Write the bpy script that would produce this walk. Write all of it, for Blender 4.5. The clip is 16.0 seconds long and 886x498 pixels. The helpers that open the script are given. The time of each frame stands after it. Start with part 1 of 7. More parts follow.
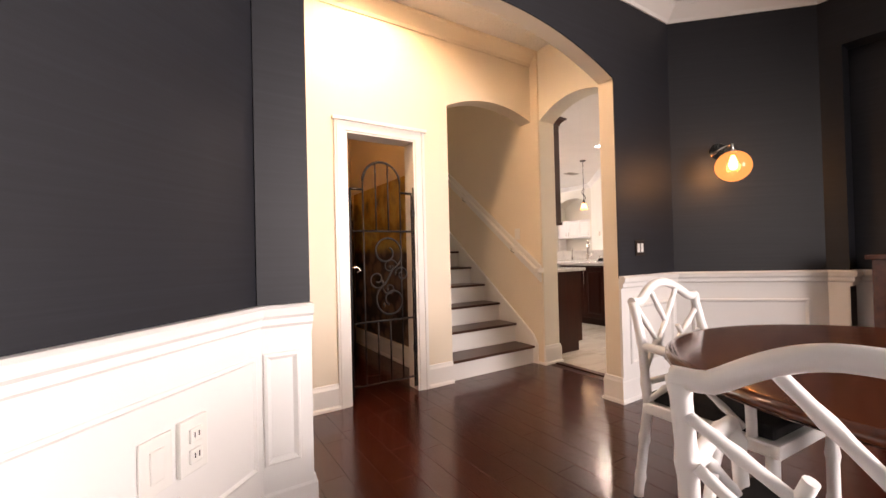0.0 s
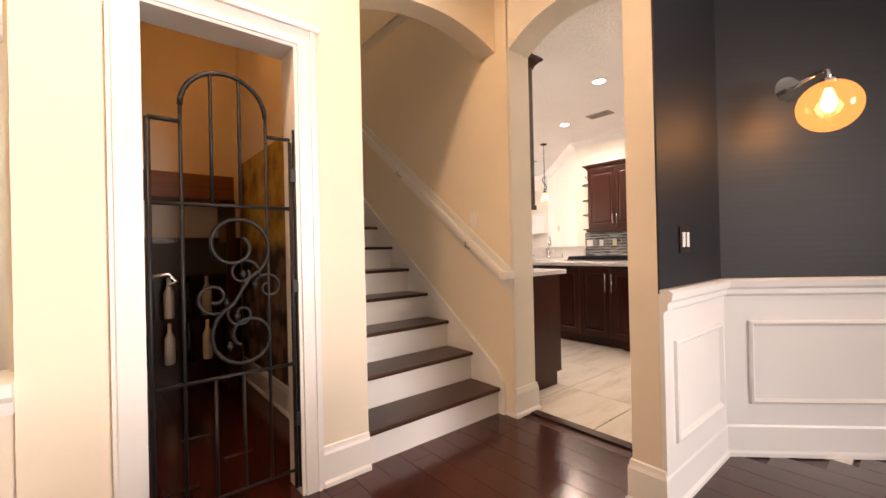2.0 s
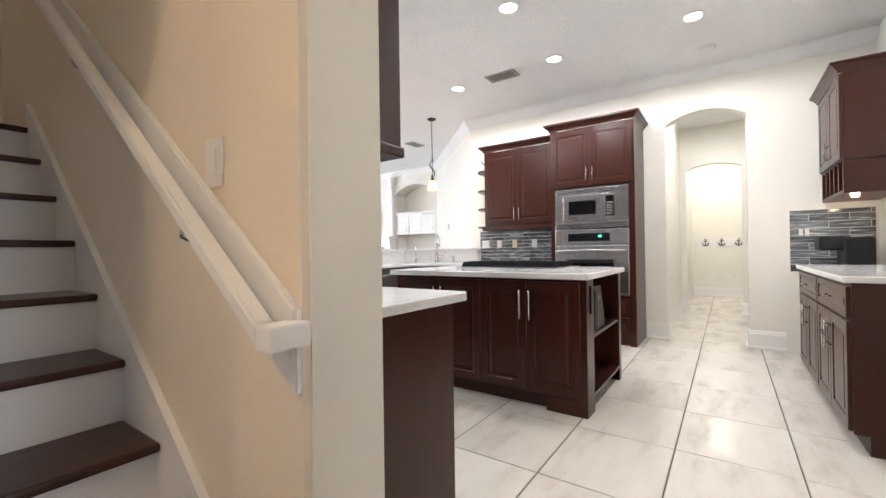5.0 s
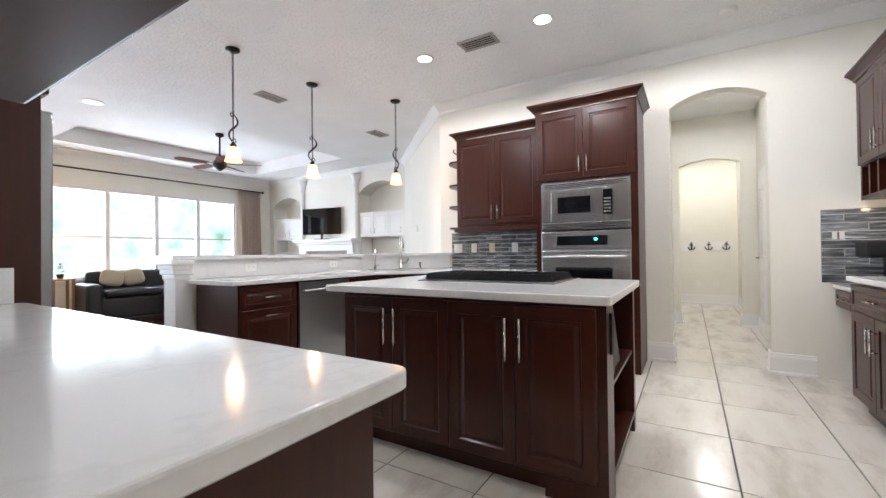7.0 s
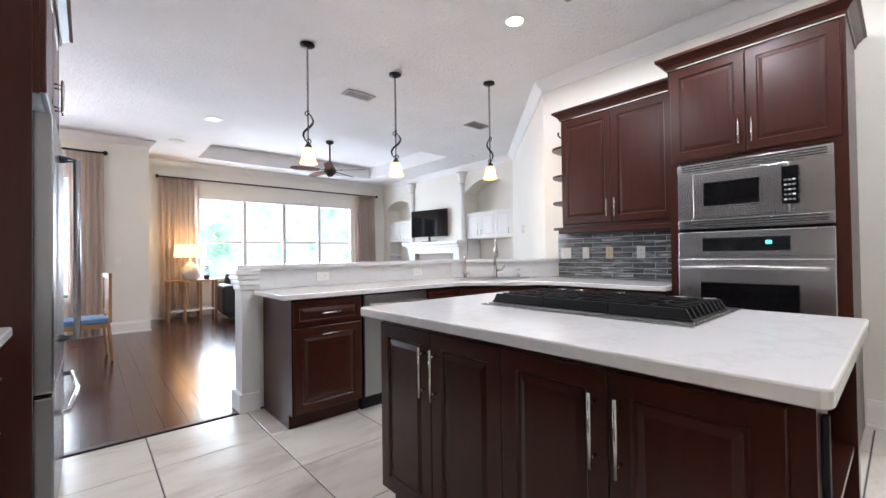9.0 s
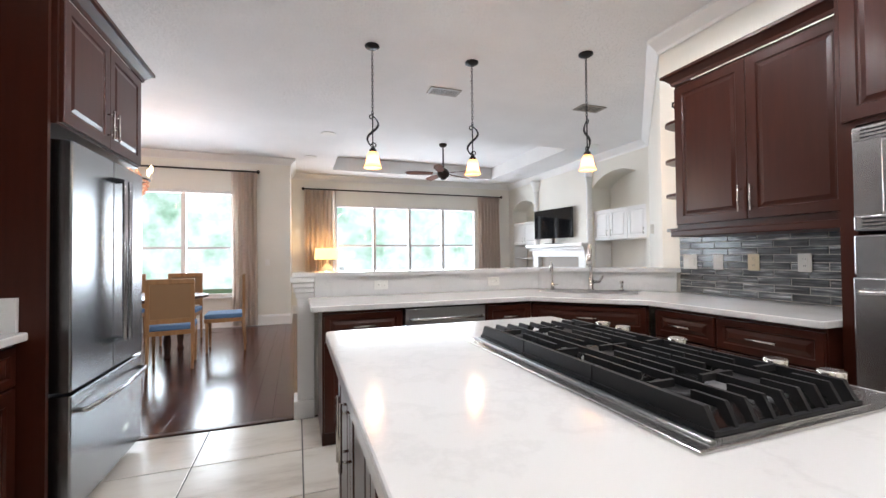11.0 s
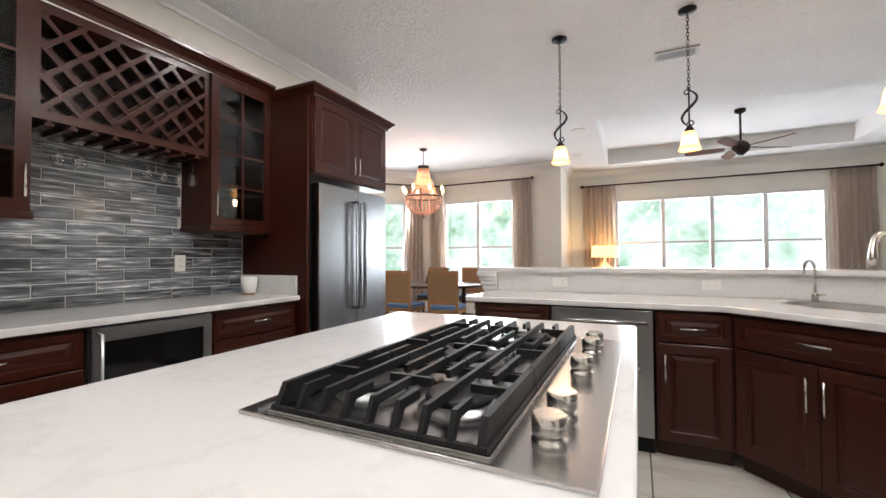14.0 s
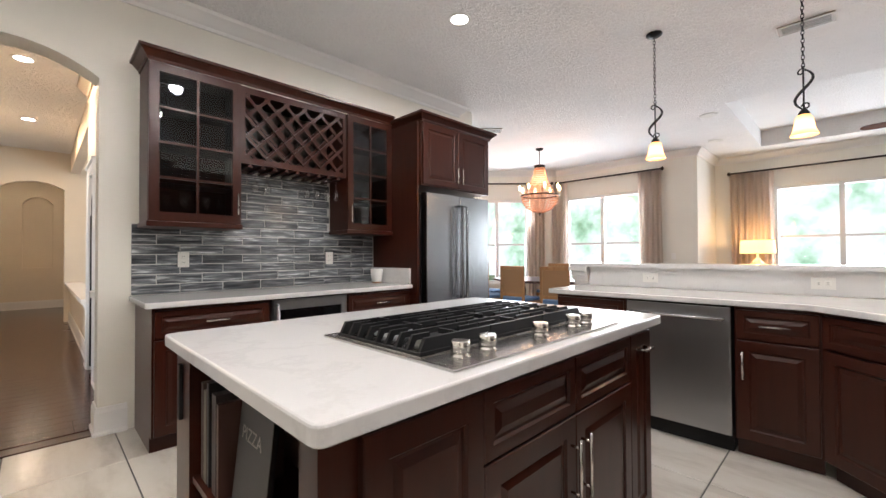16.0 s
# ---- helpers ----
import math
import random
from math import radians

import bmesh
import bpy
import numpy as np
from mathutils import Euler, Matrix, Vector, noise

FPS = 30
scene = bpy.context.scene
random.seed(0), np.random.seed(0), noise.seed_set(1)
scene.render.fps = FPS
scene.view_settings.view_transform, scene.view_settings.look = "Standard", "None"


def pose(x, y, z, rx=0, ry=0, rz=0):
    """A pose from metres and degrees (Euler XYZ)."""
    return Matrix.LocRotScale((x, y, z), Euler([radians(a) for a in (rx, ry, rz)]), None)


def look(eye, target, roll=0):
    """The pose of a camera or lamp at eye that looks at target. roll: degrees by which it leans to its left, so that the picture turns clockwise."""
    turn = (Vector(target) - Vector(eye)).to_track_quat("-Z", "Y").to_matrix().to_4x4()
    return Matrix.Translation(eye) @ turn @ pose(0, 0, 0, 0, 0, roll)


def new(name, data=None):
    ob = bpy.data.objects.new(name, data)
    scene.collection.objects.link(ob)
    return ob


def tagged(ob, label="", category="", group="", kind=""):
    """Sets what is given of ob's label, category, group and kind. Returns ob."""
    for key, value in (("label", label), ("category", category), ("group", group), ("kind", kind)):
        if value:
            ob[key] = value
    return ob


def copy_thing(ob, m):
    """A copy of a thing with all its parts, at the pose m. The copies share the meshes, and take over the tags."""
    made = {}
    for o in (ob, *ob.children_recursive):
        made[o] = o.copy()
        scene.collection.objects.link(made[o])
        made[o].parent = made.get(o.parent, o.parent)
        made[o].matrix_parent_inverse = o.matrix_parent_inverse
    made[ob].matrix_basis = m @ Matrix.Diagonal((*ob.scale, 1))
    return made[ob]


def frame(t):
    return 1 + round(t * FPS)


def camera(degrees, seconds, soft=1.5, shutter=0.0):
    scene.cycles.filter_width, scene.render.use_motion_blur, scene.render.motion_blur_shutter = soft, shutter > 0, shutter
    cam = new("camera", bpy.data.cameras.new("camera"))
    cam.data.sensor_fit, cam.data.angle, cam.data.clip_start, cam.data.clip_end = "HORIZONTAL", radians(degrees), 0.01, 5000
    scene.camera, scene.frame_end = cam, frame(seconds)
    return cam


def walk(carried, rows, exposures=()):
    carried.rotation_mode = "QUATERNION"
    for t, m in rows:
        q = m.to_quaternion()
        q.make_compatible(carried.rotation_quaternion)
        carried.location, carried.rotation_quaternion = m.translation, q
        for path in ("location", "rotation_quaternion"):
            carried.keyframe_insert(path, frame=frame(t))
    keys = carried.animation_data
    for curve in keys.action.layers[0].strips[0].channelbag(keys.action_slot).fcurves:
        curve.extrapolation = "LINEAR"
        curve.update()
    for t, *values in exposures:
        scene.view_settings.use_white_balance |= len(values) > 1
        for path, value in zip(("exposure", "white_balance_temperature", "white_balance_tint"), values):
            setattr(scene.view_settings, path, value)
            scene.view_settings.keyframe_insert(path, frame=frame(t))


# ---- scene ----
cam = camera(95.1, 16.0)
# seconds, eye x y z, heading, pitch, roll
PATH = [
    (0.0, 0.042, 0.175, 1.109, -32.66, 0.72, 1.4),
    (0.5, 0.257, 0.468, 1.110, -33.97, 0.43, 1.4),
    (1.0, 0.461, 0.751, 1.116, -35.84, 0.29, 1.4),
    (1.5, 0.720, 1.006, 1.103, -37.60, 0.17, 1.4),
    (2.0, 0.978, 1.258, 1.097, -39.72, 0.18, 1.3),
    (2.5, 1.250, 1.499, 1.075, -42.09, 0.26, 1.0),
    (3.0, 1.560, 1.731, 1.063, -44.74, 0.40, 1.0),
    (3.5, 1.816, 1.940, 1.068, -47.53, 0.43, 1.0),
    (4.0, 2.080, 2.091, 1.066, -50.06, 0.34, 1.0),
    (4.5, 2.302, 2.209, 1.074, -52.72, 0.26, 0.9),
    (7.0, 3.320, 2.756, 1.111, -58.68, 0.57, 0.7),
    (7.5, 3.500, 2.831, 1.143, -55.94, 0.49, 0.9),
    (8.0, 3.689, 2.891, 1.149, -51.82, 0.54, 0.8),
    (8.5, 3.873, 2.943, 1.156, -46.62, 0.69, 0.8),
    (9.0, 4.096, 2.942, 1.174, -41.23, 0.77, 0.8),
    (11.5, 5.202, 2.941, 1.239, -13.21, 0.95, 0.5),
    (12.0, 5.435, 2.914, 1.245, -5.88, 0.86, 0.5),
    (12.5, 5.645, 2.883, 1.246, 1.86, 0.97, 0.5),
    (13.0, 5.852, 2.901, 1.217, 10.14, 1.09, 0.5),
    (13.5, 6.012, 2.913, 1.211, 18.04, 1.12, 0.3),
    (14.0, 6.182, 2.894, 1.200, 25.54, 1.23, 0.3),
    (14.5, 6.343, 2.841, 1.199, 32.46, 1.12, 0.2),
    (15.0, 6.497, 2.802, 1.211, 38.07, 1.03, 0.3),
    (15.5, 6.647, 2.781, 1.203, 42.22, 0.97, 0.3),
    (16.0, 6.774, 2.723, 1.195, 45.14, 0.83, 0.3),
]
walk(cam, [(t, pose(x, y, z, 90 + pitch, roll, yaw)) for t, x, y, z, yaw, pitch, roll in PATH],
     [(0.0, 0.5, 7800, 28), (2.0, 0.65, 8000, 27), (3.2, 0.8, 7100, 21), (4.5, 0.75, 6050, 14), (7.0, 0.33, 5800, 13), (9.0, 0.3, 5700, 15), (12.5, 0.0, 6200, 14), (16.0, 0.17, 6250, 15)])

# ---- world and lights ----
world = bpy.data.worlds.new("sky")
scene.world = world
world.use_nodes = True
wn = world.node_tree.nodes
sky = wn.new("ShaderNodeTexSky")
sky.sky_type, sky.sun_disc = "NISHITA", False
sky.sun_elevation, sky.sun_rotation = radians(48), radians(200)
wn["Background"].inputs[1].default_value = 0.12
world.node_tree.links.new(sky.outputs[0], wn["Background"].inputs[0])
sun = new("sun", bpy.data.lights.new("sun", "SUN"))
sun.data.energy, sun.data.angle, sun.data.color = 2.0, radians(0.6), (1, 0.95, 0.87)
sun.matrix_world = look((0, 0, 0), (0.25, 0.7, -0.8))


def area_lamp(name, eye, target, w, h, watts, color):
    lamp = new(name, bpy.data.lights.new(name, "AREA"))
    lamp.data.shape, lamp.data.size, lamp.data.size_y = "RECTANGLE", w, h
    lamp.data.energy, lamp.data.color = watts, color
    lamp.matrix_world = look(eye, target)
    return lamp


def point_lamp(name, p, watts, color, radius=0.04):
    lamp = new(name, bpy.data.lights.new(name, "POINT"))
    lamp.data.energy, lamp.data.color, lamp.data.shadow_soft_size = watts, color, radius
    lamp.location = p
    return lamp


def down_lamp(name, p, watts, color, spread=177):
    lamp = new(name, bpy.data.lights.new(name, "SPOT"))
    lamp.data.energy, lamp.data.color, lamp.data.shadow_soft_size = watts, color, 0.06
    lamp.data.spot_size, lamp.data.spot_blend = radians(spread), 0.3
    lamp.location = p
    return lamp


DAY = (0.93, 0.98, 1.0)
WARM = (1.0, 0.72, 0.42)
CAN = (1.0, 0.955, 0.88)
area_lamp("daylight_living", (7.55, 12.62, 1.6), (7.55, 8, 1.75), 3.4, 1.7, 185, DAY)
area_lamp("daylight_nook", (3.1, 11.25, 1.6), (3.1, 8, 1.75), 1.6, 1.7, 100, DAY)
area_lamp("daylight_bay", (1.12, 10.3, 1.6), (2.6, 8.6, 1.2), 1.3, 1.7, 75, DAY)
area_lamp("daylight_dining", (3.0, -3.2, 1.7), (-0.4, 1.4, 0.9), 2.2, 1.7, 128, DAY).data.spread = radians(110)
area_lamp("daylight_sitting", (-0.6, 6.9, 1.6), (0, 4, 1.2), 1.3, 1.8, 90, DAY)
CANS = [(5.6, 3.79), (6.68, 2.54), (6.72, 3.80), (6.76, 5.04), (5.6, 2.54), (4.57, 5.12)]
for x, y in CANS:
    down_lamp("can_light", (x, y, 3.07), 44, CAN)
for x, y in ((1.2, 2.6), (-1.2, 2.6)):
    down_lamp("can_light", (x, y, 3.07), 60, (1.0, 0.72, 0.44))
down_lamp("can_light", (-5.0, 2.6, 3.07), 30, (1.0, 0.78, 0.52))
down_lamp("can_light", (9.0, 2.5, 3.07), 44, CAN)
# Added to brighten the far mudroom; no ceiling fitting is built for it.
down_lamp("can_light", (11.9, 2.5, 3.07), 70, (1.0, 0.93, 0.8))
point_lamp("bulb_closet", (1.5, 3.9, 2.75), 3.2, (1.0, 0.50, 0.13), 0.06)
# Unseen lamp added to light the stairwell, without a fitting.
down_lamp("can_light", (2.5, 5.6, 4.9), 14, (1.0, 0.85, 0.62))

# ---- materials ----


def material(name, color, rough=0.5, metal=0.0, spec=0.5):
    m = bpy.data.materials.new(name)
    m.use_nodes = True
    b = m.node_tree.nodes["Principled BSDF"]
    b.inputs["Base Color"].default_value = (*color, 1)
    b.inputs["Roughness"].default_value, b.inputs["Metallic"].default_value = rough, metal
    b.inputs["Specular IOR Level"].default_value = spec
    return m, m.node_tree.nodes, m.node_tree.links, b


def coords(nodes, links, scale, kind="Object"):
    tc, mp = nodes.new("ShaderNodeTexCoord"), nodes.new("ShaderNodeMapping")
    mp.inputs["Scale"].default_value = scale
    links.new(tc.outputs[kind], mp.inputs["Vector"])
    return mp


def noise_of(nodes, links, vec, scale, detail=4, rough=0.55):
    n = nodes.new("ShaderNodeTexNoise")
    n.inputs["Scale"].default_value, n.inputs["Detail"].default_value = scale, detail
    n.inputs["Roughness"].default_value = rough
    links.new(vec.outputs[0], n.inputs["Vector"])
    return n


def ramp_of(nodes, links, fac, stops):
    r = nodes.new("ShaderNodeValToRGB")
    while len(r.color_ramp.elements) < len(stops):
        r.color_ramp.elements.new(0.5)
    for e, (p, c) in zip(r.color_ramp.elements, stops):
        e.position, e.color = p, (*c, 1)
    links.new(fac, r.inputs[0])
    return r


def bump_of(nodes, links, b, height, strength, dist=0.01):
    u = nodes.new("ShaderNodeBump")
    u.inputs["Strength"].default_value, u.inputs["Distance"].default_value = strength, dist
    links.new(height, u.inputs["Height"])
    links.new(u.outputs[0], b.inputs["Normal"])


def paint(name, color, rough=0.55, texture=0.08, grain=180):
    m, n, l, b = material(name, color, rough)
    v = coords(n, l, (1, 1, 1))
    big, fine = noise_of(n, l, v, 1.3, 3), noise_of(n, l, v, grain, 3)
    lo = tuple(c * 0.94 for c in color)
    r = ramp_of(n, l, big.outputs[0], [(0.3, lo), (0.7, color)])
    l.new(r.outputs[0], b.inputs["Base Color"])
    bump_of(n, l, b, fine.outputs[0], texture, 0.003)
    return m


def wood(name, dark, light, scale=(14, 14, 1.2), rough=0.29, relief=0.006, coat=0.04, vary=False):
    m, n, l, b = material(name, dark, rough, 0.0, 0.32)
    v = coords(n, l, scale)
    g, f = noise_of(n, l, v, 2.2, 6, 0.6), noise_of(n, l, v, 14, 4)
    r = ramp_of(n, l, g.outputs[0], [(0.25, dark), (0.5, tuple((a + c) / 2 for a, c in zip(dark, light))), (0.8, light)])
    out = r.outputs[0]
    if vary:
        info, mix = n.new("ShaderNodeObjectInfo" if vary == "object" else "ShaderNodeNewGeometry"), n.new("ShaderNodeHueSaturation")
        mr = n.new("ShaderNodeMapRange")
        mr.inputs[3].default_value, mr.inputs[4].default_value = 0.78, 1.22
        l.new(info.outputs["Random" if vary == "object" else "Random Per Island"], mr.inputs[0])
        l.new(mr.outputs[0], mix.inputs["Value"])
        l.new(out, mix.inputs["Color"])
        out = mix.outputs[0]
    l.new(out, b.inputs["Base Color"])
    rr = ramp_of(n, l, f.outputs[0], [(0.3, (rough * 0.95,) * 3), (0.8, (rough * 1.08,) * 3)])
    l.new(rr.outputs[0], b.inputs["Roughness"])
    b.inputs["Coat Weight"].default_value, b.inputs["Coat Roughness"].default_value = coat, 0.15
    bump_of(n, l, b, g.outputs[0], relief, 0.004)
    return m


def metal(name, color, rough=0.28, streak=(1, 1, 120)):
    m, n, l, b = material(name, color, rough, 1.0)
    v = coords(n, l, streak)
    g = noise_of(n, l, v, 6, 3)
    r = ramp_of(n, l, g.outputs[0], [(0.25, (rough * 0.97,) * 3), (0.75, (rough * 1.03,) * 3)])
    l.new(r.outputs[0], b.inputs["Roughness"])
    return m


def glow(name, color, strength):
    m, n, l, b = material(name, color, 0.4)
    b.inputs["Emission Color"].default_value, b.inputs["Emission Strength"].default_value = (*color, 1), strength
    return m


def glass(name, color=(1, 1, 1), rough=0.0):
    m, n, l, b = material(name, color, rough)
    b.inputs["Transmission Weight"].default_value, b.inputs["IOR"].default_value = 1.0, 1.45
    return m


def thin_glass(name, tint=(1, 1, 1), gloss=0.08):
    m = bpy.data.materials.new(name)
    m.use_nodes = True
    n, l = m.node_tree.nodes, m.node_tree.links
    n.clear()
    t, g, x, o, f = (n.new("ShaderNode" + k) for k in ("BsdfTransparent", "BsdfGlossy", "MixShader", "OutputMaterial", "Fresnel"))
    t.inputs[0].default_value, g.inputs["Roughness"].default_value = (*tint, 1), 0.02
    f.inputs[0].default_value = 1.5
    l.new(f.outputs[0], x.inputs[0]), l.new(t.outputs[0], x.inputs[1]), l.new(g.outputs[0], x.inputs[2])
    l.new(x.outputs[0], o.inputs[0])
    return m


CREAM = paint("cream_wall_paint", (0.80, 0.775, 0.70))
HALL = paint("warm_cream_hall_paint", (0.82, 0.73, 0.60))
NAVY = paint("dark_navy_grasscloth", (0.013, 0.0145, 0.021), 0.55, 0.12, 260)
n, l = NAVY.node_tree.nodes, NAVY.node_tree.links
v = coords(n, l, (0.9, 0.9, 42))
weave = noise_of(n, l, v, 1.6, 5, 0.65)
wr_ = ramp_of(n, l, weave.outputs[0], [(0.30, (0.0075, 0.0085, 0.0125)), (0.55, (0.0098, 0.0112, 0.0165)), (0.80, (0.0135, 0.0155, 0.0225))])
l.new(wr_.outputs[0], n["Principled BSDF"].inputs["Base Color"])
bump_of(n, l, n["Principled BSDF"], weave.outputs[0], 0.15, 0.003)
NAVY.node_tree.nodes["Principled BSDF"].inputs["Specular IOR Level"].default_value = 0.4
WHITE = paint("white_semi_gloss_trim", (0.83, 0.82, 0.80), 0.3, 0.02)
CEIL = paint("white_knockdown_ceiling", (0.88, 0.87, 0.86), 0.8, 0.0)
n, l = CEIL.node_tree.nodes, CEIL.node_tree.links
v = coords(n, l, (1, 1, 1))
k = noise_of(n, l, v, 34, 5, 0.6)
kr = ramp_of(n, l, k.outputs[0], [(0.46, (0, 0, 0)), (0.58, (1, 1, 1))])
bump_of(n, l, n["Principled BSDF"], kr.outputs[0], 0.75, 0.007)
CHERRY = wood("cherry_cabinet_wood", (0.029, 0.0063, 0.0031), (0.047, 0.0106, 0.0050))
CHERRY_H = wood("cherry_wood_across", (0.029, 0.0063, 0.0031), (0.047, 0.0106, 0.0050), (1.2, 14, 14))
DARKW = wood("dark_stained_wood", (0.028, 0.010, 0.006), (0.06, 0.022, 0.012), (1.2, 14, 14), 0.3)
TREAD = wood("dark_tread_wood", (0.035, 0.013, 0.009), (0.07, 0.028, 0.018), (1.5, 16, 16), 0.3)
OAK = wood("light_oak", (0.26, 0.13, 0.055), (0.42, 0.23, 0.10), (12, 12, 1.5), 0.45)
PLANK = wood("dark_hand_scraped_plank", (0.034, 0.0068, 0.0040), (0.062, 0.0130, 0.0078), (9, 1.1, 9), 0.22, 0.14, 0.3, "object")
PLANK_FAR = wood("dark_hand_scraped_floor", (0.034, 0.0068, 0.0040), (0.062, 0.0130, 0.0078), (9, 1.1, 9), 0.22, 0.14, 0.3, "island")
STEEL = metal("brushed_stainless_steel", (0.40, 0.41, 0.42), 0.3)
STEEL_H = metal("brushed_steel_across", (0.56, 0.56, 0.565), 0.24, (120, 1, 1))
FRIDGE = metal("fridge_stainless_steel", (0.27, 0.275, 0.285), 0.26, (1, 1, 60))
NICKEL = metal("satin_nickel", (0.66, 0.64, 0.60), 0.24)
CHROME = metal("polished_chrome", (0.8, 0.8, 0.8), 0.08)
IRON = paint("black_wrought_iron", (0.012, 0.011, 0.012), 0.45, 0.1, 90)
BRONZE = paint("oil_rubbed_bronze", (0.03, 0.02, 0.015), 0.4, 0.1, 90)
BLACKG = material("black_glass", (0.006, 0.006, 0.007), 0.06)[0]
BLACK = paint("black_cast_iron", (0.012, 0.012, 0.013), 0.5, 0.12, 200)
LEATHER = paint("black_leather", (0.008, 0.007, 0.007), 0.42, 0.3, 60)
CURTAIN = paint("taupe_linen_curtain", (0.76, 0.68, 0.61), 0.9, 0.2, 300)


def backlit(m, tint, share):
    """Cloth that lets daylight through."""
    n, l = m.node_tree.nodes, m.node_tree.links
    t, x = n.new("ShaderNodeBsdfTranslucent"), n.new("ShaderNodeMixShader")
    t.inputs[0].default_value, x.inputs[0].default_value = (*tint, 1), share
    l.new(n["Principled BSDF"].outputs[0], x.inputs[1]), l.new(t.outputs[0], x.inputs[2])
    l.new(x.outputs[0], n["Material Output"].inputs[0])


backlit(CURTAIN, (0.88, 0.80, 0.73), 0.5)
SHEER = paint("cream_curtain", (0.78, 0.70, 0.56), 0.9, 0.2, 300)
BLUE = paint("blue_seat_fabric", (0.12, 0.22, 0.40), 0.9, 0.3, 400)
BLACKF = paint("black_cushion_fabric", (0.008, 0.008, 0.009), 0.9, 0.3, 400)
PLASTIC = material("white_plastic", (0.80, 0.79, 0.75), 0.35)[0]
IVORY = material("ivory_plastic", (0.72, 0.62, 0.42), 0.35)[0]
GROUT = paint("grout", (0.62, 0.61, 0.58), 0.9, 0.1)
DARKGROUT = paint("dark_floor_grout", (0.10, 0.095, 0.09), 0.9, 0.1)
for dull in (BLACK, IRON, BRONZE):
    dull.node_tree.nodes["Principled BSDF"].inputs["Specular IOR Level"].default_value = 0.25
SHADE = glow("frosted_glass_shade_lit", (1.0, 0.60, 0.22), 1.25)
n, l = SHADE.node_tree.nodes, SHADE.node_tree.links
tc_, sx_ = n.new("ShaderNodeTexCoord"), n.new("ShaderNodeSeparateXYZ")
mr_ = n.new("ShaderNodeMapRange")
mr_.inputs[1].default_value, mr_.inputs[2].default_value = -0.945, -1.085
l.new(tc_.outputs["Object"], sx_.inputs[0]), l.new(sx_.outputs[2], mr_.inputs[0])
r = ramp_of(n, l, mr_.outputs[0], [(0.0, (0.80, 0.42, 0.15)), (0.45, (1.5, 1.05, 0.62)), (0.75, (1.5, 1.0, 0.5)), (1.0, (1.0, 0.50, 0.13))])
l.new(r.outputs[0], n["Principled BSDF"].inputs["Emission Color"])
BULB = glow("bulb_lit", (1.0, 0.70, 0.34), 9.0)
CANLENS = glow("can_lens_lit", (1.0, 0.96, 0.9), 14.0)
LAMPSHADE = glow("fabric_lampshade_lit", (1.0, 0.70, 0.32), 1.4)
AMBER = glass("amber_glass", (1.0, 0.62, 0.25), 0.02)
CLEAR = thin_glass("clear_pane", (0.98, 1.0, 0.99))
CABPANE = thin_glass("cabinet_pane", (0.62, 0.66, 0.68))
STEMWARE = thin_glass("stemware_glass", (0.97, 0.98, 0.98))
n, l = STEMWARE.node_tree.nodes, STEMWARE.node_tree.links
l.remove(n["Mix Shader"].inputs[0].links[0])
n["Mix Shader"].inputs[0].default_value = 0.22
CERAMIC = material("cream_ceramic", (0.72, 0.64, 0.52), 0.3)[0]

QUARTZ, n, l, b = material("white_veined_quartz", (0.82, 0.81, 0.79), 0.14)
v = coords(n, l, (1, 1, 1))
q1, q2 = noise_of(n, l, v, 2.2, 8, 0.65), noise_of(n, l, v, 7, 5)
r = ramp_of(n, l, q1.outputs[0], [(0.465, (0.71, 0.705, 0.695)), (0.495, (0.665, 0.66, 0.652)), (0.525, (0.71, 0.705, 0.695))])
l.new(r.outputs[0], b.inputs["Base Color"])
b.inputs["Coat Weight"].default_value = 0.2

FLOORTILE, n, l, b = material("cream_marbled_floor_tile", (0.66, 0.61, 0.53), 0.22)
v = coords(n, l, (0.8, 2.6, 1))
info = n.new("ShaderNodeObjectInfo")
mulv = n.new("ShaderNodeVectorMath")
mulv.operation = "ADD"
scl = n.new("ShaderNodeMath")
scl.operation = "MULTIPLY"
scl.inputs[1].default_value = 37.0
l.new(info.outputs["Random"], scl.inputs[0]), l.new(v.outputs[0], mulv.inputs[0]), l.new(scl.outputs[0], mulv.inputs[1])
t1 = noise_of(n, l, mulv, 2.0, 7, 0.6)
r = ramp_of(n, l, t1.outputs[0], [(0.3, (0.50, 0.455, 0.39)), (0.5, (0.66, 0.62, 0.55)), (0.75, (0.72, 0.69, 0.63))])
l.new(r.outputs[0], b.inputs["Base Color"])
bump_of(n, l, b, t1.outputs[0], 0.05, 0.003)

TILE, n, l, b = material("grey_streaked_glass_tile", (0.2, 0.21, 0.22), 0.12)
info = n.new("ShaderNodeObjectInfo")
v = coords(n, l, (3.6, 46, 46))
add, scl = n.new("ShaderNodeVectorMath"), n.new("ShaderNodeMath")
add.operation, scl.operation = "ADD", "MULTIPLY"
scl.inputs[1].default_value = 91.0
l.new(info.outputs["Random"], scl.inputs[0]), l.new(v.outputs[0], add.inputs[0]), l.new(scl.outputs[0], add.inputs[1])
s1 = noise_of(n, l, add, 1.3, 5, 0.6)
r = ramp_of(n, l, s1.outputs[0], [(0.30, (0.022, 0.025, 0.030)), (0.46, (0.085, 0.092, 0.10)), (0.57, (0.17, 0.18, 0.19)), (0.68, (0.52, 0.54, 0.55))])
hs, mr = n.new("ShaderNodeHueSaturation"), n.new("ShaderNodeMapRange")
mr.inputs[3].default_value, mr.inputs[4].default_value = 0.7, 1.75
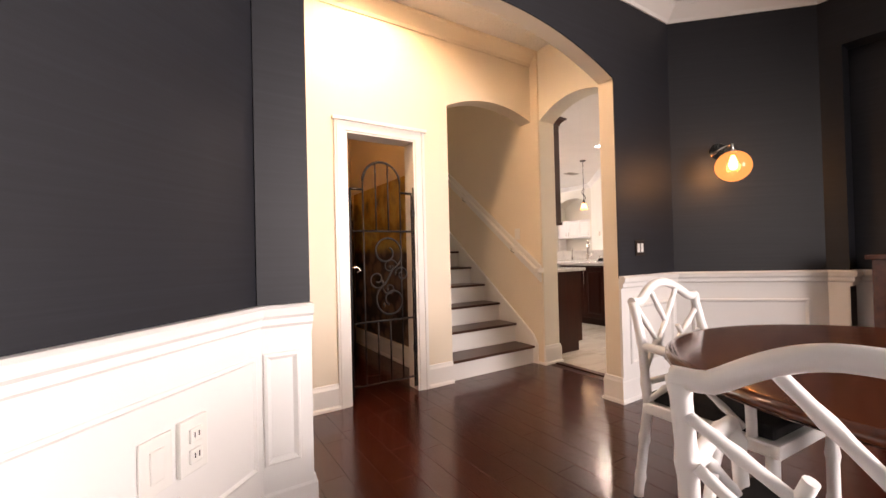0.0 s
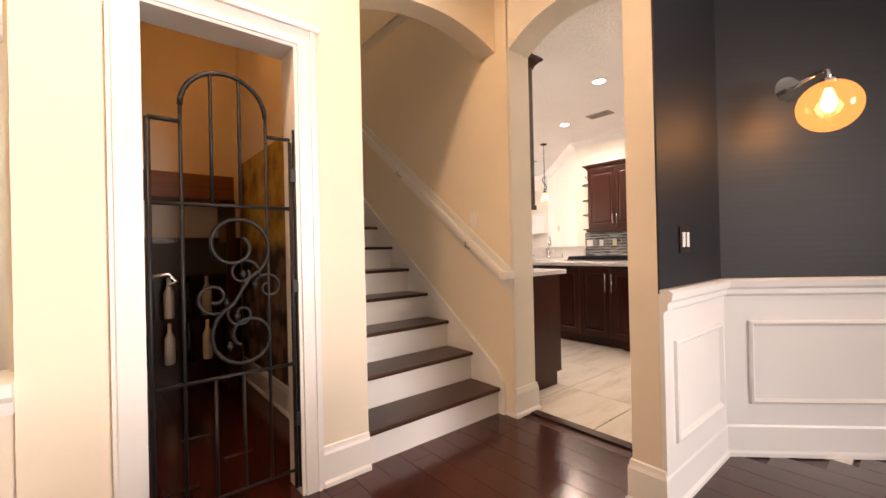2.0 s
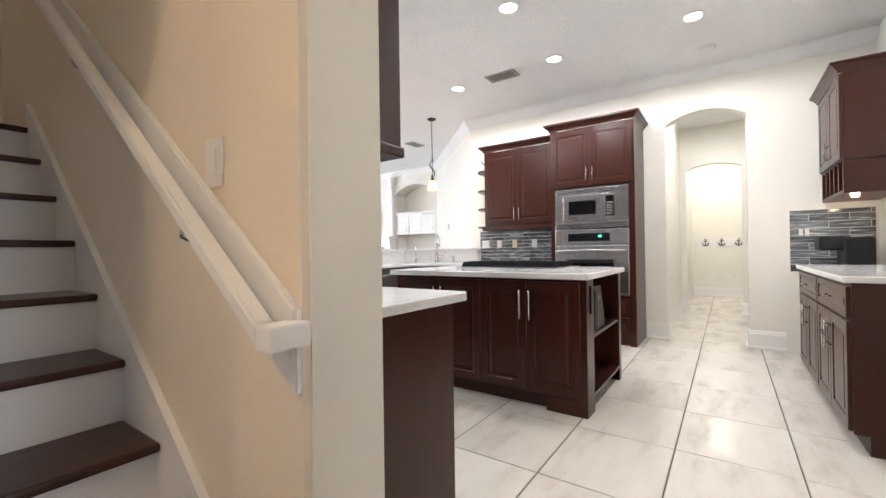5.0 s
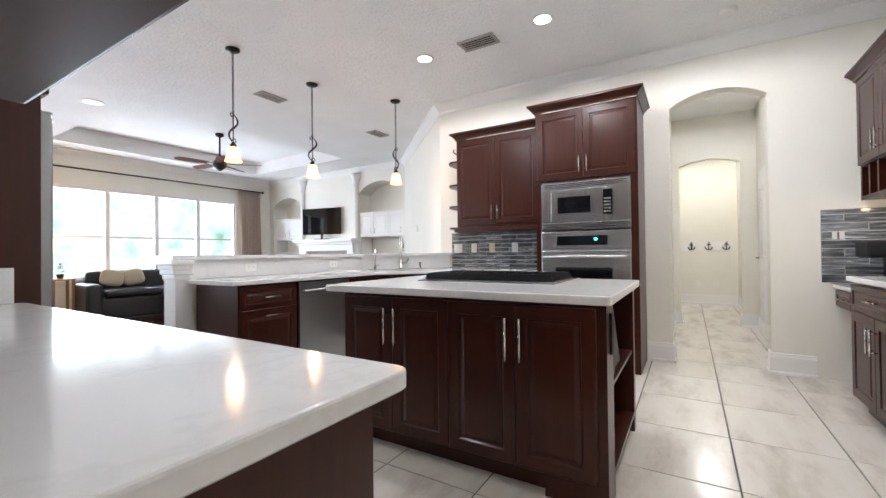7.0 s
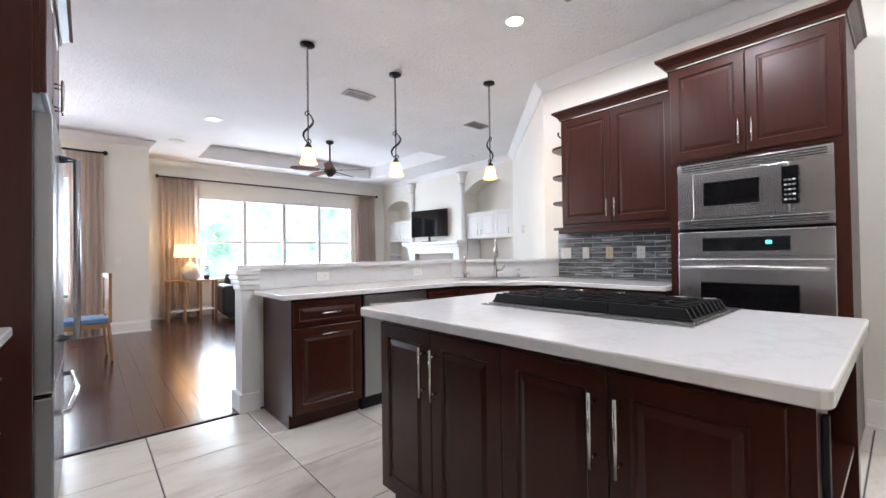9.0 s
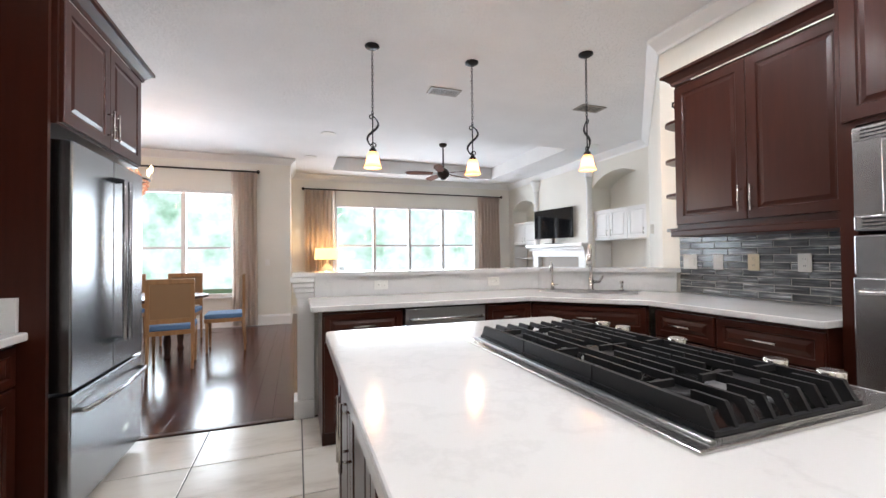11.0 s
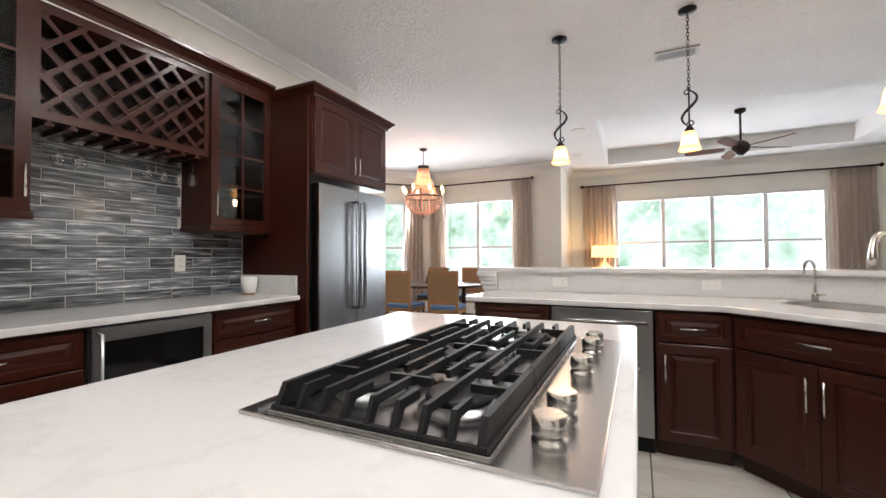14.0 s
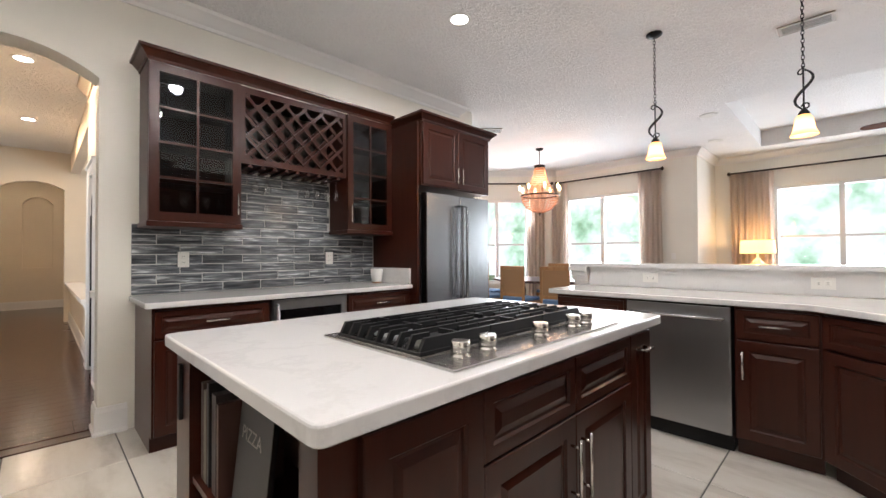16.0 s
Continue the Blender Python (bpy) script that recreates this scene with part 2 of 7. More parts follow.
l.new(info.outputs["Random"], mr.inputs[0]), l.new(mr.outputs[0], hs.inputs["Value"]), l.new(r.outputs[0], hs.inputs["Color"])
l.new(hs.outputs[0], b.inputs["Base Color"])

# Daylight on distant trees is painted in as emission over green and white noise.
GARDEN_GLOW = bpy.data.materials.new("glowing_garden_backdrop")
GARDEN_GLOW.use_nodes = True
n, l = GARDEN_GLOW.node_tree.nodes, GARDEN_GLOW.node_tree.links
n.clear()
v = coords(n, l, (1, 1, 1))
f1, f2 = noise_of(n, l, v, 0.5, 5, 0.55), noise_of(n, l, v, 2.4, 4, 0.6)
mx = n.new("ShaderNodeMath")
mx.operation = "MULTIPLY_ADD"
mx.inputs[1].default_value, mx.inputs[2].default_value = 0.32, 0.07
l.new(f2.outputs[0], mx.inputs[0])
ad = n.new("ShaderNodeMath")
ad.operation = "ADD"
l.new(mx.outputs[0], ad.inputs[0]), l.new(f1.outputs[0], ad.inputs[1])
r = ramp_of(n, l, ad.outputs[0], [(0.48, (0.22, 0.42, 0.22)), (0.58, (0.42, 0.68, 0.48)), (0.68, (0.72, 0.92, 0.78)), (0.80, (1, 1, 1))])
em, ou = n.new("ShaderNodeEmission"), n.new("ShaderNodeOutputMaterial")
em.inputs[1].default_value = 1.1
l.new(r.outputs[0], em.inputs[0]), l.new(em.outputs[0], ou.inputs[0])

# ---- building blocks ----


def add_box(bm, x0, x1, y0, y1, z0, z1):
    vs = [bm.verts.new((x, y, z)) for z in (z0, z1) for x, y in ((x0, y0), (x1, y0), (x1, y1), (x0, y1))]
    for q in ((3, 2, 1, 0), (4, 5, 6, 7), (0, 1, 5, 4), (1, 2, 6, 5), (2, 3, 7, 6), (3, 0, 4, 7)):
        bm.faces.new([vs[i] for i in q])


def boxes(*bs):
    bm = bmesh.new()
    for q in bs:
        add_box(bm, *q)
    return bm


def rounded(*bs, r=0.004, seg=2):
    bm = boxes(*bs)
    bmesh.ops.bevel(bm, geom=list(bm.edges), offset=r, segments=seg, affect="EDGES", profile=0.6)
    return bm


def tube(bm, pts, r, n=8, closed=False):
    pts = [Vector(p) for p in pts]
    radii = r if isinstance(r, (list, tuple)) else [r] * len(pts)
    rings, last = [], None
    for i, p in enumerate(pts):
        a = pts[i - 1] if i or closed else p
        c = pts[(i + 1) % len(pts)] if i < len(pts) - 1 or closed else p
        d = (c - a).normalized()
        side = last if last is not None else (Vector((0, 0, 1)) if abs(d.z) < 0.9 else Vector((1, 0, 0)))
        u = (side - d * side.dot(d)).normalized()
        last = u
        w = d.cross(u)
        rings.append([bm.verts.new(p + radii[i] * (math.cos(2 * math.pi * k / n) * u + math.sin(2 * math.pi * k / n) * w)) for k in range(n)])
    for i in range(len(rings) - (0 if closed else 1)):
        a, c = rings[i], rings[(i + 1) % len(rings)]
        for k in range(n):
            f = bm.faces.new((a[k], a[(k + 1) % n], c[(k + 1) % n], c[k]))
            f.smooth = True
    if not closed:
        bm.faces.new(rings[0][::-1]), bm.faces.new(rings[-1])
    return bm


def lathe(bm, prof, n=20, at=(0, 0, 0)):
    rings = [[bm.verts.new((at[0] + r * math.cos(2 * math.pi * k / n), at[1] + r * math.sin(2 * math.pi * k / n), at[2] + z)) for k in range(n)] for r, z in prof]
    for a, c in zip(rings, rings[1:]):
        for k in range(n):
            bm.faces.new((a[k], a[(k + 1) % n], c[(k + 1) % n], c[k])).smooth = True
    bm.faces.new(rings[0][::-1]), bm.faces.new(rings[-1])
    return bm


def tidy(bm):
    bmesh.ops.recalc_face_normals(bm, faces=list(bm.faces))
    return bm


def mesh_of(name, bm, mat):
    me = bpy.data.meshes.new(name)
    tidy(bm).to_mesh(me)
    bm.free()
    me.materials.append(mat)
    return me


def part(name, bm, mat, parent, label="", at=None):
    ob = new(name, mesh_of(name, bm, mat))
    ob.parent = parent
    if at:
        ob.location = at
    if label:
        ob["label"] = label
    return ob


def thing(name, m, label, category, group=""):
    ob = new(name)
    ob.matrix_world = m
    ob.empty_display_size = 0.1
    return tagged(ob, label, category, group)


def single(name, bm, mat, label, category, m=None, group="", kind=""):
    ob = new(name, mesh_of(name, bm, mat))
    if m:
        ob.matrix_world = m
    return tagged(ob, label, category, group, kind)


def structure(name, bm, mat, label, category):
    return single(name, bm, mat, label, category, kind="structure")


def slab(bm, p, q, thick, z0, z1):
    """An upright wall piece from p to q; its thickness lies to the left of p to q."""
    p, q = Vector((*p, 0)), Vector((*q, 0))
    d = (q - p).normalized()
    s = Vector((-d.y, d.x, 0)) * thick
    vs = [bm.verts.new((c.x, c.y, z)) for z in (z0, z1) for c in (p, q, q + s, p + s)]
    for f in ((3, 2, 1, 0), (4, 5, 6, 7), (0, 1, 5, 4), (1, 2, 6, 5), (2, 3, 7, 6), (3, 0, 4, 7)):
        bm.faces.new([vs[i] for i in f])


def arch(bm, along, u0, u1, v0, v1, zs, za, ztop, n=20):
    """The wall over an arched opening that runs along x or y."""
    rise, half, mid = za - zs, (u1 - u0) / 2, (u0 + u1) / 2
    rad = (half * half + rise * rise) / (2 * rise)
    pts = []
    for i in range(n + 1):
        u = u0 + (u1 - u0) * i / n
        pts.append((u, za - rad + math.sqrt(max(rad * rad - (u - mid) ** 2, 0))))
    put = (lambda u, w, z: bm.verts.new((u, w, z))) if along == "x" else (lambda u, w, z: bm.verts.new((w, u, z)))
    rows = [[put(u, w, z) for u, z in pts] for w in (v0, v1)] + [[put(u, w, ztop) for u, z in pts] for w in (v0, v1)]
    for i in range(n):
        for a, c in ((0, 2), (1, 3), (0, 1), (2, 3)):
            bm.faces.new((rows[a][i], rows[a][i + 1], rows[c][i + 1], rows[c][i]))
    for i in (0, n):
        bm.faces.new((rows[0][i], rows[1][i], rows[3][i], rows[2][i]))


def moulding(bm, path, prof):
    """A profile of (out, z) swept along a plan path; out is to the left of the way."""
    pts = [Vector((*p, 0)) for p in path]
    rings = []
    for i, p in enumerate(pts):
        d0 = (p - pts[i - 1]).normalized() if i else (pts[1] - p).normalized()
        d1 = (pts[i + 1] - p).normalized() if i < len(pts) - 1 else d0
        n0, n1 = Vector((-d0.y, d0.x, 0)), Vector((-d1.y, d1.x, 0))
        s = (n0 + n1) / (1 + n0.dot(n1))
        rings.append([bm.verts.new((p.x + s.x * o, p.y + s.y * o, z)) for o, z in prof])
    k = len(prof)
    for a, c in zip(rings, rings[1:]):
        for j in range(k):
            bm.faces.new((a[j], a[(j + 1) % k], c[(j + 1) % k], c[j]))
    bm.faces.new(rings[0]), bm.faces.new(rings[-1][::-1])


H = 3.1
CROWN = [(0, H - 0.13), (0.012, H - 0.13), (0.02, H - 0.105), (0.035, H - 0.09), (0.075, H - 0.045), (0.09, H - 0.03), (0.095, H - 0.004), (0, H - 0.004)]
BASE = [(0, 0.0), (0.026, 0.0), (0.026, 0.018), (0.016, 0.03), (0.016, 0.15), (0.011, 0.165), (0.008, 0.183), (0, 0.187)]
CHAIR = [(0, 0.80), (0.012, 0.80), (0.014, 0.825), (0.03, 0.838), (0.03, 0.862), (0.045, 0.875), (0.05, 0.905), (0.035, 0.917), (0, 0.917)]


def run(name, path, prof, label, category="moulding", mat=None):
    bm = bmesh.new()
    moulding(bm, path, prof)
    return structure(name, bm, mat or WHITE, label, category)

# ---- setting ----
bm = boxes((3.02, 3.22, 3.0, 6.55, 0, H), (3.02, 3.22, 2.09, 2.16, 0, H))
arch(bm, "y", 2.16, 3.0, 3.02, 3.22, 2.40, 2.54, H)
structure("wall_kitchen_west", bm, CREAM, "cream painted kitchen wall with an arched opening", "wall")
bm = boxes((0.29, 0.5, 1.97, 2.09, 0, H), (2.70, 3.42, 1.97, 2.09, 0, H))
arch(bm, "x", 0.5, 2.70, 1.97, 2.09, 2.36, 2.60, H)
structure("wall_hall_south", bm, HALL, "cream wall with a wide arched opening between dining room and hall", "wall")
bm = boxes((0.29, 0.5, 1.962, 1.97, 0.9, H), (2.70, 3.45, 1.962, 1.97, 0.9, H))
arch(bm, "x", 0.5, 2.70, 1.962, 1.97, 2.36, 2.60, H)
structure("wall_dining_north", bm, NAVY, "dark navy papered dining room wall round the arch", "wall")
bm = bmesh.new()
slab(bm, (3.445, 1.965), (4.2, 1.21), 0.03, 0, H)
add_box(bm, 4.2, 4.36, 1.08, 1.24, 0, H)
structure("wall_dining_diagonal_east", bm, NAVY, "dark navy papered diagonal dining room wall", "wall")
bm = bmesh.new()
slab(bm, (-0.61, 1.07), (0.29, 1.97), 0.12, 0, H)
structure("wall_dining_diagonal_west", bm, NAVY, "dark navy papered diagonal dining room wall", "wall")
structure("wall_dining_west", boxes((-0.75, -0.61, -3.1, 1.07, 0, H)), NAVY, "dark navy dining room wall", "wall")
structure("wall_dining_east", boxes((4.36, 4.5, -3.1, 1.24, 0, H), (4.2, 4.36, -2.2, 1.08, 2.6, H)), NAVY, "dark navy dining room wall with a shallow recess", "wall")
structure("wall_dining_south", boxes((-0.75, 1.9, -3.2, -3.08, 0, H), (4.1, 4.5, -3.2, -3.08, 0, H), (1.9, 4.1, -3.2, -3.08, 0, 0.8), (1.9, 4.1, -3.2, -3.08, 2.6, H)), NAVY, "dark navy dining room wall with a window opening", "wall")
bm = bmesh.new()
slab(bm, (3.425, 2.045), (4.45, 1.02), 0.05, 0, H)
add_box(bm, 4.4, 8.1, 1.03, 1.15, 0, H)
structure("wall_kitchen_south", bm, CREAM, "cream painted kitchen wall", "wall")
bm = boxes((7.95, 8.1, 1.1, 2.14, 0, H), (7.95, 8.1, 2.91, 5.6, 0, H))
arch(bm, "y", 2.14, 2.91, 7.95, 8.1, 2.52, 2.64, H)
structure("wall_kitchen_east", bm, CREAM, "cream painted kitchen wall with an arched doorway", "wall")
bm = bmesh.new()
slab(bm, (10.28, 7.92), (7.955, 5.595), 0.12, 0, H)
structure("wall_living_diagonal", bm, CREAM, "cream painted diagonal wall", "wall")
# gate wall and stair opening
bm = boxes((0.75, 1.07, 3.1, 3.25, 0, H), (1.66, 1.99, 3.1, 3.25, 0, H), (1.07, 1.66, 3.1, 3.25, 2.05, H), (-3.4, 0.75, 3.12, 3.25, 0, 0.68), (-3.4, 0.75, 3.12, 3.25, 2.75, H))
arch(bm, "x", 1.99, 3.02, 3.1, 3.25, 2.40, 2.52, H)
structure("wall_hall_north", bm, HALL, "cream hall wall with a closet doorway and stair opening", "wall")
bm = boxes((-3.5, -3.4, 1.97, 2.24, 0, H), (-3.5, -3.4, 3.04, 7.0, 0, H))
arch(bm, "y", 2.24, 3.04, -3.5, -3.4, 2.42, 2.54, H)
structure("wall_hall_west", bm, HALL, "cream wall with an arched opening at the hall's end", "wall")
bm = boxes((-6.75, -6.5, 1.6, 2.44, 0, H), (-6.75, -6.5, 2.94, 3.7, 0, H), (-6.75, -6.5, 2.44, 2.94, 0, 0.94), (-6.75, -6.7, 2.44, 2.94, 0.94, H))
arch(bm, "y", 2.44, 2.94, -6.7, -6.5, 2.42, 2.58, H)
structure("wall_foyer_end", bm, HALL, "cream foyer wall with an arched niche", "wall")
structure("wall_foyer_sides", boxes((-6.75, -3.5, 1.5, 1.6, 0, H), (-6.75, -3.5, 3.7, 3.8, 0, H)), HALL, "cream foyer walls", "wall")
structure("ceiling_foyer", boxes((-6.8, -3.5, 1.5, 3.8, H, H + 0.1)), CEIL, "white foyer ceiling", "ceiling")
structure("floor_foyer", boxes((-6.8, -3.5, 1.5, 3.8, -0.08, -0.004)), PLANK_FAR, "dark hardwood foyer floor", "floor")
structure("wall_hall_south_far", boxes((-3.4, 0.29, 2.05, 2.17, 0, H)), HALL, "cream hall wall", "wall")
structure("wall_stair_west", boxes((1.92, 1.985, 3.25, 6.6, 0, 5.2)), HALL, "cream stairwell wall", "wall")
structure("wall_stair_east", boxes((3.0, 3.02, 3.004, 6.6, 0, H - 0.004), (3.0, 3.1, 3.25, 6.6, H + 0.1, 5.2)), HALL, "cream stairwell wall", "wall")
structure("wall_stair_end", boxes((1.92, 3.1, 5.95, 6.05, 0, 5.2)), HALL, "cream stairwell end wall", "wall")
structure("wall_stair_over", boxes((1.92, 3.1, 3.15, 3.25, H + 0.1, 5.2)), HALL, "cream wall above the stair arch", "wall")
structure("ceiling_stair", boxes((1.92, 3.1, 3.15, 6.7, 5.2, 5.3)), CEIL, "white stairwell ceiling", "ceiling")
structure("wall_closet", boxes((0.75, 0.85, 3.25, 5.4, 0, H), (0.75, 1.92, 5.3, 5.4, 0, H)), HALL, "warm closet walls", "wall")
structure("wall_sitting_north", boxes((-3.4, -1.35, 6.9, 7.0, 0, H), (0.15, 0.85, 6.9, 7.0, 0, H), (-1.35, 0.15, 6.9, 7.0, 0, 0.3), (-1.35, 0.15, 6.9, 7.0, 2.5, H)), CREAM, "cream sitting room wall with a window opening", "wall")
structure("wall_sitting_east", boxes((0.72, 0.75, 3.25, 6.9, 0, H)), CREAM, "cream sitting room wall", "wall")
structure("wall_nook_south", boxes((0.2, 3.02, 6.7, 6.82, 0, H), (3.02, 3.22, 6.55, 6.82, 0, H)), CREAM, "cream wall", "wall")
structure("wall_nook_west", boxes((0.1, 0.22, 6.7, 9.3, 0, H)), CREAM, "cream wall", "wall")
bm = bmesh.new()
D45 = Vector((0.7071, 0.7071))
P0 = Vector((0.2, 9.25))


def diag_pt(s):
    return tuple(P0 + D45 * s)


slab(bm, diag_pt(0), diag_pt(0.55), 0.12, 0, H)
slab(bm, diag_pt(1.95), diag_pt(2.62), 0.12, 0, H)
slab(bm, diag_pt(0.55), diag_pt(1.95), 0.12, 0, 0.55)
slab(bm, diag_pt(0.55), diag_pt(1.95), 0.12, 2.44, H)
structure("wall_nook_bay", bm, CREAM, "cream bay wall with a window opening", "wall")
structure("wall_nook_north", boxes((2.0, 2.29, 11.1, 11.22, 0, H), (3.91, 4.85, 11.1, 11.22, 0, H), (2.29, 3.91, 11.1, 11.22, 0, 0.55), (2.29, 3.91, 11.1, 11.22, 2.44, H), (4.73, 4.85, 11.22, 12.6, 0, H)), CREAM, "cream breakfast nook wall with a window opening", "wall")
structure("wall_living_north", boxes((4.73, 5.79, 12.48, 12.6, 0, H), (9.31, 10.7, 12.48, 12.6, 0, H), (5.79, 9.31, 12.48, 12.6, 0, 0.7), (5.79, 9.31, 12.48, 12.6, 2.44, H)), CREAM, "cream living room wall with a wide window opening", "wall")
# fireplace wall with two arched niches
bm = boxes((10.28, 10.75, 7.7, 7.98, 0, H), (10.28, 10.75, 9.25, 11.2, 0, H), (10.28, 10.75, 12.3, 12.48, 0, H), (10.7, 10.8, 7.7, 12.5, 0, H))
arch(bm, "y", 7.98, 9.25, 10.28, 10.7, 2.50, 2.74, H)
arch(bm, "y", 11.2, 12.3, 10.28, 10.7, 2.40, 2.6, H)
structure("wall_living_east", bm, CREAM, "cream wall with two arched niches beside the chimney breast", "wall")
# mud hall
bm = boxes((10.5, 10.62, 1.9, 2.12, 0, H), (10.5, 10.62, 2.88, 3.0, 0, H))
arch(bm, "y", 2.12, 2.88, 10.5, 10.62, 2.38, 2.46, H)
structure("wall_mudroom_arch", bm, CREAM, "cream wall with an arched opening", "wall")
structure("wall_mudroom_end", boxes((13.3, 13.4, 1.8, 3.1, 0, H)), CREAM, "cream mudroom end wall", "wall")
structure("wall_mudroom_north", boxes((8.1, 13.3, 2.97, 3.07, 0, H)), CREAM, "cream mudroom wall", "wall")
structure("wall_mudroom_south", boxes((8.1, 13.3, 1.83, 1.93, 0, H)), CREAM, "cream mudroom wall", "wall")

bm = boxes((-3.5, 13.5, -3.3, 3.25, H, H + 0.1), (-3.5, 1.92, 3.25, 6.6, H, H + 0.1), (3.02, 13.5, 3.25, 6.6, H, H + 0.1), (-3.5, 13.5, 6.6, 8.88, H, H + 0.1),
           (-3.5, 5.68, 8.88, 12.7, H, H + 0.1), (9.45, 13.5, 8.88, 12.7, H, H + 0.1), (5.68, 9.45, 11.85, 12.7, H, H + 0.1),
           (5.6, 9.53, 8.8, 11.93, 3.38, 3.44), (5.6, 5.68, 8.8, 11.93, H + 0.1, 3.38), (9.45, 9.53, 8.8, 11.93, H + 0.1, 3.38), (5.68, 9.45, 8.8, 8.88, H + 0.1, 3.38), (5.68, 9.45, 11.85, 11.93, H + 0.1, 3.38))
structure("ceiling", bm, CEIL, "white knockdown-textured ceiling with a recessed tray", "ceiling")

# mouldings
run("crown_kitchen_west", [(3.02, 6.55), (3.22, 6.55), (3.22, 2.17)], CROWN, "white crown moulding")
run("crown_kitchen_east", [(7.95, 1.15), (7.95, 5.595), (10.28, 7.92), (10.28, 12.48), (4.85, 12.48), (4.85, 11.1), (2.05, 11.1), (0.22, 9.27)], CROWN, "white crown moulding")
bm = bmesh.new()
moulding(bm, [(3.02, 3.1), (0.75, 3.1)], CROWN)
structure("crown_hall", bm, HALL, "cream crown moulding", "moulding")
run("crown_dining", [(4.2, 1.08), (4.2, 1.21), (3.447, 1.962), (0.29, 1.962), (-0.61, 1.062), (-0.61, -3.08)], CROWN, "white crown moulding")
run("baseboard_kitchen_east", [(7.95, 1.84), (7.95, 2.14), (8.1, 2.14)], BASE, "white baseboard", "baseboard")
run("baseboard_kitchen_east_pier", [(8.1, 2.91), (7.95, 2.91), (7.95, 3.13)], BASE, "white baseboard", "baseboard")
run("baseboard_pier", [(3.22, 3.16), (3.22, 3.0), (3.02, 3.0), (3.02, 3.09)], BASE, "white baseboard", "baseboard")
run("baseboard_arch_pier", [(3.22, 2.16), (3.02, 2.16), (3.02, 2.09), (2.70, 2.09), (2.70, 1.962), (3.447, 1.962), (4.2, 1.208), (4.2, 1.08)], [(-o, z) for o, z in BASE], "white baseboard", "baseboard")
run("baseboard_arch_west", [(-0.61, -3.0), (-0.61, 1.062), (0.29, 1.962), (0.5, 1.962), (0.5, 2.09), (0.3, 2.09)], [(-o, z) for o, z in BASE], "white baseboard", "baseboard")
run("baseboard_hall_gate", [(0.99, 3.1), (0.75, 3.1)], BASE, "white baseboard", "baseboard")
run("baseboard_hall_plaster", [(1.99, 3.1), (1.745, 3.1)], BASE, "white baseboard", "baseboard")
run("baseboard_foyer", [(-6.5, 1.6), (-6.5, 3.7)], [(-o, z) for o, z in BASE], "white baseboard", "baseboard")
run("baseboard_half_wall", [(0.75, 3.12), (-3.4, 3.12)], BASE, "white baseboard", "baseboard")
run("baseboard_nook", [(4.85, 12.48), (4.85, 11.1), (2.05, 11.1), (0.22, 9.27)], BASE, "white baseboard", "baseboard")
run("baseboard_living", [(10.28, 12.48), (4.85, 12.48)], BASE, "white baseboard", "baseboard")
run("baseboard_mudroom_end", [(13.3, 1.93), (13.3, 2.97)], BASE, "white baseboard", "baseboard")
run("baseboard_mudroom_south", [(8.1, 1.93), (10.5, 1.93), (10.5, 2.12), (10.62, 2.12), (10.62, 1.93), (13.3, 1.93)], BASE, "white baseboard", "baseboard")
run("baseboard_mudroom_north", [(13.3, 2.97), (10.62, 2.97), (10.62, 2.88), (10.5, 2.88), (10.5, 2.97), (8.1, 2.97)], BASE, "white baseboard", "baseboard")
run("chair_rail_north_east", [(2.696, 1.962), (3.447, 1.962), (4.2, 1.208), (4.2, 1.078), (4.36, 1.078), (4.36, -3.08)], [(-o, z) for o, z in CHAIR], "white chair rail", "moulding")
run("chair_rail_north_west", [(-0.61, -3.08), (-0.61, 1.062), (0.29, 1.962), (0.504, 1.962)], [(-o, z) for o, z in CHAIR], "white chair rail", "moulding")
run("half_wall_cap", [(0.75, 3.1), (-3.4, 3.1)], [(-0.2, 0.68), (0.02, 0.62), (0.03, 0.66), (0.05, 0.68), (0.05, 0.72), (-0.2, 0.72)], "white half wall cap", "moulding")

# wainscot skins and their framed panels
bm = bmesh.new()
add_box(bm, 0.29, 0.5, 1.95, 1.969, 0, 0.899)
slab(bm, (0.298, 1.962), (-0.602, 1.062), 0.012, 0, 0.9)
add_box(bm, 2.70, 3.45, 1.95, 1.969, 0, 0.899)
slab(bm, (4.2, 1.208), (3.447, 1.962), 0.012, 0, 0.9)
add_box(bm, -0.61, -0.598, -3.08, 1.06, 0, 0.9)
add_box(bm, 4.19, 4.2, 1.08, 1.21, 0, 0.9)
add_box(bm, 4.348, 4.36, -3.08, 1.08, 0, 0.9)
structure("wainscot", bm, WHITE, "white painted wainscot below the dark wall", "wainscot")


def panel_frame(p, q, z0, z1):
    p, q = Vector((*p, 0)), Vector((*q, 0))
    d = (q - p).normalized()
    s = Vector((-d.y, d.x, 0))
    bm = bmesh.new()
    L = (q - p).length
    rings = []
    for inset, out in ((0, 0), (0.004, 0.012), (0.014, 0.016), (0.024, 0.006), (0.03, 0.0)):
        rings.append([bm.verts.new(p + d * u + s * out + Vector((0, 0, z))) for u, z in ((inset, z0 + inset), (L - inset, z0 + inset), (L - inset, z1 - inset), (inset, z1 - inset))])
    for a, c in zip(rings, rings[1:]):
        for k in range(4):
            bm.faces.new((a[k], a[(k + 1) % 4], c[(k + 1) % 4], c[k]))
    structure("wainscot_panel_frame", bm, WHITE, "white raised wainscot panel frame", "moulding")


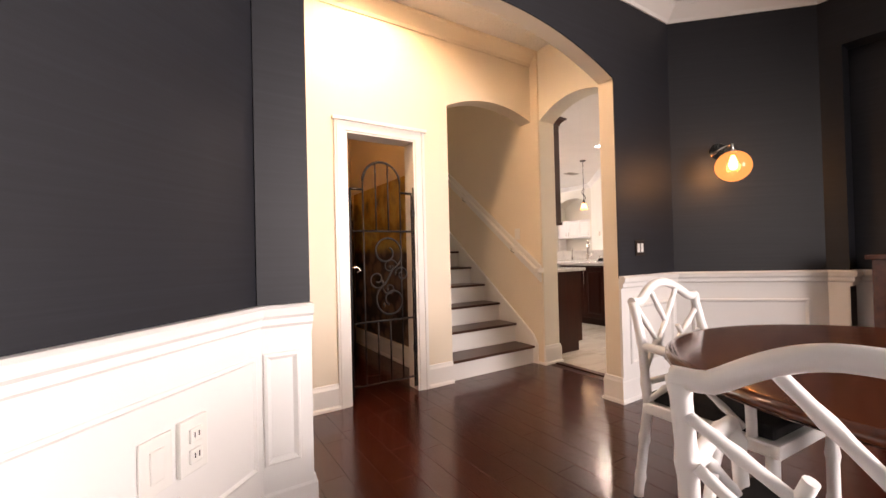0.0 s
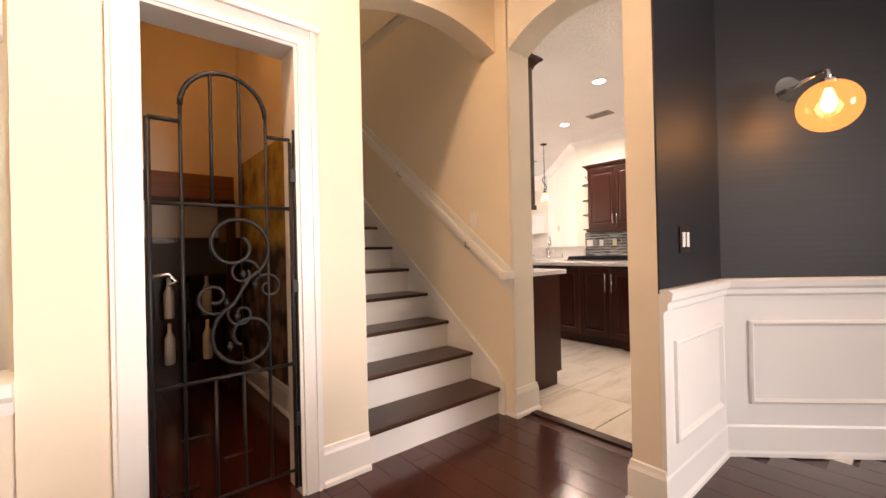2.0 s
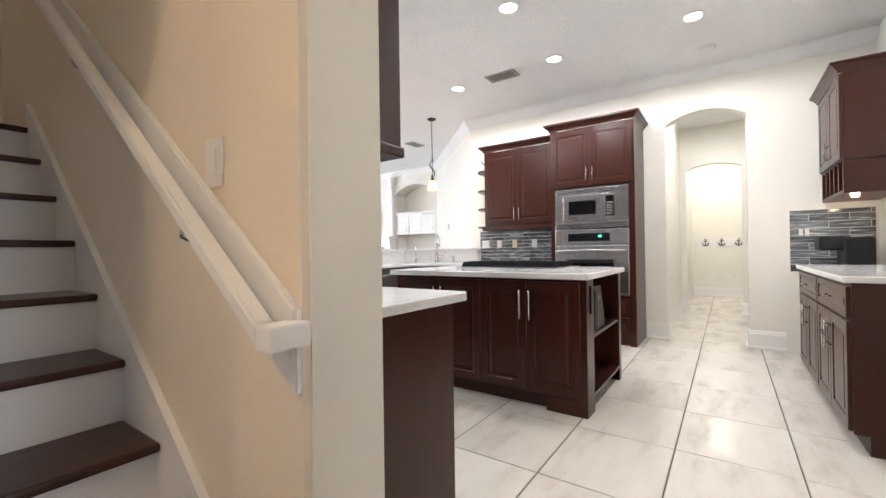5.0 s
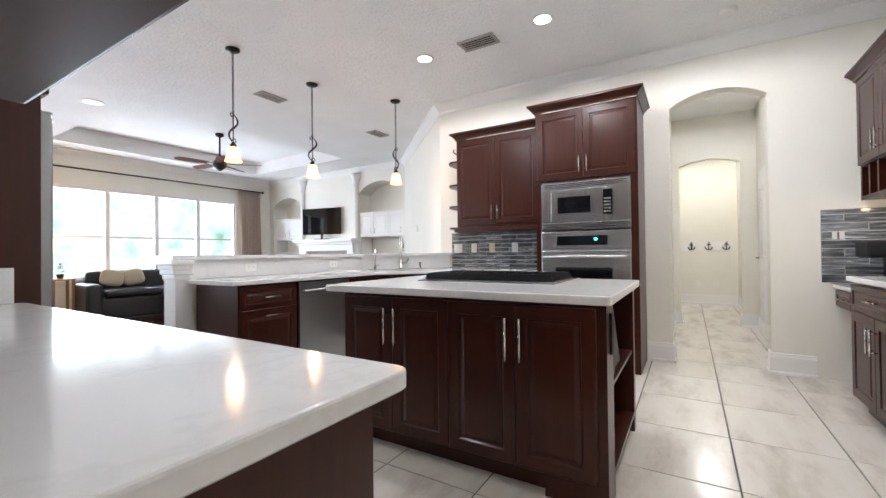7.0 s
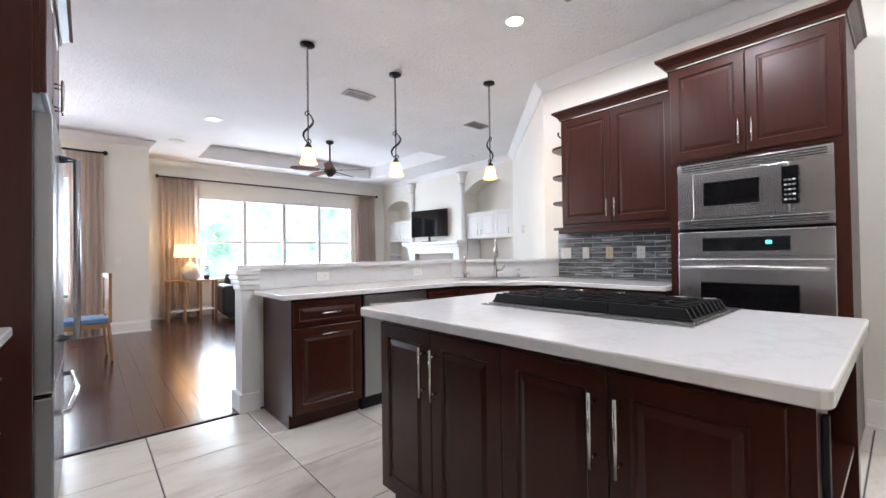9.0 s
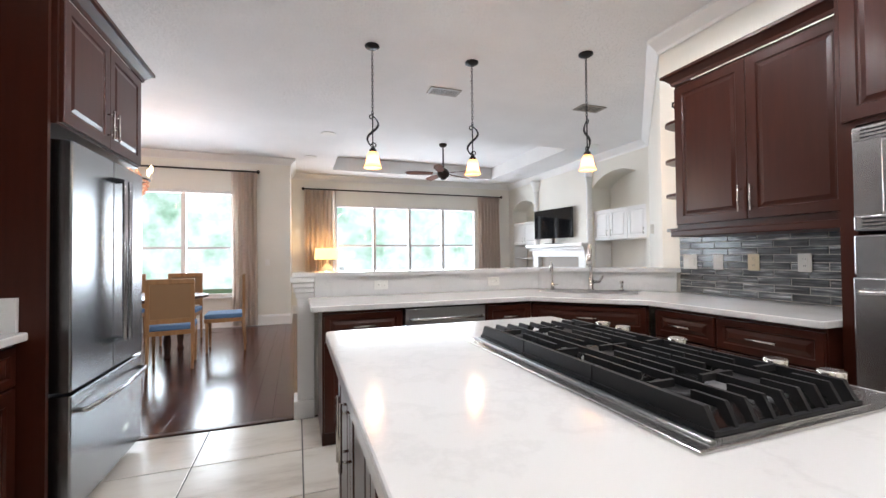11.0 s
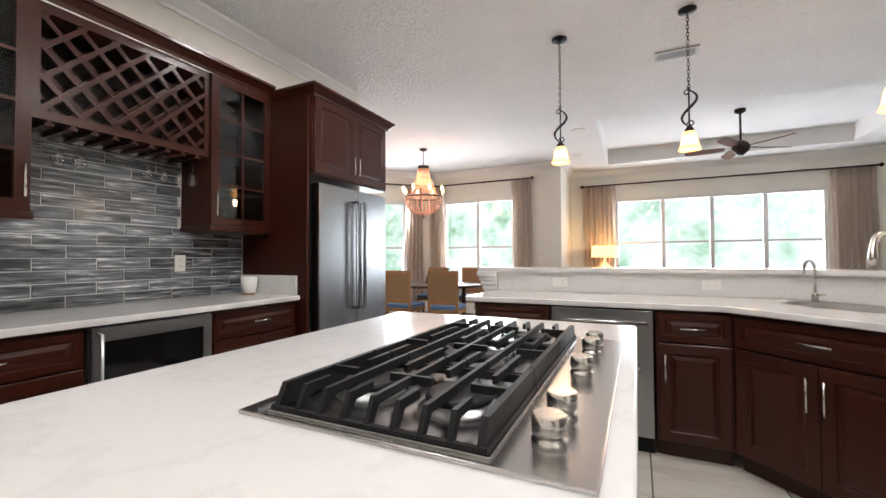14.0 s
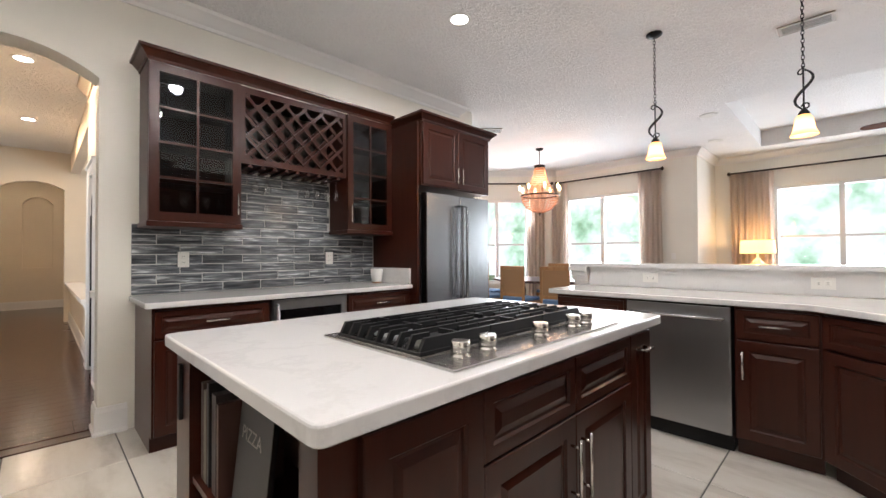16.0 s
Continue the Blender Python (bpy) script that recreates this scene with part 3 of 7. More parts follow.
o = 0.012 * 0.7071
panel_frame((0.45, 1.95), (0.305, 1.95), 0.27, 0.725)
panel_frame((0.265 + o, 1.937 - o), (-0.56 + o, 1.112 - o), 0.27, 0.725)
panel_frame((3.38, 1.95), (2.79, 1.95), 0.27, 0.70)
panel_frame((4.11 - o, 1.298 - o), (3.53 - o, 1.878 - o), 0.27, 0.70)

# door casing round the closet doorway
bm = boxes((0.985, 1.07, 3.08, 3.1, 0, 2.05), (1.66, 1.745, 3.08, 3.1, 0, 2.05), (0.985, 1.745, 3.08, 3.1, 2.05, 2.12), (0.97, 1.76, 3.06, 3.1, 2.12, 2.145),
           (1.07, 1.085, 3.09, 3.25, 0, 2.05), (1.645, 1.66, 3.09, 3.25, 0, 2.05), (1.085, 1.645, 3.09, 3.25, 2.035, 2.05), (1.0, 1.015, 3.072, 3.08, 0, 2.12), (1.715, 1.73, 3.072, 3.08, 0, 2.12))
structure("door_casing", bm, WHITE, "white moulded casing round the closet doorway", "casing")

# ---- stairs ----
stair = thing("staircase", pose(2.5, 3.1, 0), "white riser staircase with dark stained treads", "staircase")
RISE, RUN = 0.193, 0.256
for i in range(9):
    z, y = 0.176 + RISE * i, RUN * i
    part("riser", boxes((-0.51, 0.48, y + 0.025, y + 0.045, 0 if i == 0 else z - RISE, z - 0.025)), WHITE, stair)
    part("tread", rounded((-0.51, 0.48, y, y + RUN + 0.03, z - 0.025, z), r=0.008), TREAD, stair, "dark stained wooden tread")
part("landing", boxes((-0.51, 0.48, 0.256 * 8 + 0.28, 2.85, 1.69, 1.72)), TREAD, stair, "dark stained landing")
bm = bmesh.new()
vs = []
for x in (0.48, 0.5):
    vs.append([bm.verts.new((x, a, c)) for a, c in ((-0.03, 0.0), (-0.03, 0.19), (0.03, 0.29), (2.1, 0.29 + 2.07 * RISE / RUN), (2.1, 1.5), (0.2, 0))])
for k in range(6):
    bm.faces.new((vs[0][k], vs[0][(k + 1) % 6], vs[1][(k + 1) % 6], vs[1][k]))
bm.faces.new(vs[0]), bm.faces.new(vs[1])
part("skirt_board", bm, WHITE, stair, "white skirt board")

rail = thing("stair_handrail", pose(3.0, 3.02, 0.93), "white painted handrail on a backing board", "handrail")
s = RISE / RUN


def sloped(name, x0, x1, ya, yb, lo, hi, mat=WHITE):
    bm = bmesh.new()
    v = [[bm.verts.new((x, y, s * y + z)) for y, z in ((ya, lo), (yb, lo), (yb, hi), (ya, hi))] for x in (x0, x1)]
    for k in range(4):
        bm.faces.new((v[0][k], v[0][(k + 1) % 4], v[1][(k + 1) % 4], v[1][k]))
    bm.faces.new(v[0]), bm.faces.new(v[1])
    bmesh.ops.bevel(bm, geom=list(bm.edges), offset=0.006, segments=2, affect="EDGES")
    return part(name, bm, mat, rail)


sloped("backing_board", -0.02, 0.0, -0.02, 2.5, -0.11, 0.06)
sloped("rail", -0.085, -0.045, 0.0, 2.43, -0.022, 0.022)
part("rail_return", rounded((-0.085, 0.0, -0.045, 0.005, -0.026, 0.022), r=0.006), WHITE, rail)
for y in (0.35, 1.2, 2.05):
    bm = tube(bmesh.new(), [(-0.06, y, s * y - 0.03), (-0.06, y, s * y - 0.07), (-0.02, y, s * y - 0.09)], 0.007, 6)
    part("bracket", bm, NICKEL, rail, "small metal bracket")

# ---- windows and outside ----


def window(name, m, w, z0, z1, bays, label, mid):
    """Local x along the wall, y outwards, the inner wall face at y = 0."""
    t = tagged(new(name), label, "window", "", "structure")
    t.matrix_world = m
    bm = boxes((0, 0.04, 0.03, 0.1, z0, z1), (w - 0.04, w, 0.03, 0.1, z0, z1), (0.04, w - 0.04, 0.03, 0.1, z0, z0 + 0.05), (0.04, w - 0.04, 0.03, 0.1, z1 - 0.05, z1))
    part("window_frame", bm, WHITE, t)
    part("window_sill", rounded((-0.05, w + 0.05, -0.05, 0.03, z0 - 0.03, z0)), WHITE, t)
    b = (w - 0.08) / bays
    for i in range(1, bays):
        part("mullion", boxes((0.04 + b * i - 0.035, 0.04 + b * i + 0.035, 0.02, 0.11, z0 + 0.05, z1 - 0.05)), WHITE, t)
    for i in range(bays):
        part("meeting_rail", boxes((0.04 + b * i + 0.03, 0.04 + b * (i + 1) - 0.03, 0.045, 0.085, mid - 0.02, mid + 0.02)), WHITE, t)
        for lo, hi in ((z0 + 0.05, mid - 0.02), (mid + 0.02, z1 - 0.05)):
            p = part("pane", boxes((0.04 + b * i + 0.02, 0.04 + b * (i + 1) - 0.02, 0.062, 0.066, lo, hi)), CLEAR, t)
            p.visible_shadow = False
    return t


window("window_1", pose(5.79, 12.48, 0), 3.52, 0.7, 2.44, 4, "white framed four-bay window with horizontal meeting rails", 1.5)
window("window_2", pose(2.29, 11.1, 0), 1.62, 0.55, 2.44, 2, "white framed two-bay window", 1.42)
window("window_3", pose(*diag_pt(0.55), 0, 0, 0, 45), 1.4, 0.55, 2.44, 2, "white framed bay window", 1.42)
window("window_4", pose(-1.35, 6.9, 0), 1.5, 0.3, 2.5, 2, "white framed window behind cream curtains", 1.4)
structure("ground", boxes((-400, 400, -400, 400, -0.4, -0.3)), paint("lawn", (0.06, 0.11, 0.03), 0.9), "green lawn", "ground")
# Flat glowing sheets replace the sunlit garden; no trees are built.
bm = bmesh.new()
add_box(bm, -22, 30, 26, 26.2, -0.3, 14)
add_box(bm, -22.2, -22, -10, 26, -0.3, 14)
structure("backdrop", bm, GARDEN_GLOW, "self-lit backdrop with sunlit garden trees painted as emission", "backdrop")

# curtains on rods


def curtain(w, h, folds, mat, m, label, amp=0.045, seed=0):
    rnd = random.Random(seed)
    bm = bmesh.new()
    nx, nz = folds * 8, 8
    ph = [rnd.uniform(0.75, 1.25) for _ in range(folds + 1)]
    grid = []
    for j in range(nz + 1):
        z = h * j / nz
        row = []
        for i in range(nx + 1):
            u = i / nx
            a = amp * ph[int(u * folds)] * (0.75 + 0.25 * (1 - j / nz))
            row.append(bm.verts.new((w * u + 0.01 * math.sin(7 * u + j * 0.6), a * math.sin(2 * math.pi * folds * u), z)))
        grid.append(row)
    for j in range(nz):
        for i in range(nx):
            bm.faces.new((grid[j][i], grid[j][i + 1], grid[j + 1][i + 1], grid[j + 1][i])).smooth = True
    bmesh.ops.solidify(bm, geom=list(bm.faces), thickness=0.004)
    return single("curtain", bm, mat, label, "curtain", m, "window curtains")


def rod(p, q, label="dark curtain rod with round finials"):
    p, q = Vector(p), Vector(q)
    t = thing("curtain_rod", Matrix.Translation(p), label, "curtain rod", "curtain rods")
    d = q - p
    part("pole", tube(bmesh.new(), [(0, 0, 0), d], 0.016, 10), BRONZE, t)
    for e in (Vector((0, 0, 0)), d):
        part("finial", lathe(bmesh.new(), [(0.012, -0.035), (0.03, -0.015), (0.034, 0), (0.03, 0.015), (0.012, 0.035)], 12, e), BRONZE, t)
    k = Vector((-d.y, d.x, 0)).normalized() * 0.09
    for f in (0.02, 0.5, 0.98):
        part("rod_bracket", tube(bmesh.new(), [d * f, d * f + k], 0.01, 6), BRONZE, t)
    return t


TAUPE = "taupe pleated linen curtain hanging from a rod"
rod((5.1, 12.39, 2.76), (10.0, 12.39, 2.76))
curtain(0.68, 2.72, 7, CURTAIN, pose(5.12, 12.39, 0.02), TAUPE, seed=1)
curtain(0.62, 2.72, 7, CURTAIN, pose(9.33, 12.39, 0.02), TAUPE, seed=2)
rod((2.1, 11.01, 2.8), (4.3, 11.01, 2.8))
rod((0.75, 9.68, 2.8), (2.02, 10.95, 2.8))
curtain(0.42, 2.76, 5, CURTAIN, pose(3.87, 11.01, 0.02), TAUPE, seed=3)
curtain(0.4, 2.76, 5, CURTAIN, pose(1.98, 11.0, 0.02), TAUPE, seed=4)
curtain(0.4, 2.76, 5, CURTAIN, pose(1.62, 10.55, 0.02, 0, 0, 45), TAUPE, seed=5)
curtain(0.4, 2.76, 5, CURTAIN, pose(0.62, 9.55, 0.02, 0, 0, 45), TAUPE, seed=6)
rod((-2.0, 6.8, 2.62), (0.5, 6.8, 2.62), "turned dark wooden curtain rod")
curtain(0.6, 2.58, 6, SHEER, pose(-0.15, 6.8, 0.02), "cream pleated curtain beside the window", seed=7)

# ---- floors ----
structure("floor", boxes((-3.5, 13.5, -3.3, 12.7, -0.08, -0.012)), DARKGROUT, "subfloor under boards and tiles", "floor")
tile_floor = structure("tile_floor", boxes((3.4, 13.3, 2.1, 6.28, -0.012, -0.004)), DARKGROUT, "large cream marbled floor tiles with dark joints", "floor")
cache = {}


def plate(w, d, mat, h=0.012, r=0.0025):
    key = (round(w, 3), round(d, 3), mat.name)
    if key not in cache:
        bm = bmesh.new()
        a = [bm.verts.new((x, y, -h)) for x, y in ((0, 0), (w, 0), (w, d), (0, d))]
        c = [bm.verts.new((x, y, -r)) for x, y in ((0, 0), (w, 0), (w, d), (0, d))]
        e = [bm.verts.new((x, y, 0)) for x, y in ((r, r), (w - r, r), (w - r, d - r), (r, d - r))]
        for p, q in ((a, c), (c, e)):
            for k in range(4):
                bm.faces.new((p[k], p[(k + 1) % 4], q[(k + 1) % 4], q[k]))
        bm.faces.new(e)
        cache[key] = mesh_of("plate", bm, mat)
    return cache[key]


TX, TY, G = 0.62, 0.525, 0.0035
for i in range(-6, 11):
    for j in range(-3, 8):
        x0, y0 = 6.86 + TX * i, 2.57 + TY * j
        x1, y1 = x0 + TX, y0 + TY
        lo, hi = (1.1, 6.27) if x0 < 7.9 else (1.9, 3.0)
        x0, y0, x1, y1 = max(x0, 3.17), max(y0, lo), min(x1, 13.3), min(y1, hi)
        if x0 + y0 < 5.0 and y0 < 2.1:
            continue
        if x1 - x0 < 0.05 or y1 - y0 < 0.05:
            continue
        ob = new("tile", plate(x1 - x0 - 2 * G, y1 - y0 - 2 * G, FLOORTILE))
        ob.location = (x0 + G, y0 + G, 0)
        ob.parent = tile_floor
wood_floor = structure("wood_floor", boxes((-3.5, 3.16, -3.2, 12.6, -0.012, -0.006), (3.16, 4.4, -3.2, 1.9, -0.012, -0.006), (3.16, 10.8, 6.29, 12.6, -0.012, -0.006)), DARKW, "dark red-brown hand-scraped hardwood boards", "floor")
PW = 0.145
rest = bmesh.new()
rnd = random.Random(5)
for i in range(-24, 74):
    x0 = PW * i
    y = -3.2 + rnd.uniform(-0.9, 0)
    while y < 12.6:
        y1 = y + rnd.choice((0.75, 0.9, 1.05, 1.2, 1.35))
        a, c = (max(y, 6.3) if x0 > 3.0 else max(y, -3.2)), min(y1, 12.6)
        if 3.0 < x0 < 4.4 and y < 1.6:
            a, c = max(y, -3.2), min(y1, 5.3 - x0)
        if c - a > 0.08 and not (x0 < 0 and 3.0 < y < 6):
            near = (0.0 <= x0 < 3.05 and 0.3 < a < 3.1) or (3.0 < x0 < 7.2 and a < 10.2)
            if near:
                a = round(a, 1)
                c = round(c, 1)
            if c - a > 0.08:
                if near:
                    ob = new("plank", plate(PW - 0.0012, c - a - 0.0012, PLANK, 0.006, 0.001))
                    ob.location, ob.parent = (x0, a, 0), wood_floor
                else:
                    add_box(rest, x0 + 0.001, x0 + PW - 0.001, a + 0.001, c - 0.001, -0.006, -0.0005)
        y = y1
ob = part("planks_beyond", rest, PLANK_FAR, wood_floor)
tagged(ob, kind="stuff")
structure("threshold_1", rounded((3.13, 3.2, 2.2, 2.98, -0.005, 0.008), r=0.004), DARKW, "dark wooden threshold strip", "trim")
structure("threshold_2", rounded((3.9, 5.02, 6.26, 6.31, -0.005, 0.008), r=0.004), DARKW, "dark wooden threshold strip", "trim")

# ---- kitchen ----


def raised(bm, x0, z0, x1, z1, y=0.0, th=0.02, st=0.058):
    """A raised-panel front; it faces -y, its back at y."""
    if min(x1 - x0, z1 - z0) < 0.2:
        st = 0.035
    rings = []
    for i, d in ((0, 0), (0, th - 0.003), (0.003, th), (st, th), (st + 0.006, th - 0.008), (st + 0.014, th - 0.008), (st + 0.034, th - 0.001)):
        rings.append([bm.verts.new((x, y - d, z)) for x, z in ((x0 + i, z0 + i), (x1 - i, z0 + i), (x1 - i, z1 - i), (x0 + i, z1 - i))])
    for a, c in zip(rings, rings[1:]):
        for k in range(4):
            bm.faces.new((a[k], a[(k + 1) % 4], c[(k + 1) % 4], c[k]))
    bm.faces.new(rings[0]), bm.faces.new(rings[-1])
    return bm


def bar_handle(parent, x, z, length, upright, y=-0.02):
    bm = bmesh.new()
    h = length / 2
    if upright:
        tube(bm, [(x, y - 0.032, z - h), (x, y - 0.032, z + h)], 0.006, 8)
        for s in (-h * 0.72, h * 0.72):
            tube(bm, [(x, y, z + s), (x, y - 0.032, z + s)], 0.0045, 6)
    else:
        tube(bm, [(x - h, y - 0.032, z), (x + h, y - 0.032, z)], 0.006, 8)
        for s in (-h * 0.72, h * 0.72):
            tube(bm, [(x + s, y, z), (x + s, y - 0.032, z)], 0.0045, 6)
    return part("handle", bm, NICKEL, parent, "satin nickel bar handle")


def door(t, x0, z0, x1, z1, side="r", low=False, hl=0.16, mat=None):
    d = part("door", raised(bmesh.new(), x0 + 0.0015, z0 + 0.0015, x1 - 0.0015, z1 - 0.0015), mat or CHERRY, t)
    x = x1 - 0.035 if side == "r" else x0 + 0.035
    bar_handle(d, x, z0 + 0.05 + hl / 2 if low else z1 - 0.06 - hl / 2, hl, True)
    return d


def drawer(t, x0, z0, x1, z1, hl=0.14):
    d = part("drawer_front", raised(bmesh.new(), x0 + 0.0015, z0 + 0.0015, x1 - 0.0015, z1 - 0.0015), CHERRY_H, t)
    bar_handle(d, (x0 + x1) / 2, (z0 + z1) / 2, hl, False)
    return d


def base_cabinet(m, w, d, label, kind="doors", h=0.885, fronts=2, start=0.0):
    t = thing("base_cabinet", m, label, "cabinet", "base cabinets")
    part("body", boxes((start, w, 0, d, 0.1, h)), CHERRY, t)
    part("toe_kick", boxes((start, w, 0.06, d, 0, 0.1)), CHERRY_H, t)
    if kind == "drawer_doors":
        drawer(t, 0.01, h - 0.19, w - 0.01, h - 0.02)
        for i in range(fronts):
            door(t, 0.01 + (w - 0.02) / fronts * i, 0.11, 0.01 + (w - 0.02) / fronts * (i + 1), h - 0.2, "r" if i % 2 == 0 and fronts > 1 else "l")
    elif kind == "doors":
        for i in range(fronts):
            door(t, 0.01 + (w - 0.02) / fronts * i, 0.11, 0.01 + (w - 0.02) / fronts * (i + 1), h - 0.02, "r" if i % 2 == 0 else "l", hl=0.2)
    elif kind == "tilt":
        drawer(t, 0.01, h - 0.19, w - 0.01, h - 0.02)
        d2 = part("door", raised(bmesh.new(), 0.0115, 0.11, w - 0.0115, h - 0.2), CHERRY, t)
        bar_handle(d2, w / 2, h - 0.25, 0.14, False)
    return t


def cab_crown(t, w, d, z, left=True, right=True, out=0.06):
    prof = [(0, z), (0.008, z), (0.012, z + 0.02), (out * 0.75, z + 0.055), (out, z + 0.06), (out, z + 0.08), (0, z + 0.08)]
    path = ([(w, d)] if right else []) + [(w, -0.02), (0, -0.02)] + ([(0, d)] if left else [])
    bm = bmesh.new()
    moulding(bm, path[::-1], [(-o, zz) for o, zz in prof])
    part("crown", bm, CHERRY_H, t)


# island
isl_w = base_cabinet(pose(5.14, 4.57, 0, 0, 0, -90), 1.235, 0.55, "cherry island cabinets with four raised-panel doors", "none")
for i in range(4):
    door(isl_w, 0.01 + 0.365 * i, 0.11, 0.01 + 0.365 * (i + 1), 0.865, "r" if i % 2 == 0 else "l", hl=0.2)
isl_e = base_cabinet(pose(6.13, 3.12, 0, 0, 0, 90), 1.52, 0.43, "cherry island drawer cabinets below the cooktop", "none", start=0.215)
for x0, x1, k in ((0.02, 0.36, 1), (0.36, 0.82, 2), (0.82, 1.28, 2), (1.28, 1.5, 3)):
    if k == 1:
        part("end_panel", raised(bmesh.new(), x0, 0.11, x1, 0.865), CHERRY, isl_e)
    elif k == 2:
        part("drawer_front", raised(bmesh.new(), x0 + 0.002, 0.69, x1 - 0.002, 0.865), CHERRY_H, isl_e)
        door(isl_e, x0, 0.11, x1, 0.685, "r" if x0 < 0.5 else "l", hl=0.2)
    else:
        dd = part("door", raised(bmesh.new(), x0, 0.11, x1, 0.865), CHERRY, isl_e)
        bar_handle(dd, (x0 + x1) / 2, 0.80, 0.1, False)
shelf = thing("island_bookshelf", pose(5.14, 3.06, 0), "open cherry bookshelf at the island's end", "bookshelf")
part("side", boxes((0, 0.16, 0, 0.274, 0.0, 0.885)), CHERRY, shelf)
part("side", boxes((0.92, 0.99, 0, 0.274, 0.0, 0.885)), CHERRY, shelf)
part("latch", rounded((0.06, 0.085, -0.012, 0.0, 0.66, 0.84), r=0.003), BLACK, shelf, "dark metal latch bar")
part("board", boxes((0.16, 0.92, 0.0, 0.266, 0.1, 0.12)), CHERRY_H, shelf)
part("board", boxes((0.16, 0.92, 0.01, 0.266, 0.48, 0.5)), CHERRY_H, shelf)
part("back", boxes((0.16, 0.92, 0.266, 0.274, 0.0, 0.885)), DARKW, shelf)


def counter_top(name, outline, z, th, label, r=0.012, mat=None):
    pts = []
    k = len(outline)
    for i in range(k):
        p, a, c_ = Vector(outline[i]), Vector(outline[i - 1]), Vector(outline[(i + 1) % k])
        u, w_ = (a - p).normalized(), (c_ - p).normalized()
        for f in range(5):
            q = f / 4
            pts.append(((1 - q) ** 2) * (p + u * 0.03) + 2 * q * (1 - q) * p + q * q * (p + w_ * 0.03))
    bm = bmesh.new()
    m_ = len(pts)
    rings = []
    for inset, zz in ((0.004, z - th), (0, z - th + 0.004), (0, z - 0.006), (0.002, z - 0.002), (0.006, z)):
        row = []
        for i in range(m_):
            d = (pts[(i + 1) % m_] - pts[i - 1]).normalized()
            row.append(bm.verts.new((pts[i].x - d.y * inset, pts[i].y + d.x * inset, zz)))
        rings.append(row)
    for a, c_ in zip(rings, rings[1:]):
        for i in range(m_):
            bm.faces.new((a[i], a[(i + 1) % m_], c_[(i + 1) % m_], c_[i]))
    bm.faces.new(rings[0]), bm.faces.new(rings[-1])
    return single(name, bm, mat or QUARTZ, label, "countertop")


counter_top("island_countertop", [(5.08, 3.03), (6.18, 3.03), (6.18, 4.69), (5.08, 4.69)], 0.925, 0.04, "white quartz island countertop with rounded corners")

# cooktop
ck = thing("gas_cooktop", pose(5.84, 3.85, 0.925), "stainless gas cooktop with black cast-iron grates", "cooktop")
part("tray", rounded((-0.30, 0.30, -0.46, 0.46, 0, 0.008), r=0.003), metal("cooktop_steel", (0.55, 0.54, 0.53), 0.24), ck)
part("well", rounded((-0.245, 0.165, -0.445, 0.445, 0.008, 0.012), r=0.001), metal("bright_well_steel", (0.42, 0.42, 0.42), 0.2), ck)
for cx, cy, r in ((-0.135, -0.29, 0.055), (0.055, -0.29, 0.06), (-0.04, 0, 0.068), (-0.135, 0.28, 0.045), (0.055, 0.28, 0.052)):
    bn = part("burner", lathe(bmesh.new(), [(r * 1.25, 0.012), (r * 1.12, 0.016), (r * 1.02, 0.024), (r * 0.9, 0.027)], 24, (cx, cy, 0)), STEEL, ck)
    part("burner_cap", lathe(bmesh.new(), [(r * 1.0, 0.027), (r * 1.02, 0.034), (r * 0.92, 0.039)], 24, (cx, cy, 0)), BLACK, bn)


def grate_bar(bm, xx, ya, yb, slope_a=0.0, slope_b=0.0, half=0.0045, top=0.056, low=0.040):
    """A bar along y; a sloped end runs down to the tray as a foot."""
    prof = [(ya, 0.013), (ya + slope_a, top)] if slope_a else [(ya, low), (ya, top)]
    prof += [(yb - slope_b, top), (yb, 0.013)] if slope_b else [(yb, top), (yb, low)]
    if slope_b:
        prof += [(yb - 0.016, 0.013), (yb - slope_b - 0.014, low)]
    if slope_a:
        prof += [(ya + slope_a + 0.014, low), (ya + 0.016, 0.013)]
    a, c = ([bm.verts.new((xx + o, y, z)) for y, z in prof] for o in (-half, half))
    k = len(prof)
    for i in range(k):
        bm.faces.new((a[i], a[(i + 1) % k], c[(i + 1) % k], c[i]))
    bm.faces.new(a), bm.faces.new(c)


for k in range(3):
    y0, y1 = -0.44 + 0.295 * k, -0.44 + 0.295 * k + 0.290
    sa, sb_ = (0.022 if k == 0 else 0), (0.022 if k == 2 else 0)
    bm = boxes((-0.240, -0.228, y0, y1, 0.012, 0.020), (0.147, 0.159, y0, y1, 0.012, 0.020))
    for j in range(9):
        xx = -0.230 + 0.379 * j / 8
        if j in (0, 8):
            grate_bar(bm, xx, y0, y1, sa, sb_, 0.006, 0.054, 0.016)
        elif j % 2 == 0:
            grate_bar(bm, xx, y0, y1, sa, sb_)
        else:
            grate_bar(bm, xx, y0, y0 + 0.085, sa, 0)
            grate_bar(bm, xx, y1 - 0.085, y1, 0, sb_)
    for yy, inner in ((y0, k > 0), (y1 - 0.010, k < 2)):
        if inner:
            add_box(bm, -0.224, 0.143, yy, yy + 0.010, 0.024, 0.040)
        else:
            add_box(bm, -0.228, 0.147, yy, yy + 0.010, 0.012, 0.018)
    ym = (y0 + y1) / 2
    for xa, xb in ((-0.224, -0.16), (-0.085, 0.005), (0.08, 0.143)):
        add_box(bm, xa, xb, ym - 0.0045, ym + 0.0045, 0.042, 0.0565)
    part("grate", bm, BLACK, ck)
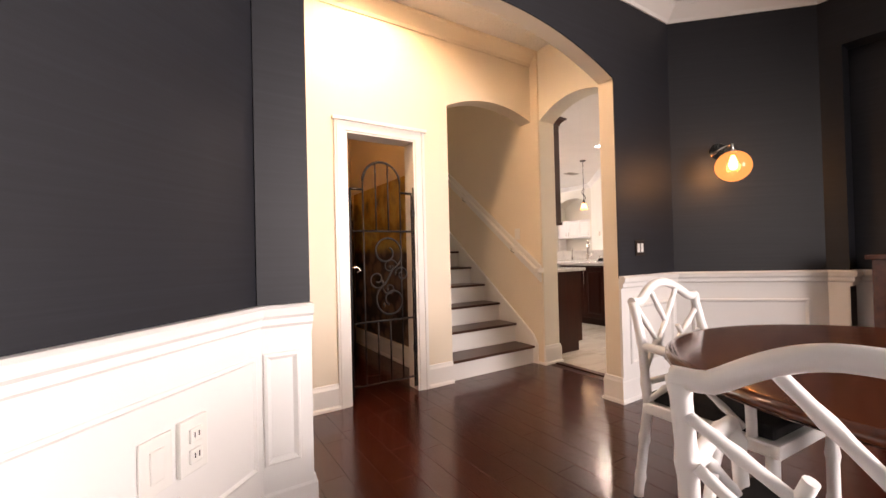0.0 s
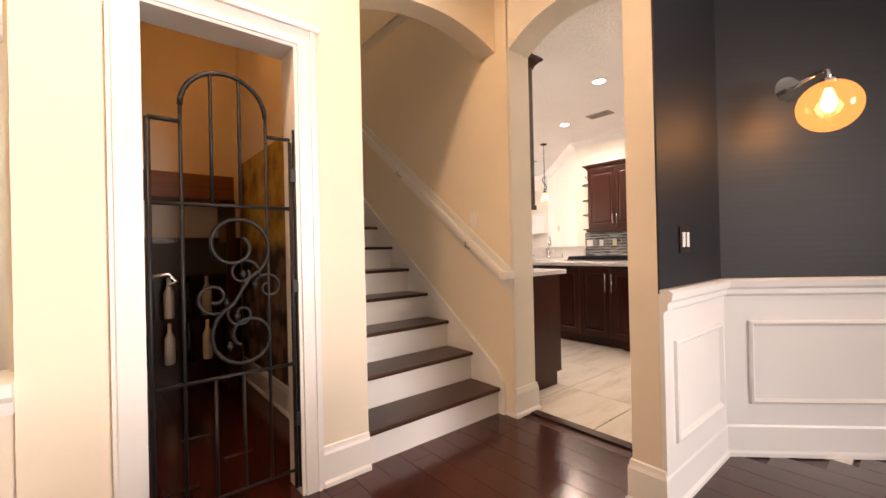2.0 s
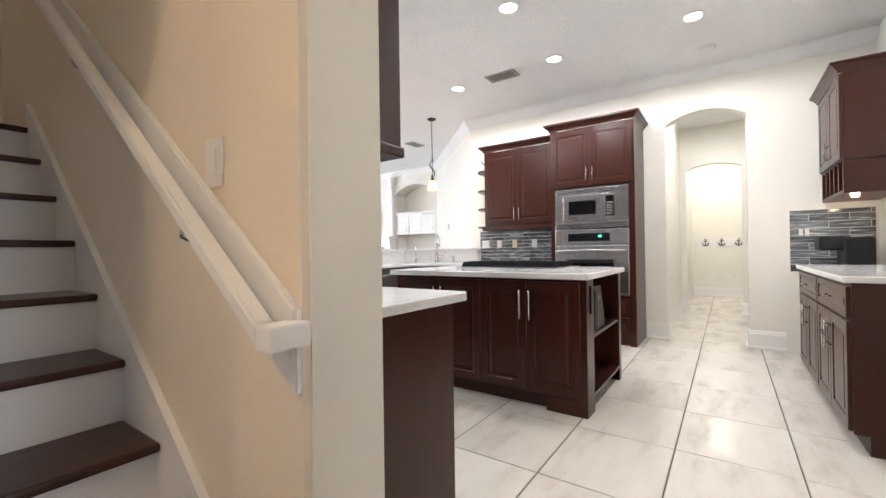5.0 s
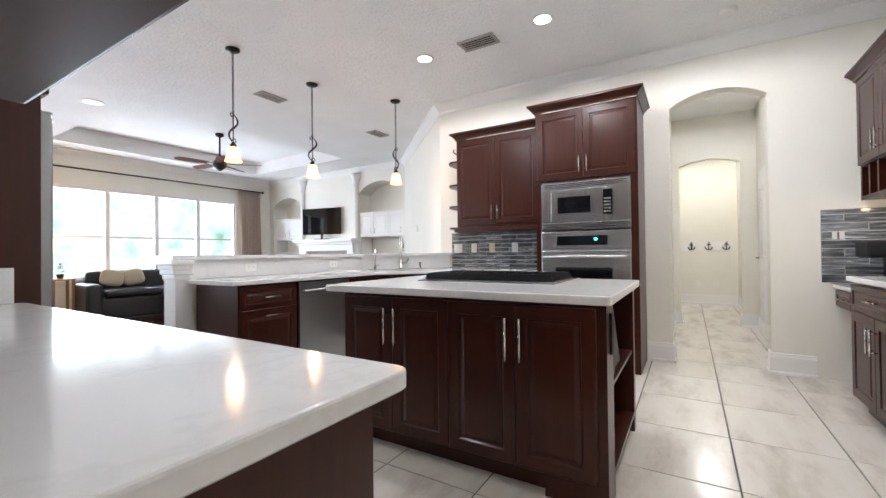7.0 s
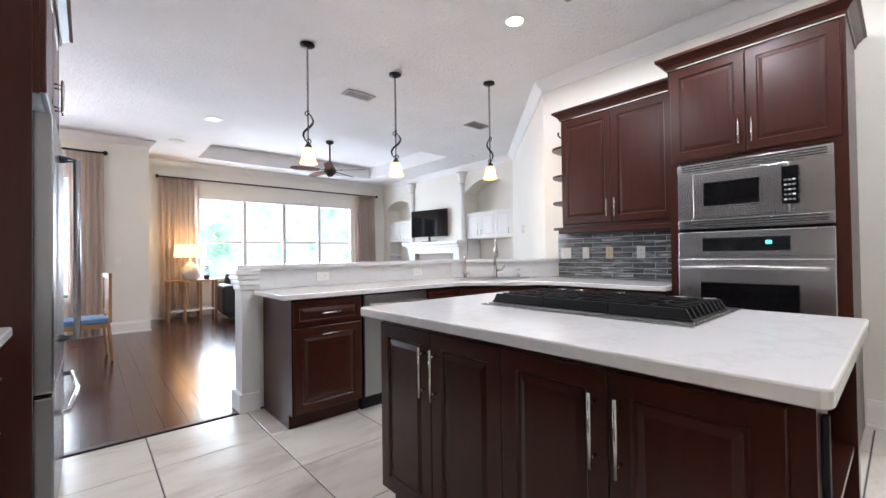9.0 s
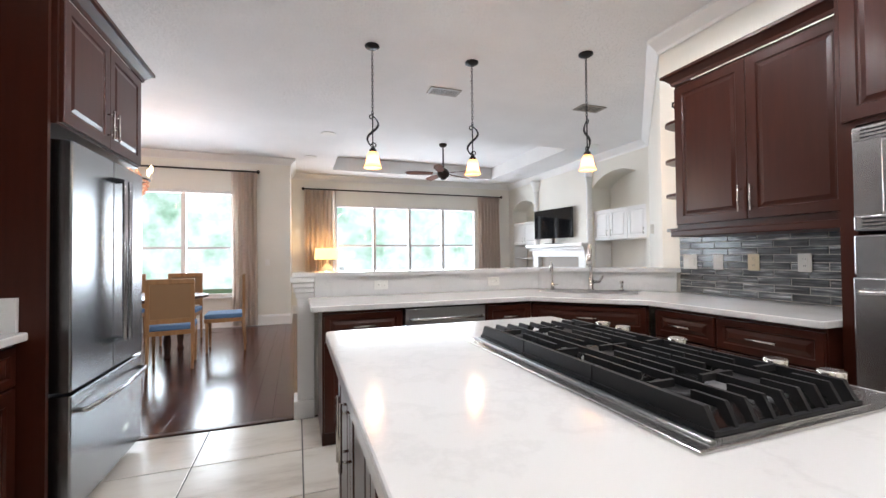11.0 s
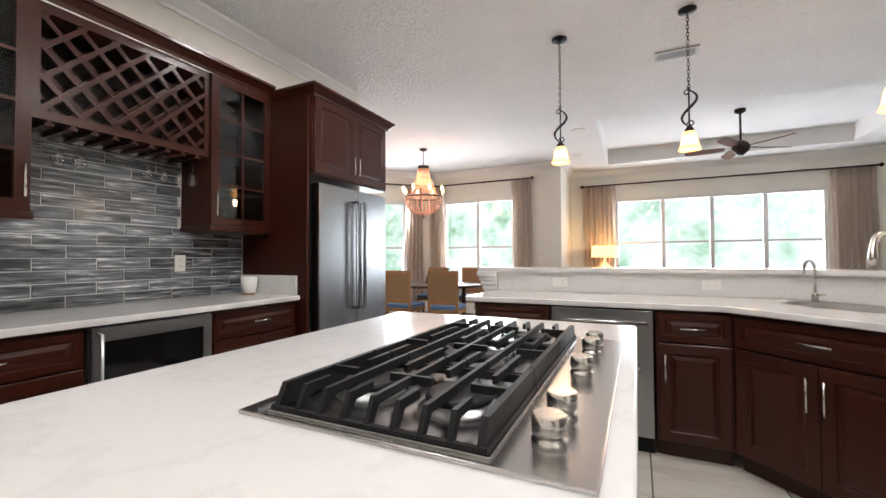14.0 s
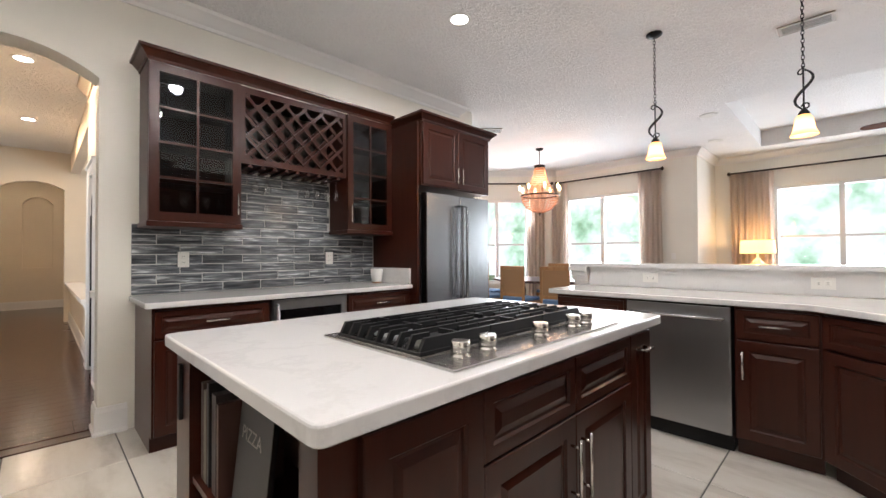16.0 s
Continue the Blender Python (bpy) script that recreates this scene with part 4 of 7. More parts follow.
part("lip", rounded((-0.262, -0.25, -0.45, 0.45, 0.008, 0.013), r=0.002), STEEL, ck)
for y in (-0.36, -0.25, 0.02, 0.24, 0.34):
    part("knob", lathe(bmesh.new(), [(0.026, 0.008), (0.026, 0.014), (0.021, 0.016), (0.021, 0.022), (0.025, 0.024), (0.025, 0.048), (0.022, 0.051)], 20, (0.225, y, 0)), NICKEL, ck, "round metal knob")

# oven tower (faces -x)
tw = thing("oven_tower", pose(7.33, 4.08, 0, 0, 0, -90), "tall cherry oven tower with two upper doors", "cabinet")
W, D = 0.94, 0.61
part("side", boxes((0, 0.065, 0, D, 0, 2.50)), CHERRY, tw)
part("side", boxes((W - 0.065, W, 0, D, 0, 2.50)), CHERRY, tw)
part("body", boxes((0.065, W - 0.065, 0, D, 1.80, 2.50), (0.065, W - 0.065, 0.02, D, 0.08, 0.55), (0.065, W - 0.065, 0.5, D, 0.55, 1.8)), CHERRY, tw)
part("toe_kick", boxes((0.065, W - 0.065, 0.05, D, 0, 0.08)), CHERRY_H, tw)
door(tw, 0.02, 1.82, W / 2, 2.48, "r", True)
door(tw, W / 2, 1.82, W - 0.02, 2.48, "l", True)
drawer(tw, 0.06, 0.33, W - 0.06, 0.53)
drawer(tw, 0.06, 0.11, W - 0.06, 0.32)
cab_crown(tw, W, D, 2.50)

mw = thing("built_in_microwave", pose(7.32, 4.02, 1.325, 0, 0, -90), "stainless built-in microwave with vented trim", "microwave")
w = 0.82
part("case", boxes((0, w, 0.0, 0.4, 0, 0.46)), STEEL_H, mw)
for z0 in (0.005, 0.395):
    tr = part("vent_trim", rounded((0, w, -0.012, 0, z0, z0 + 0.06), r=0.003), STEEL_H, mw)
    for k in range(3):
        part("slot", boxes((0.03, w - 0.03, -0.0135, -0.011, z0 + 0.012 + 0.016 * k, z0 + 0.018 + 0.016 * k)), BLACK, tr)
part("door", rounded((0.10, 0.62, -0.022, 0, 0.075, 0.385), r=0.004), STEEL_H, mw)
part("door_window", rounded((0.165, 0.475, -0.026, -0.021, 0.155, 0.315), r=0.002), BLACKG, mw, "dark glass window")
part("control_panel", rounded((0.585, 0.665, -0.027, -0.021, 0.13, 0.36), r=0.002), BLACKG, mw, "black control panel")
part("side_trim", boxes((0.0, 0.10, -0.008, 0, 0.065, 0.395)), STEEL_H, mw)
part("side_trim", boxes((0.70, w, -0.008, 0, 0.065, 0.395)), STEEL_H, mw)
for r_ in range(5):
    for c_ in range(3):
        part("button", boxes((0.597 + 0.02 * c_, 0.611 + 0.02 * c_, -0.0285, -0.0265, 0.15 + 0.03 * r_, 0.16 + 0.03 * r_)), PLASTIC if (r_ + c_) % 3 == 0 else STEEL, mw)

ov = thing("wall_oven", pose(7.32, 4.02, 0.56, 0, 0, -90), "stainless wall oven with a dark glass door", "oven")
part("case", boxes((0, w, 0.0, 0.45, 0, 0.745)), STEEL_H, ov)
part("control_panel", rounded((0, w, -0.015, 0, 0.575, 0.745), r=0.004), STEEL_H, ov)
disp = part("display", rounded((0.15, 0.62, -0.019, -0.013, 0.61, 0.70), r=0.002), BLACKG, ov, "black display with green digits")
part("digits", boxes((0.50, 0.53, -0.0205, -0.0185, 0.655, 0.675)), glow("green_digit", (0.1, 0.9, 0.6), 2.0), disp)
dr = part("door", rounded((0, w, -0.03, 0, 0.02, 0.56), r=0.006), STEEL_H, ov)
part("door_window", rounded((0.14, w - 0.16, -0.034, -0.029, 0.1, 0.40), r=0.003), BLACKG, dr, "dark glass oven window")
bm = tube(bmesh.new(), [(0.03, -0.03, 0.50), (0.045, -0.07, 0.50), (w / 2, -0.08, 0.505), (w - 0.045, -0.07, 0.50), (w - 0.03, -0.03, 0.50)], 0.014, 10)
part("handle", bm, STEEL_H, dr, "curved steel handle")

# uppers beside the tower
ue = thing("upper_cabinet", pose(7.57, 5.13, 1.40, 0, 0, -90), "cherry upper cabinet with two raised-panel doors", "cabinet", "upper cabinets")
part("body", boxes((0, 1.045, 0, 0.38, 0.0, 1.05)), CHERRY, ue)
door(ue, 0.005, 0.04, 0.50, 1.03, "r", True)
door(ue, 0.50, 0.04, 1.0, 1.03, "l", True)
part("light_rail", rounded((-0.03, 1.05, -0.035, 0.36, -0.045, 0.0), r=0.008), CHERRY_H, ue)
cab_crown(ue, 1.045, 0.38, 1.05, right=False)
es = thing("end_shelves", pose(7.95, 5.13, 1.40), "rounded open cherry end shelves", "shelf")
for z in (0.0, 0.26, 0.52, 0.80):
    bm = bmesh.new()
    ring = [(0, 0.002), (-0.36, 0.002)] + [(-0.36 * max(math.cos(a), 0.0) ** 0.6, 0.002 + 0.20 * math.sin(a) ** 0.6) for a in (math.pi / 2 * k / 8 for k in range(1, 9))]
    lo, hi = ([bm.verts.new((x, y, z + zz)) for x, y in ring] for zz in (0, 0.02))
    for k in range(len(ring)):
        bm.faces.new((lo[k], lo[(k + 1) % len(ring)], hi[(k + 1) % len(ring)], hi[k]))
    bm.faces.new(lo), bm.faces.new(hi)
    part("shelf", bm, CHERRY_H, es)
part("hook", tube(bmesh.new(), [(-0.3, 0.0, 0.93), (-0.3, 0.06, 0.92), (-0.3, 0.09, 0.95), (-0.3, 0.085, 0.98)], 0.008, 8), IRON, es, "dark iron hook")

# east base run, diagonal sink cabinet, peninsula
be = base_cabinet(pose(7.24, 5.03, 0, 0, 0, -90), 0.94, 0.70, "cherry base cabinet with drawer and doors", "none")
for x0, x1 in ((0.0, 0.42), (0.42, 0.94)):
    drawer(be, x0 + 0.01, 0.695, x1 - 0.005, 0.865)
    door(be, x0 + 0.01, 0.11, x1 - 0.005, 0.685, "r" if x0 < 0.2 else "l", hl=0.18)
sk = thing("sink_cabinet", pose(6.665, 5.655, 0, 0, 0, -45), "cherry diagonal sink base cabinet", "cabinet", "base cabinets")
part("body", boxes((0, 0.81, 0, 0.5, 0.1, 0.70), (0, 0.81, 0, 0.03, 0.70, 0.885)), CHERRY, sk)
part("toe_kick", boxes((0, 0.81, 0.06, 0.5, 0, 0.1)), CHERRY_H, sk)
drawer(sk, 0.02, 0.695, 0.79, 0.865)
door(sk, 0.02, 0.11, 0.405, 0.685, "r")
door(sk, 0.405, 0.11, 0.79, 0.685, "l")
base_cabinet(pose(5.12, 5.66, 0), 0.53, 0.58, "cherry base cabinet with a drawer over a pull-out", "tilt", fronts=1)
base_cabinet(pose(6.28, 5.66, 0), 0.385, 0.58, "cherry base cabinet with drawer and door", "drawer_doors", fronts=1)
dw = thing("dishwasher", pose(5.66, 5.66, 0), "stainless dishwasher with a bar handle", "dishwasher")
part("door", rounded((0.005, 0.605, -0.022, 0.0, 0.11, 0.87), r=0.004), STEEL, dw)
part("case", boxes((0.005, 0.605, 0.0, 0.56, 0.1, 0.88)), BLACK, dw)
part("toe_kick", boxes((0.005, 0.605, 0.04, 0.5, 0.0, 0.1)), BLACK, dw)
part("handle", tube(bmesh.new(), [(0.04, -0.022, 0.80), (0.04, -0.06, 0.80), (0.57, -0.06, 0.80), (0.57, -0.022, 0.80)], 0.011, 8), STEEL_H, dw)

ct = counter_top("peninsula_countertop", [(5.05, 5.62), (6.63, 5.62), (7.2, 5.05), (7.2, 4.085), (7.925, 4.085), (7.925, 5.44), (7.12, 6.25), (5.05, 6.25)], 0.92, 0.035, "white quartz peninsula countertop with a diagonal sink corner")
# pony wall with ledge
bm = boxes((5.1, 7.13, 6.29, 6.42, 0, 1.08))
slab(bm, (7.945, 5.47), (7.13, 6.29), -0.13, 0, 1.08)
structure("wall_pony", bm, CREAM, "cream half wall behind the peninsula", "wall")
bm = boxes((5.1, 7.122, 6.262, 6.29, 0.922, 1.08))
slab(bm, (7.93, 5.45), (7.122, 6.262), -0.026, 0.922, 1.08)
single("quartz_backsplash", bm, QUARTZ, "white quartz backsplash along the half wall", "backsplash")
bm = bmesh.new()
lo, hi = ([bm.verts.new((x, y, z)) for x, y in ((4.93, 6.22), (7.11, 6.22), (7.93, 5.41), (7.944, 5.592), (8.06, 5.72), (7.19, 6.52), (4.93, 6.52))] for z in (1.081, 1.115))
for k in range(7):
    bm.faces.new((lo[k], lo[(k + 1) % 7], hi[(k + 1) % 7], hi[k]))
bm.faces.new(lo), bm.faces.new(hi)
single("bar_ledge", bm, QUARTZ, "white quartz bar ledge on the half wall", "ledge")
post = thing("pony_wall_post", pose(5.03, 6.35, 0), "white panelled post at the end of the half wall", "post")
part("shaft", boxes((-0.06, 0.065, -0.09, 0.09, 0, 1.0)), WHITE, post)
part("plinth", rounded((-0.085, 0.066, -0.115, 0.115, 0, 0.14), r=0.008), WHITE, post)
for z, e in ((0.92, 0.012), (0.96, 0.025), (1.0, 0.035), (1.04, 0.05)):
    part("collar", rounded((-0.06 - e, 0.066, -0.09 - e, 0.09 + e, z, z + 0.04), r=0.01), WHITE, post)

# sink and taps
snk = thing("kitchen_sink", pose(7.28, 5.76, 0.915, 0, 0, -45), "undermount steel sink with a rounded rim", "sink")
bm = bmesh.new()
ring = [(0.38 * math.copysign(abs(math.cos(a)) ** 0.4, math.cos(a)), 0.17 * math.copysign(abs(math.sin(a)) ** 0.4, math.sin(a))) for a in (2 * math.pi * k / 40 for k in range(40))]
rr = [[bm.verts.new((x * f, y * f, z)) for x, y in ring] for f, z in ((1.03, 0.0062), (1.0, 0.0066), (0.985, 0.0058))]
for a, c in zip(rr, rr[1:]):
    for k in range(40):
        bm.faces.new((a[k], a[(k + 1) % 40], c[(k + 1) % 40], c[k]))
part("rim", bm, STEEL, snk)
# No hollow is cut: a flat plate carries the basin's shade as darker steel.
bm = bmesh.new()
bm.faces.new([bm.verts.new((x * 0.985, y * 0.985, 0.0057)) for x, y in ring])
part("basin", bm, metal("sink_shade_steel", (0.35, 0.35, 0.36), 0.35), snk, "flat plate of darker steel in place of the shaded basin")
fc = thing("kitchen_faucet", pose(7.42, 5.88, 0.92, 0, 0, -45), "brushed nickel gooseneck kitchen faucet", "faucet")
part("base", lathe(bmesh.new(), [(0.028, 0), (0.028, 0.01), (0.022, 0.014), (0.022, 0.12), (0.02, 0.13)], 16), NICKEL, fc)
neck = [(0, 0, 0.13), (0, 0, 0.30)] + [(0, -0.095 + 0.095 * math.cos(a), 0.30 + 0.095 * math.sin(a)) for a in (math.pi * k / 12 for k in range(1, 12))] + [(0, -0.19, 0.29), (0, -0.2, 0.22)]
part("spout", tube(bmesh.new(), neck, [0.015] * (len(neck) - 2) + [0.02, 0.021], 12), NICKEL, fc)
part("lever", tube(bmesh.new(), [(0.02, 0, 0.075), (0.07, 0, 0.075), (0.10, -0.01, 0.13)], [0.016, 0.014, 0.008], 8), NICKEL, fc)
f2 = thing("filter_tap", pose(7.15, 6.07, 0.92, 0, 0, -45), "slim brushed nickel filtered water tap", "faucet")
part("base", lathe(bmesh.new(), [(0.018, 0), (0.018, 0.05), (0.012, 0.06)], 12), NICKEL, f2)
neck = [(0, 0, 0.05), (0, 0, 0.2)] + [(0, -0.05 + 0.05 * math.cos(a), 0.2 + 0.05 * math.sin(a)) for a in (math.pi * k / 8 for k in range(1, 8))] + [(0, -0.1, 0.17)]
part("spout", tube(bmesh.new(), neck, 0.008, 8), NICKEL, f2)
part("lever", tube(bmesh.new(), [(0.01, 0, 0.04), (0.05, 0, 0.05)], 0.006, 6), NICKEL, f2)
sd = thing("soap_dispenser", pose(7.59, 5.70, 0.92, 0, 0, -45), "small brushed nickel soap dispenser", "dispenser")
part("base", lathe(bmesh.new(), [(0.02, 0), (0.02, 0.008), (0.012, 0.02), (0.012, 0.055), (0.016, 0.06), (0.016, 0.085)], 12), NICKEL, sd)
part("nozzle", tube(bmesh.new(), [(0, 0, 0.075), (0, -0.06, 0.07)], 0.006, 6), NICKEL, sd)

# bar on the west wall (faces +x)
ba = base_cabinet(pose(3.82, 3.2, 0, 0, 0, 90), 0.70, 0.59, "cherry bar base cabinet with drawer and doors", "drawer_doors")
bb = base_cabinet(pose(3.82, 4.53, 0, 0, 0, 90), 0.68, 0.59, "cherry bar base cabinet with drawer and doors", "drawer_doors")
wc = thing("wine_cooler", pose(3.82, 3.905, 0, 0, 0, 90), "stainless-framed under-counter wine cooler with dark glass", "wine cooler")
part("case", boxes((0, 0.62, 0, 0.59, 0.0, 0.88)), BLACK, wc)
part("door_frame", boxes((0.01, 0.06, -0.03, 0, 0.1, 0.87), (0.56, 0.61, -0.03, 0, 0.1, 0.87), (0.06, 0.56, -0.03, 0, 0.80, 0.87), (0.06, 0.56, -0.03, 0, 0.1, 0.14)), STEEL, wc)
part("door_glass", boxes((0.06, 0.56, -0.022, -0.012, 0.14, 0.80)), BLACKG, wc, "dark glass door")
part("handle", tube(bmesh.new(), [(0.035, -0.03, 0.3), (0.035, -0.065, 0.3), (0.035, -0.065, 0.84), (0.035, -0.03, 0.84)], 0.01, 8), STEEL, wc)
counter_top("bar_countertop", [(3.232, 3.16), (3.88, 3.16), (3.88, 5.215), (3.232, 5.215)], 0.92, 0.035, "white quartz bar countertop")
single("side_splash", rounded((3.235, 3.84, 5.19, 5.214, 0.921, 1.07), r=0.002), QUARTZ, "white quartz side splash beside the fridge panel", "backsplash")


def glass_upper(y0, w, z0, z1, cols, rows, hand):
    t = thing("glass_cabinet", pose(3.53, y0, z0, 0, 0, 90), "cherry upper cabinet with a mullioned glass door", "cabinet", "upper cabinets")
    h, d = z1 - z0, 0.305
    part("carcass", boxes((0, 0.02, 0, d, 0, h), (w - 0.02, w, 0, d, 0, h), (0.02, w - 0.02, 0, d, 0, 0.02), (0.02, w - 0.02, 0, d, h - 0.02, h), (0.02, w - 0.02, d - 0.01, d, 0.02, h - 0.02)), CHERRY, t)
    for k in (1, 2, 3):
        part("shelf", boxes((0.02, w - 0.02, 0.03, d - 0.01, h * k / 4, h * k / 4 + 0.012)), CHERRY_H, t)
    e = 0.06
    bm = boxes((0.002, e, -0.022, 0, 0.002, h - 0.002), (w - e, w - 0.002, -0.022, 0, 0.002, h - 0.002), (e, w - e, -0.022, 0, 0.002, e), (e, w - e, -0.022, 0, h - e, h - 0.002))
    dr = part("door", bm, CHERRY, t)
    gw, gh = w - 2 * e, h - 2 * e
    for k in range(1, cols):
        part("mullion", boxes((e + gw * k / cols - 0.008, e + gw * k / cols + 0.008, -0.019, -0.003, e, h - e)), CHERRY, dr)
    for k in range(1, rows):
        part("mullion", boxes((e, w - e, -0.018, -0.004, e + gh * k / rows - 0.008, e + gh * k / rows + 0.008)), CHERRY_H, dr)
    for i in range(cols):
        for k in range(rows):
            part("pane", boxes((e + gw * i / cols + 0.006, e + gw * (i + 1) / cols - 0.006, -0.012, -0.009, e + gh * k / rows + 0.006, e + gh * (k + 1) / rows - 0.006)), CABPANE, dr)
    bar_handle(dr, w - 0.03 if hand == "r" else 0.03, 0.15, 0.16, True)
    part("light_rail", rounded((-0.01, w + 0.01, -0.03, d, -0.035, 0), r=0.006), CHERRY_H, t)
    return t


g1 = glass_upper(3.22, 0.575, 1.43, 2.49, 2, 4, "r")
g2 = glass_upper(4.71, 0.503, 1.43, 2.49, 2, 4, "l")
wr = thing("wine_rack", pose(3.53, 3.80, 1.90, 0, 0, 90), "cherry lattice wine rack with stemware rails", "wine rack")
w, h, d = 0.905, 0.59, 0.305
for q in ((0, 0.03, 0, d, 0, h), (w - 0.03, w, 0, d, 0, h)):
    part("side", boxes(q), CHERRY, wr)
for q in ((0.03, w - 0.03, 0, d, 0, 0.045), (0.03, w - 0.03, 0, d, h - 0.05, h)):
    part("rail", boxes(q), CHERRY_H, wr)
# Near-black colour on the back stands in for shade deep in the rack.
part("back", boxes((0.03, w - 0.03, d - 0.01, d, 0.045, h - 0.05)), paint("rack_back_shade", (0.012, 0.006, 0.004), 0.85), wr)
for lay, yy in ((0, 0.0), (1, 0.012)):
    for back in (0.0, 0.17):
        for k in range(-5, 8):
            c = 0.03 + k * 0.155
            s_ = 1 if lay == 0 else -1
            x0, z0, x1, z1 = (c, 0.045, c + 0.495, 0.54) if s_ > 0 else (c + 0.495, 0.045, c, 0.54)
            lo, hi = 0.03, w - 0.03
            u0, u1 = 0.0, 1.0
            for xx in (lo, hi):
                f = (xx - x0) / (x1 - x0)
                if 0 < f < 1:
                    if (xx == lo) == (x1 > x0):
                        u0 = max(u0, f)
                    else:
                        u1 = min(u1, f)
            if max(x0, x1) <= lo or min(x0, x1) >= hi or u1 - u0 < 0.04:
                continue
            pa = Vector((x0 + (x1 - x0) * u0, 0, z0 + (z1 - z0) * u0))
            pb = Vector((x0 + (x1 - x0) * u1, 0, z0 + (z1 - z0) * u1))
            dv = (pb - pa).normalized()
            nv = Vector((-dv.z, 0, dv.x)) * 0.0115
            bm = bmesh.new()
            q = [[bm.verts.new(p + Vector((0, y_ + yy + back, 0))) for p in (pa - nv, pb - nv, pb + nv, pa + nv)] for y_ in (0, 0.011)]
            for i in range(4):
                bm.faces.new((q[0][i], q[0][(i + 1) % 4], q[1][(i + 1) % 4], q[1][i]))
            bm.faces.new(q[0]), bm.faces.new(q[1])
            part("slat", bm, CHERRY, wr)
for k in range(9):
    part("stemware_rail", boxes((0.05 + 0.095 * k, 0.085 + 0.095 * k, 0.0, d, -0.025, -0.012), (0.06 + 0.095 * k, 0.075 + 0.095 * k, 0.0, d, -0.012, 0)), CHERRY_H, wr)
crn = tagged(thing("trim_bar_cabinets", pose(3.53, 3.22, 2.49, 0, 0, 90), "cherry crown moulding along the bar cabinets", "moulding"), kind="structure")
cab_crown(crn, 1.99, 0.305, 0.0, right=False)

# fridge surround
fp = single("fridge_side_panel", boxes((3.225, 3.93, 5.217, 5.24, 0, 2.45)), CHERRY, "tall cherry panel beside the fridge", "panel")
fu = thing("fridge_cabinet", pose(3.95, 5.245, 1.85, 0, 0, 90), "cherry cabinet with two doors above the fridge", "cabinet", "upper cabinets")
part("body", boxes((0, 1.0, 0, 0.59, 0, 0.62)), CHERRY, fu)
door(fu, 0.015, 0.01, 0.5, 0.60, "r", True)
door(fu, 0.5, 0.01, 0.985, 0.60, "l", True)
cab_crown(fu, 1.0, 0.59, 0.60)
fr = thing("refrigerator", pose(3.93, 5.285, 0, 0, 0, 90), "stainless french-door refrigerator with a bottom freezer drawer", "refrigerator")
part("case", boxes((0, 0.91, 0.03, 0.57, 0.02, 1.78)), metal("grey_case", (0.2, 0.2, 0.21), 0.5), fr)
for x0, x1, hx in ((0, 0.453, 0.42), (0.457, 0.91, 0.49)):
    dd = part("door", rounded((x0, x1, -0.06, 0.025, 0.62, 1.79), r=0.008), FRIDGE, fr)
    part("handle", tube(bmesh.new(), [(hx, -0.06, 0.78), (hx, -0.125, 0.78), (hx, -0.125, 1.68), (hx, -0.06, 1.68)], 0.014, 8), FRIDGE, dd)
dd = part("freezer_drawer", rounded((0, 0.91, -0.06, 0.025, 0.05, 0.605), r=0.008), FRIDGE, fr)
part("handle", tube(bmesh.new(), [(0.06, -0.06, 0.52), (0.06, -0.10, 0.52), (0.455, -0.125, 0.52), (0.85, -0.10, 0.52), (0.85, -0.06, 0.52)], 0.013, 8), STEEL_H, dd)
part("badge", boxes((0.60, 0.68, -0.062, -0.06, 0.2, 0.23)), NICKEL, dd)

# pendants


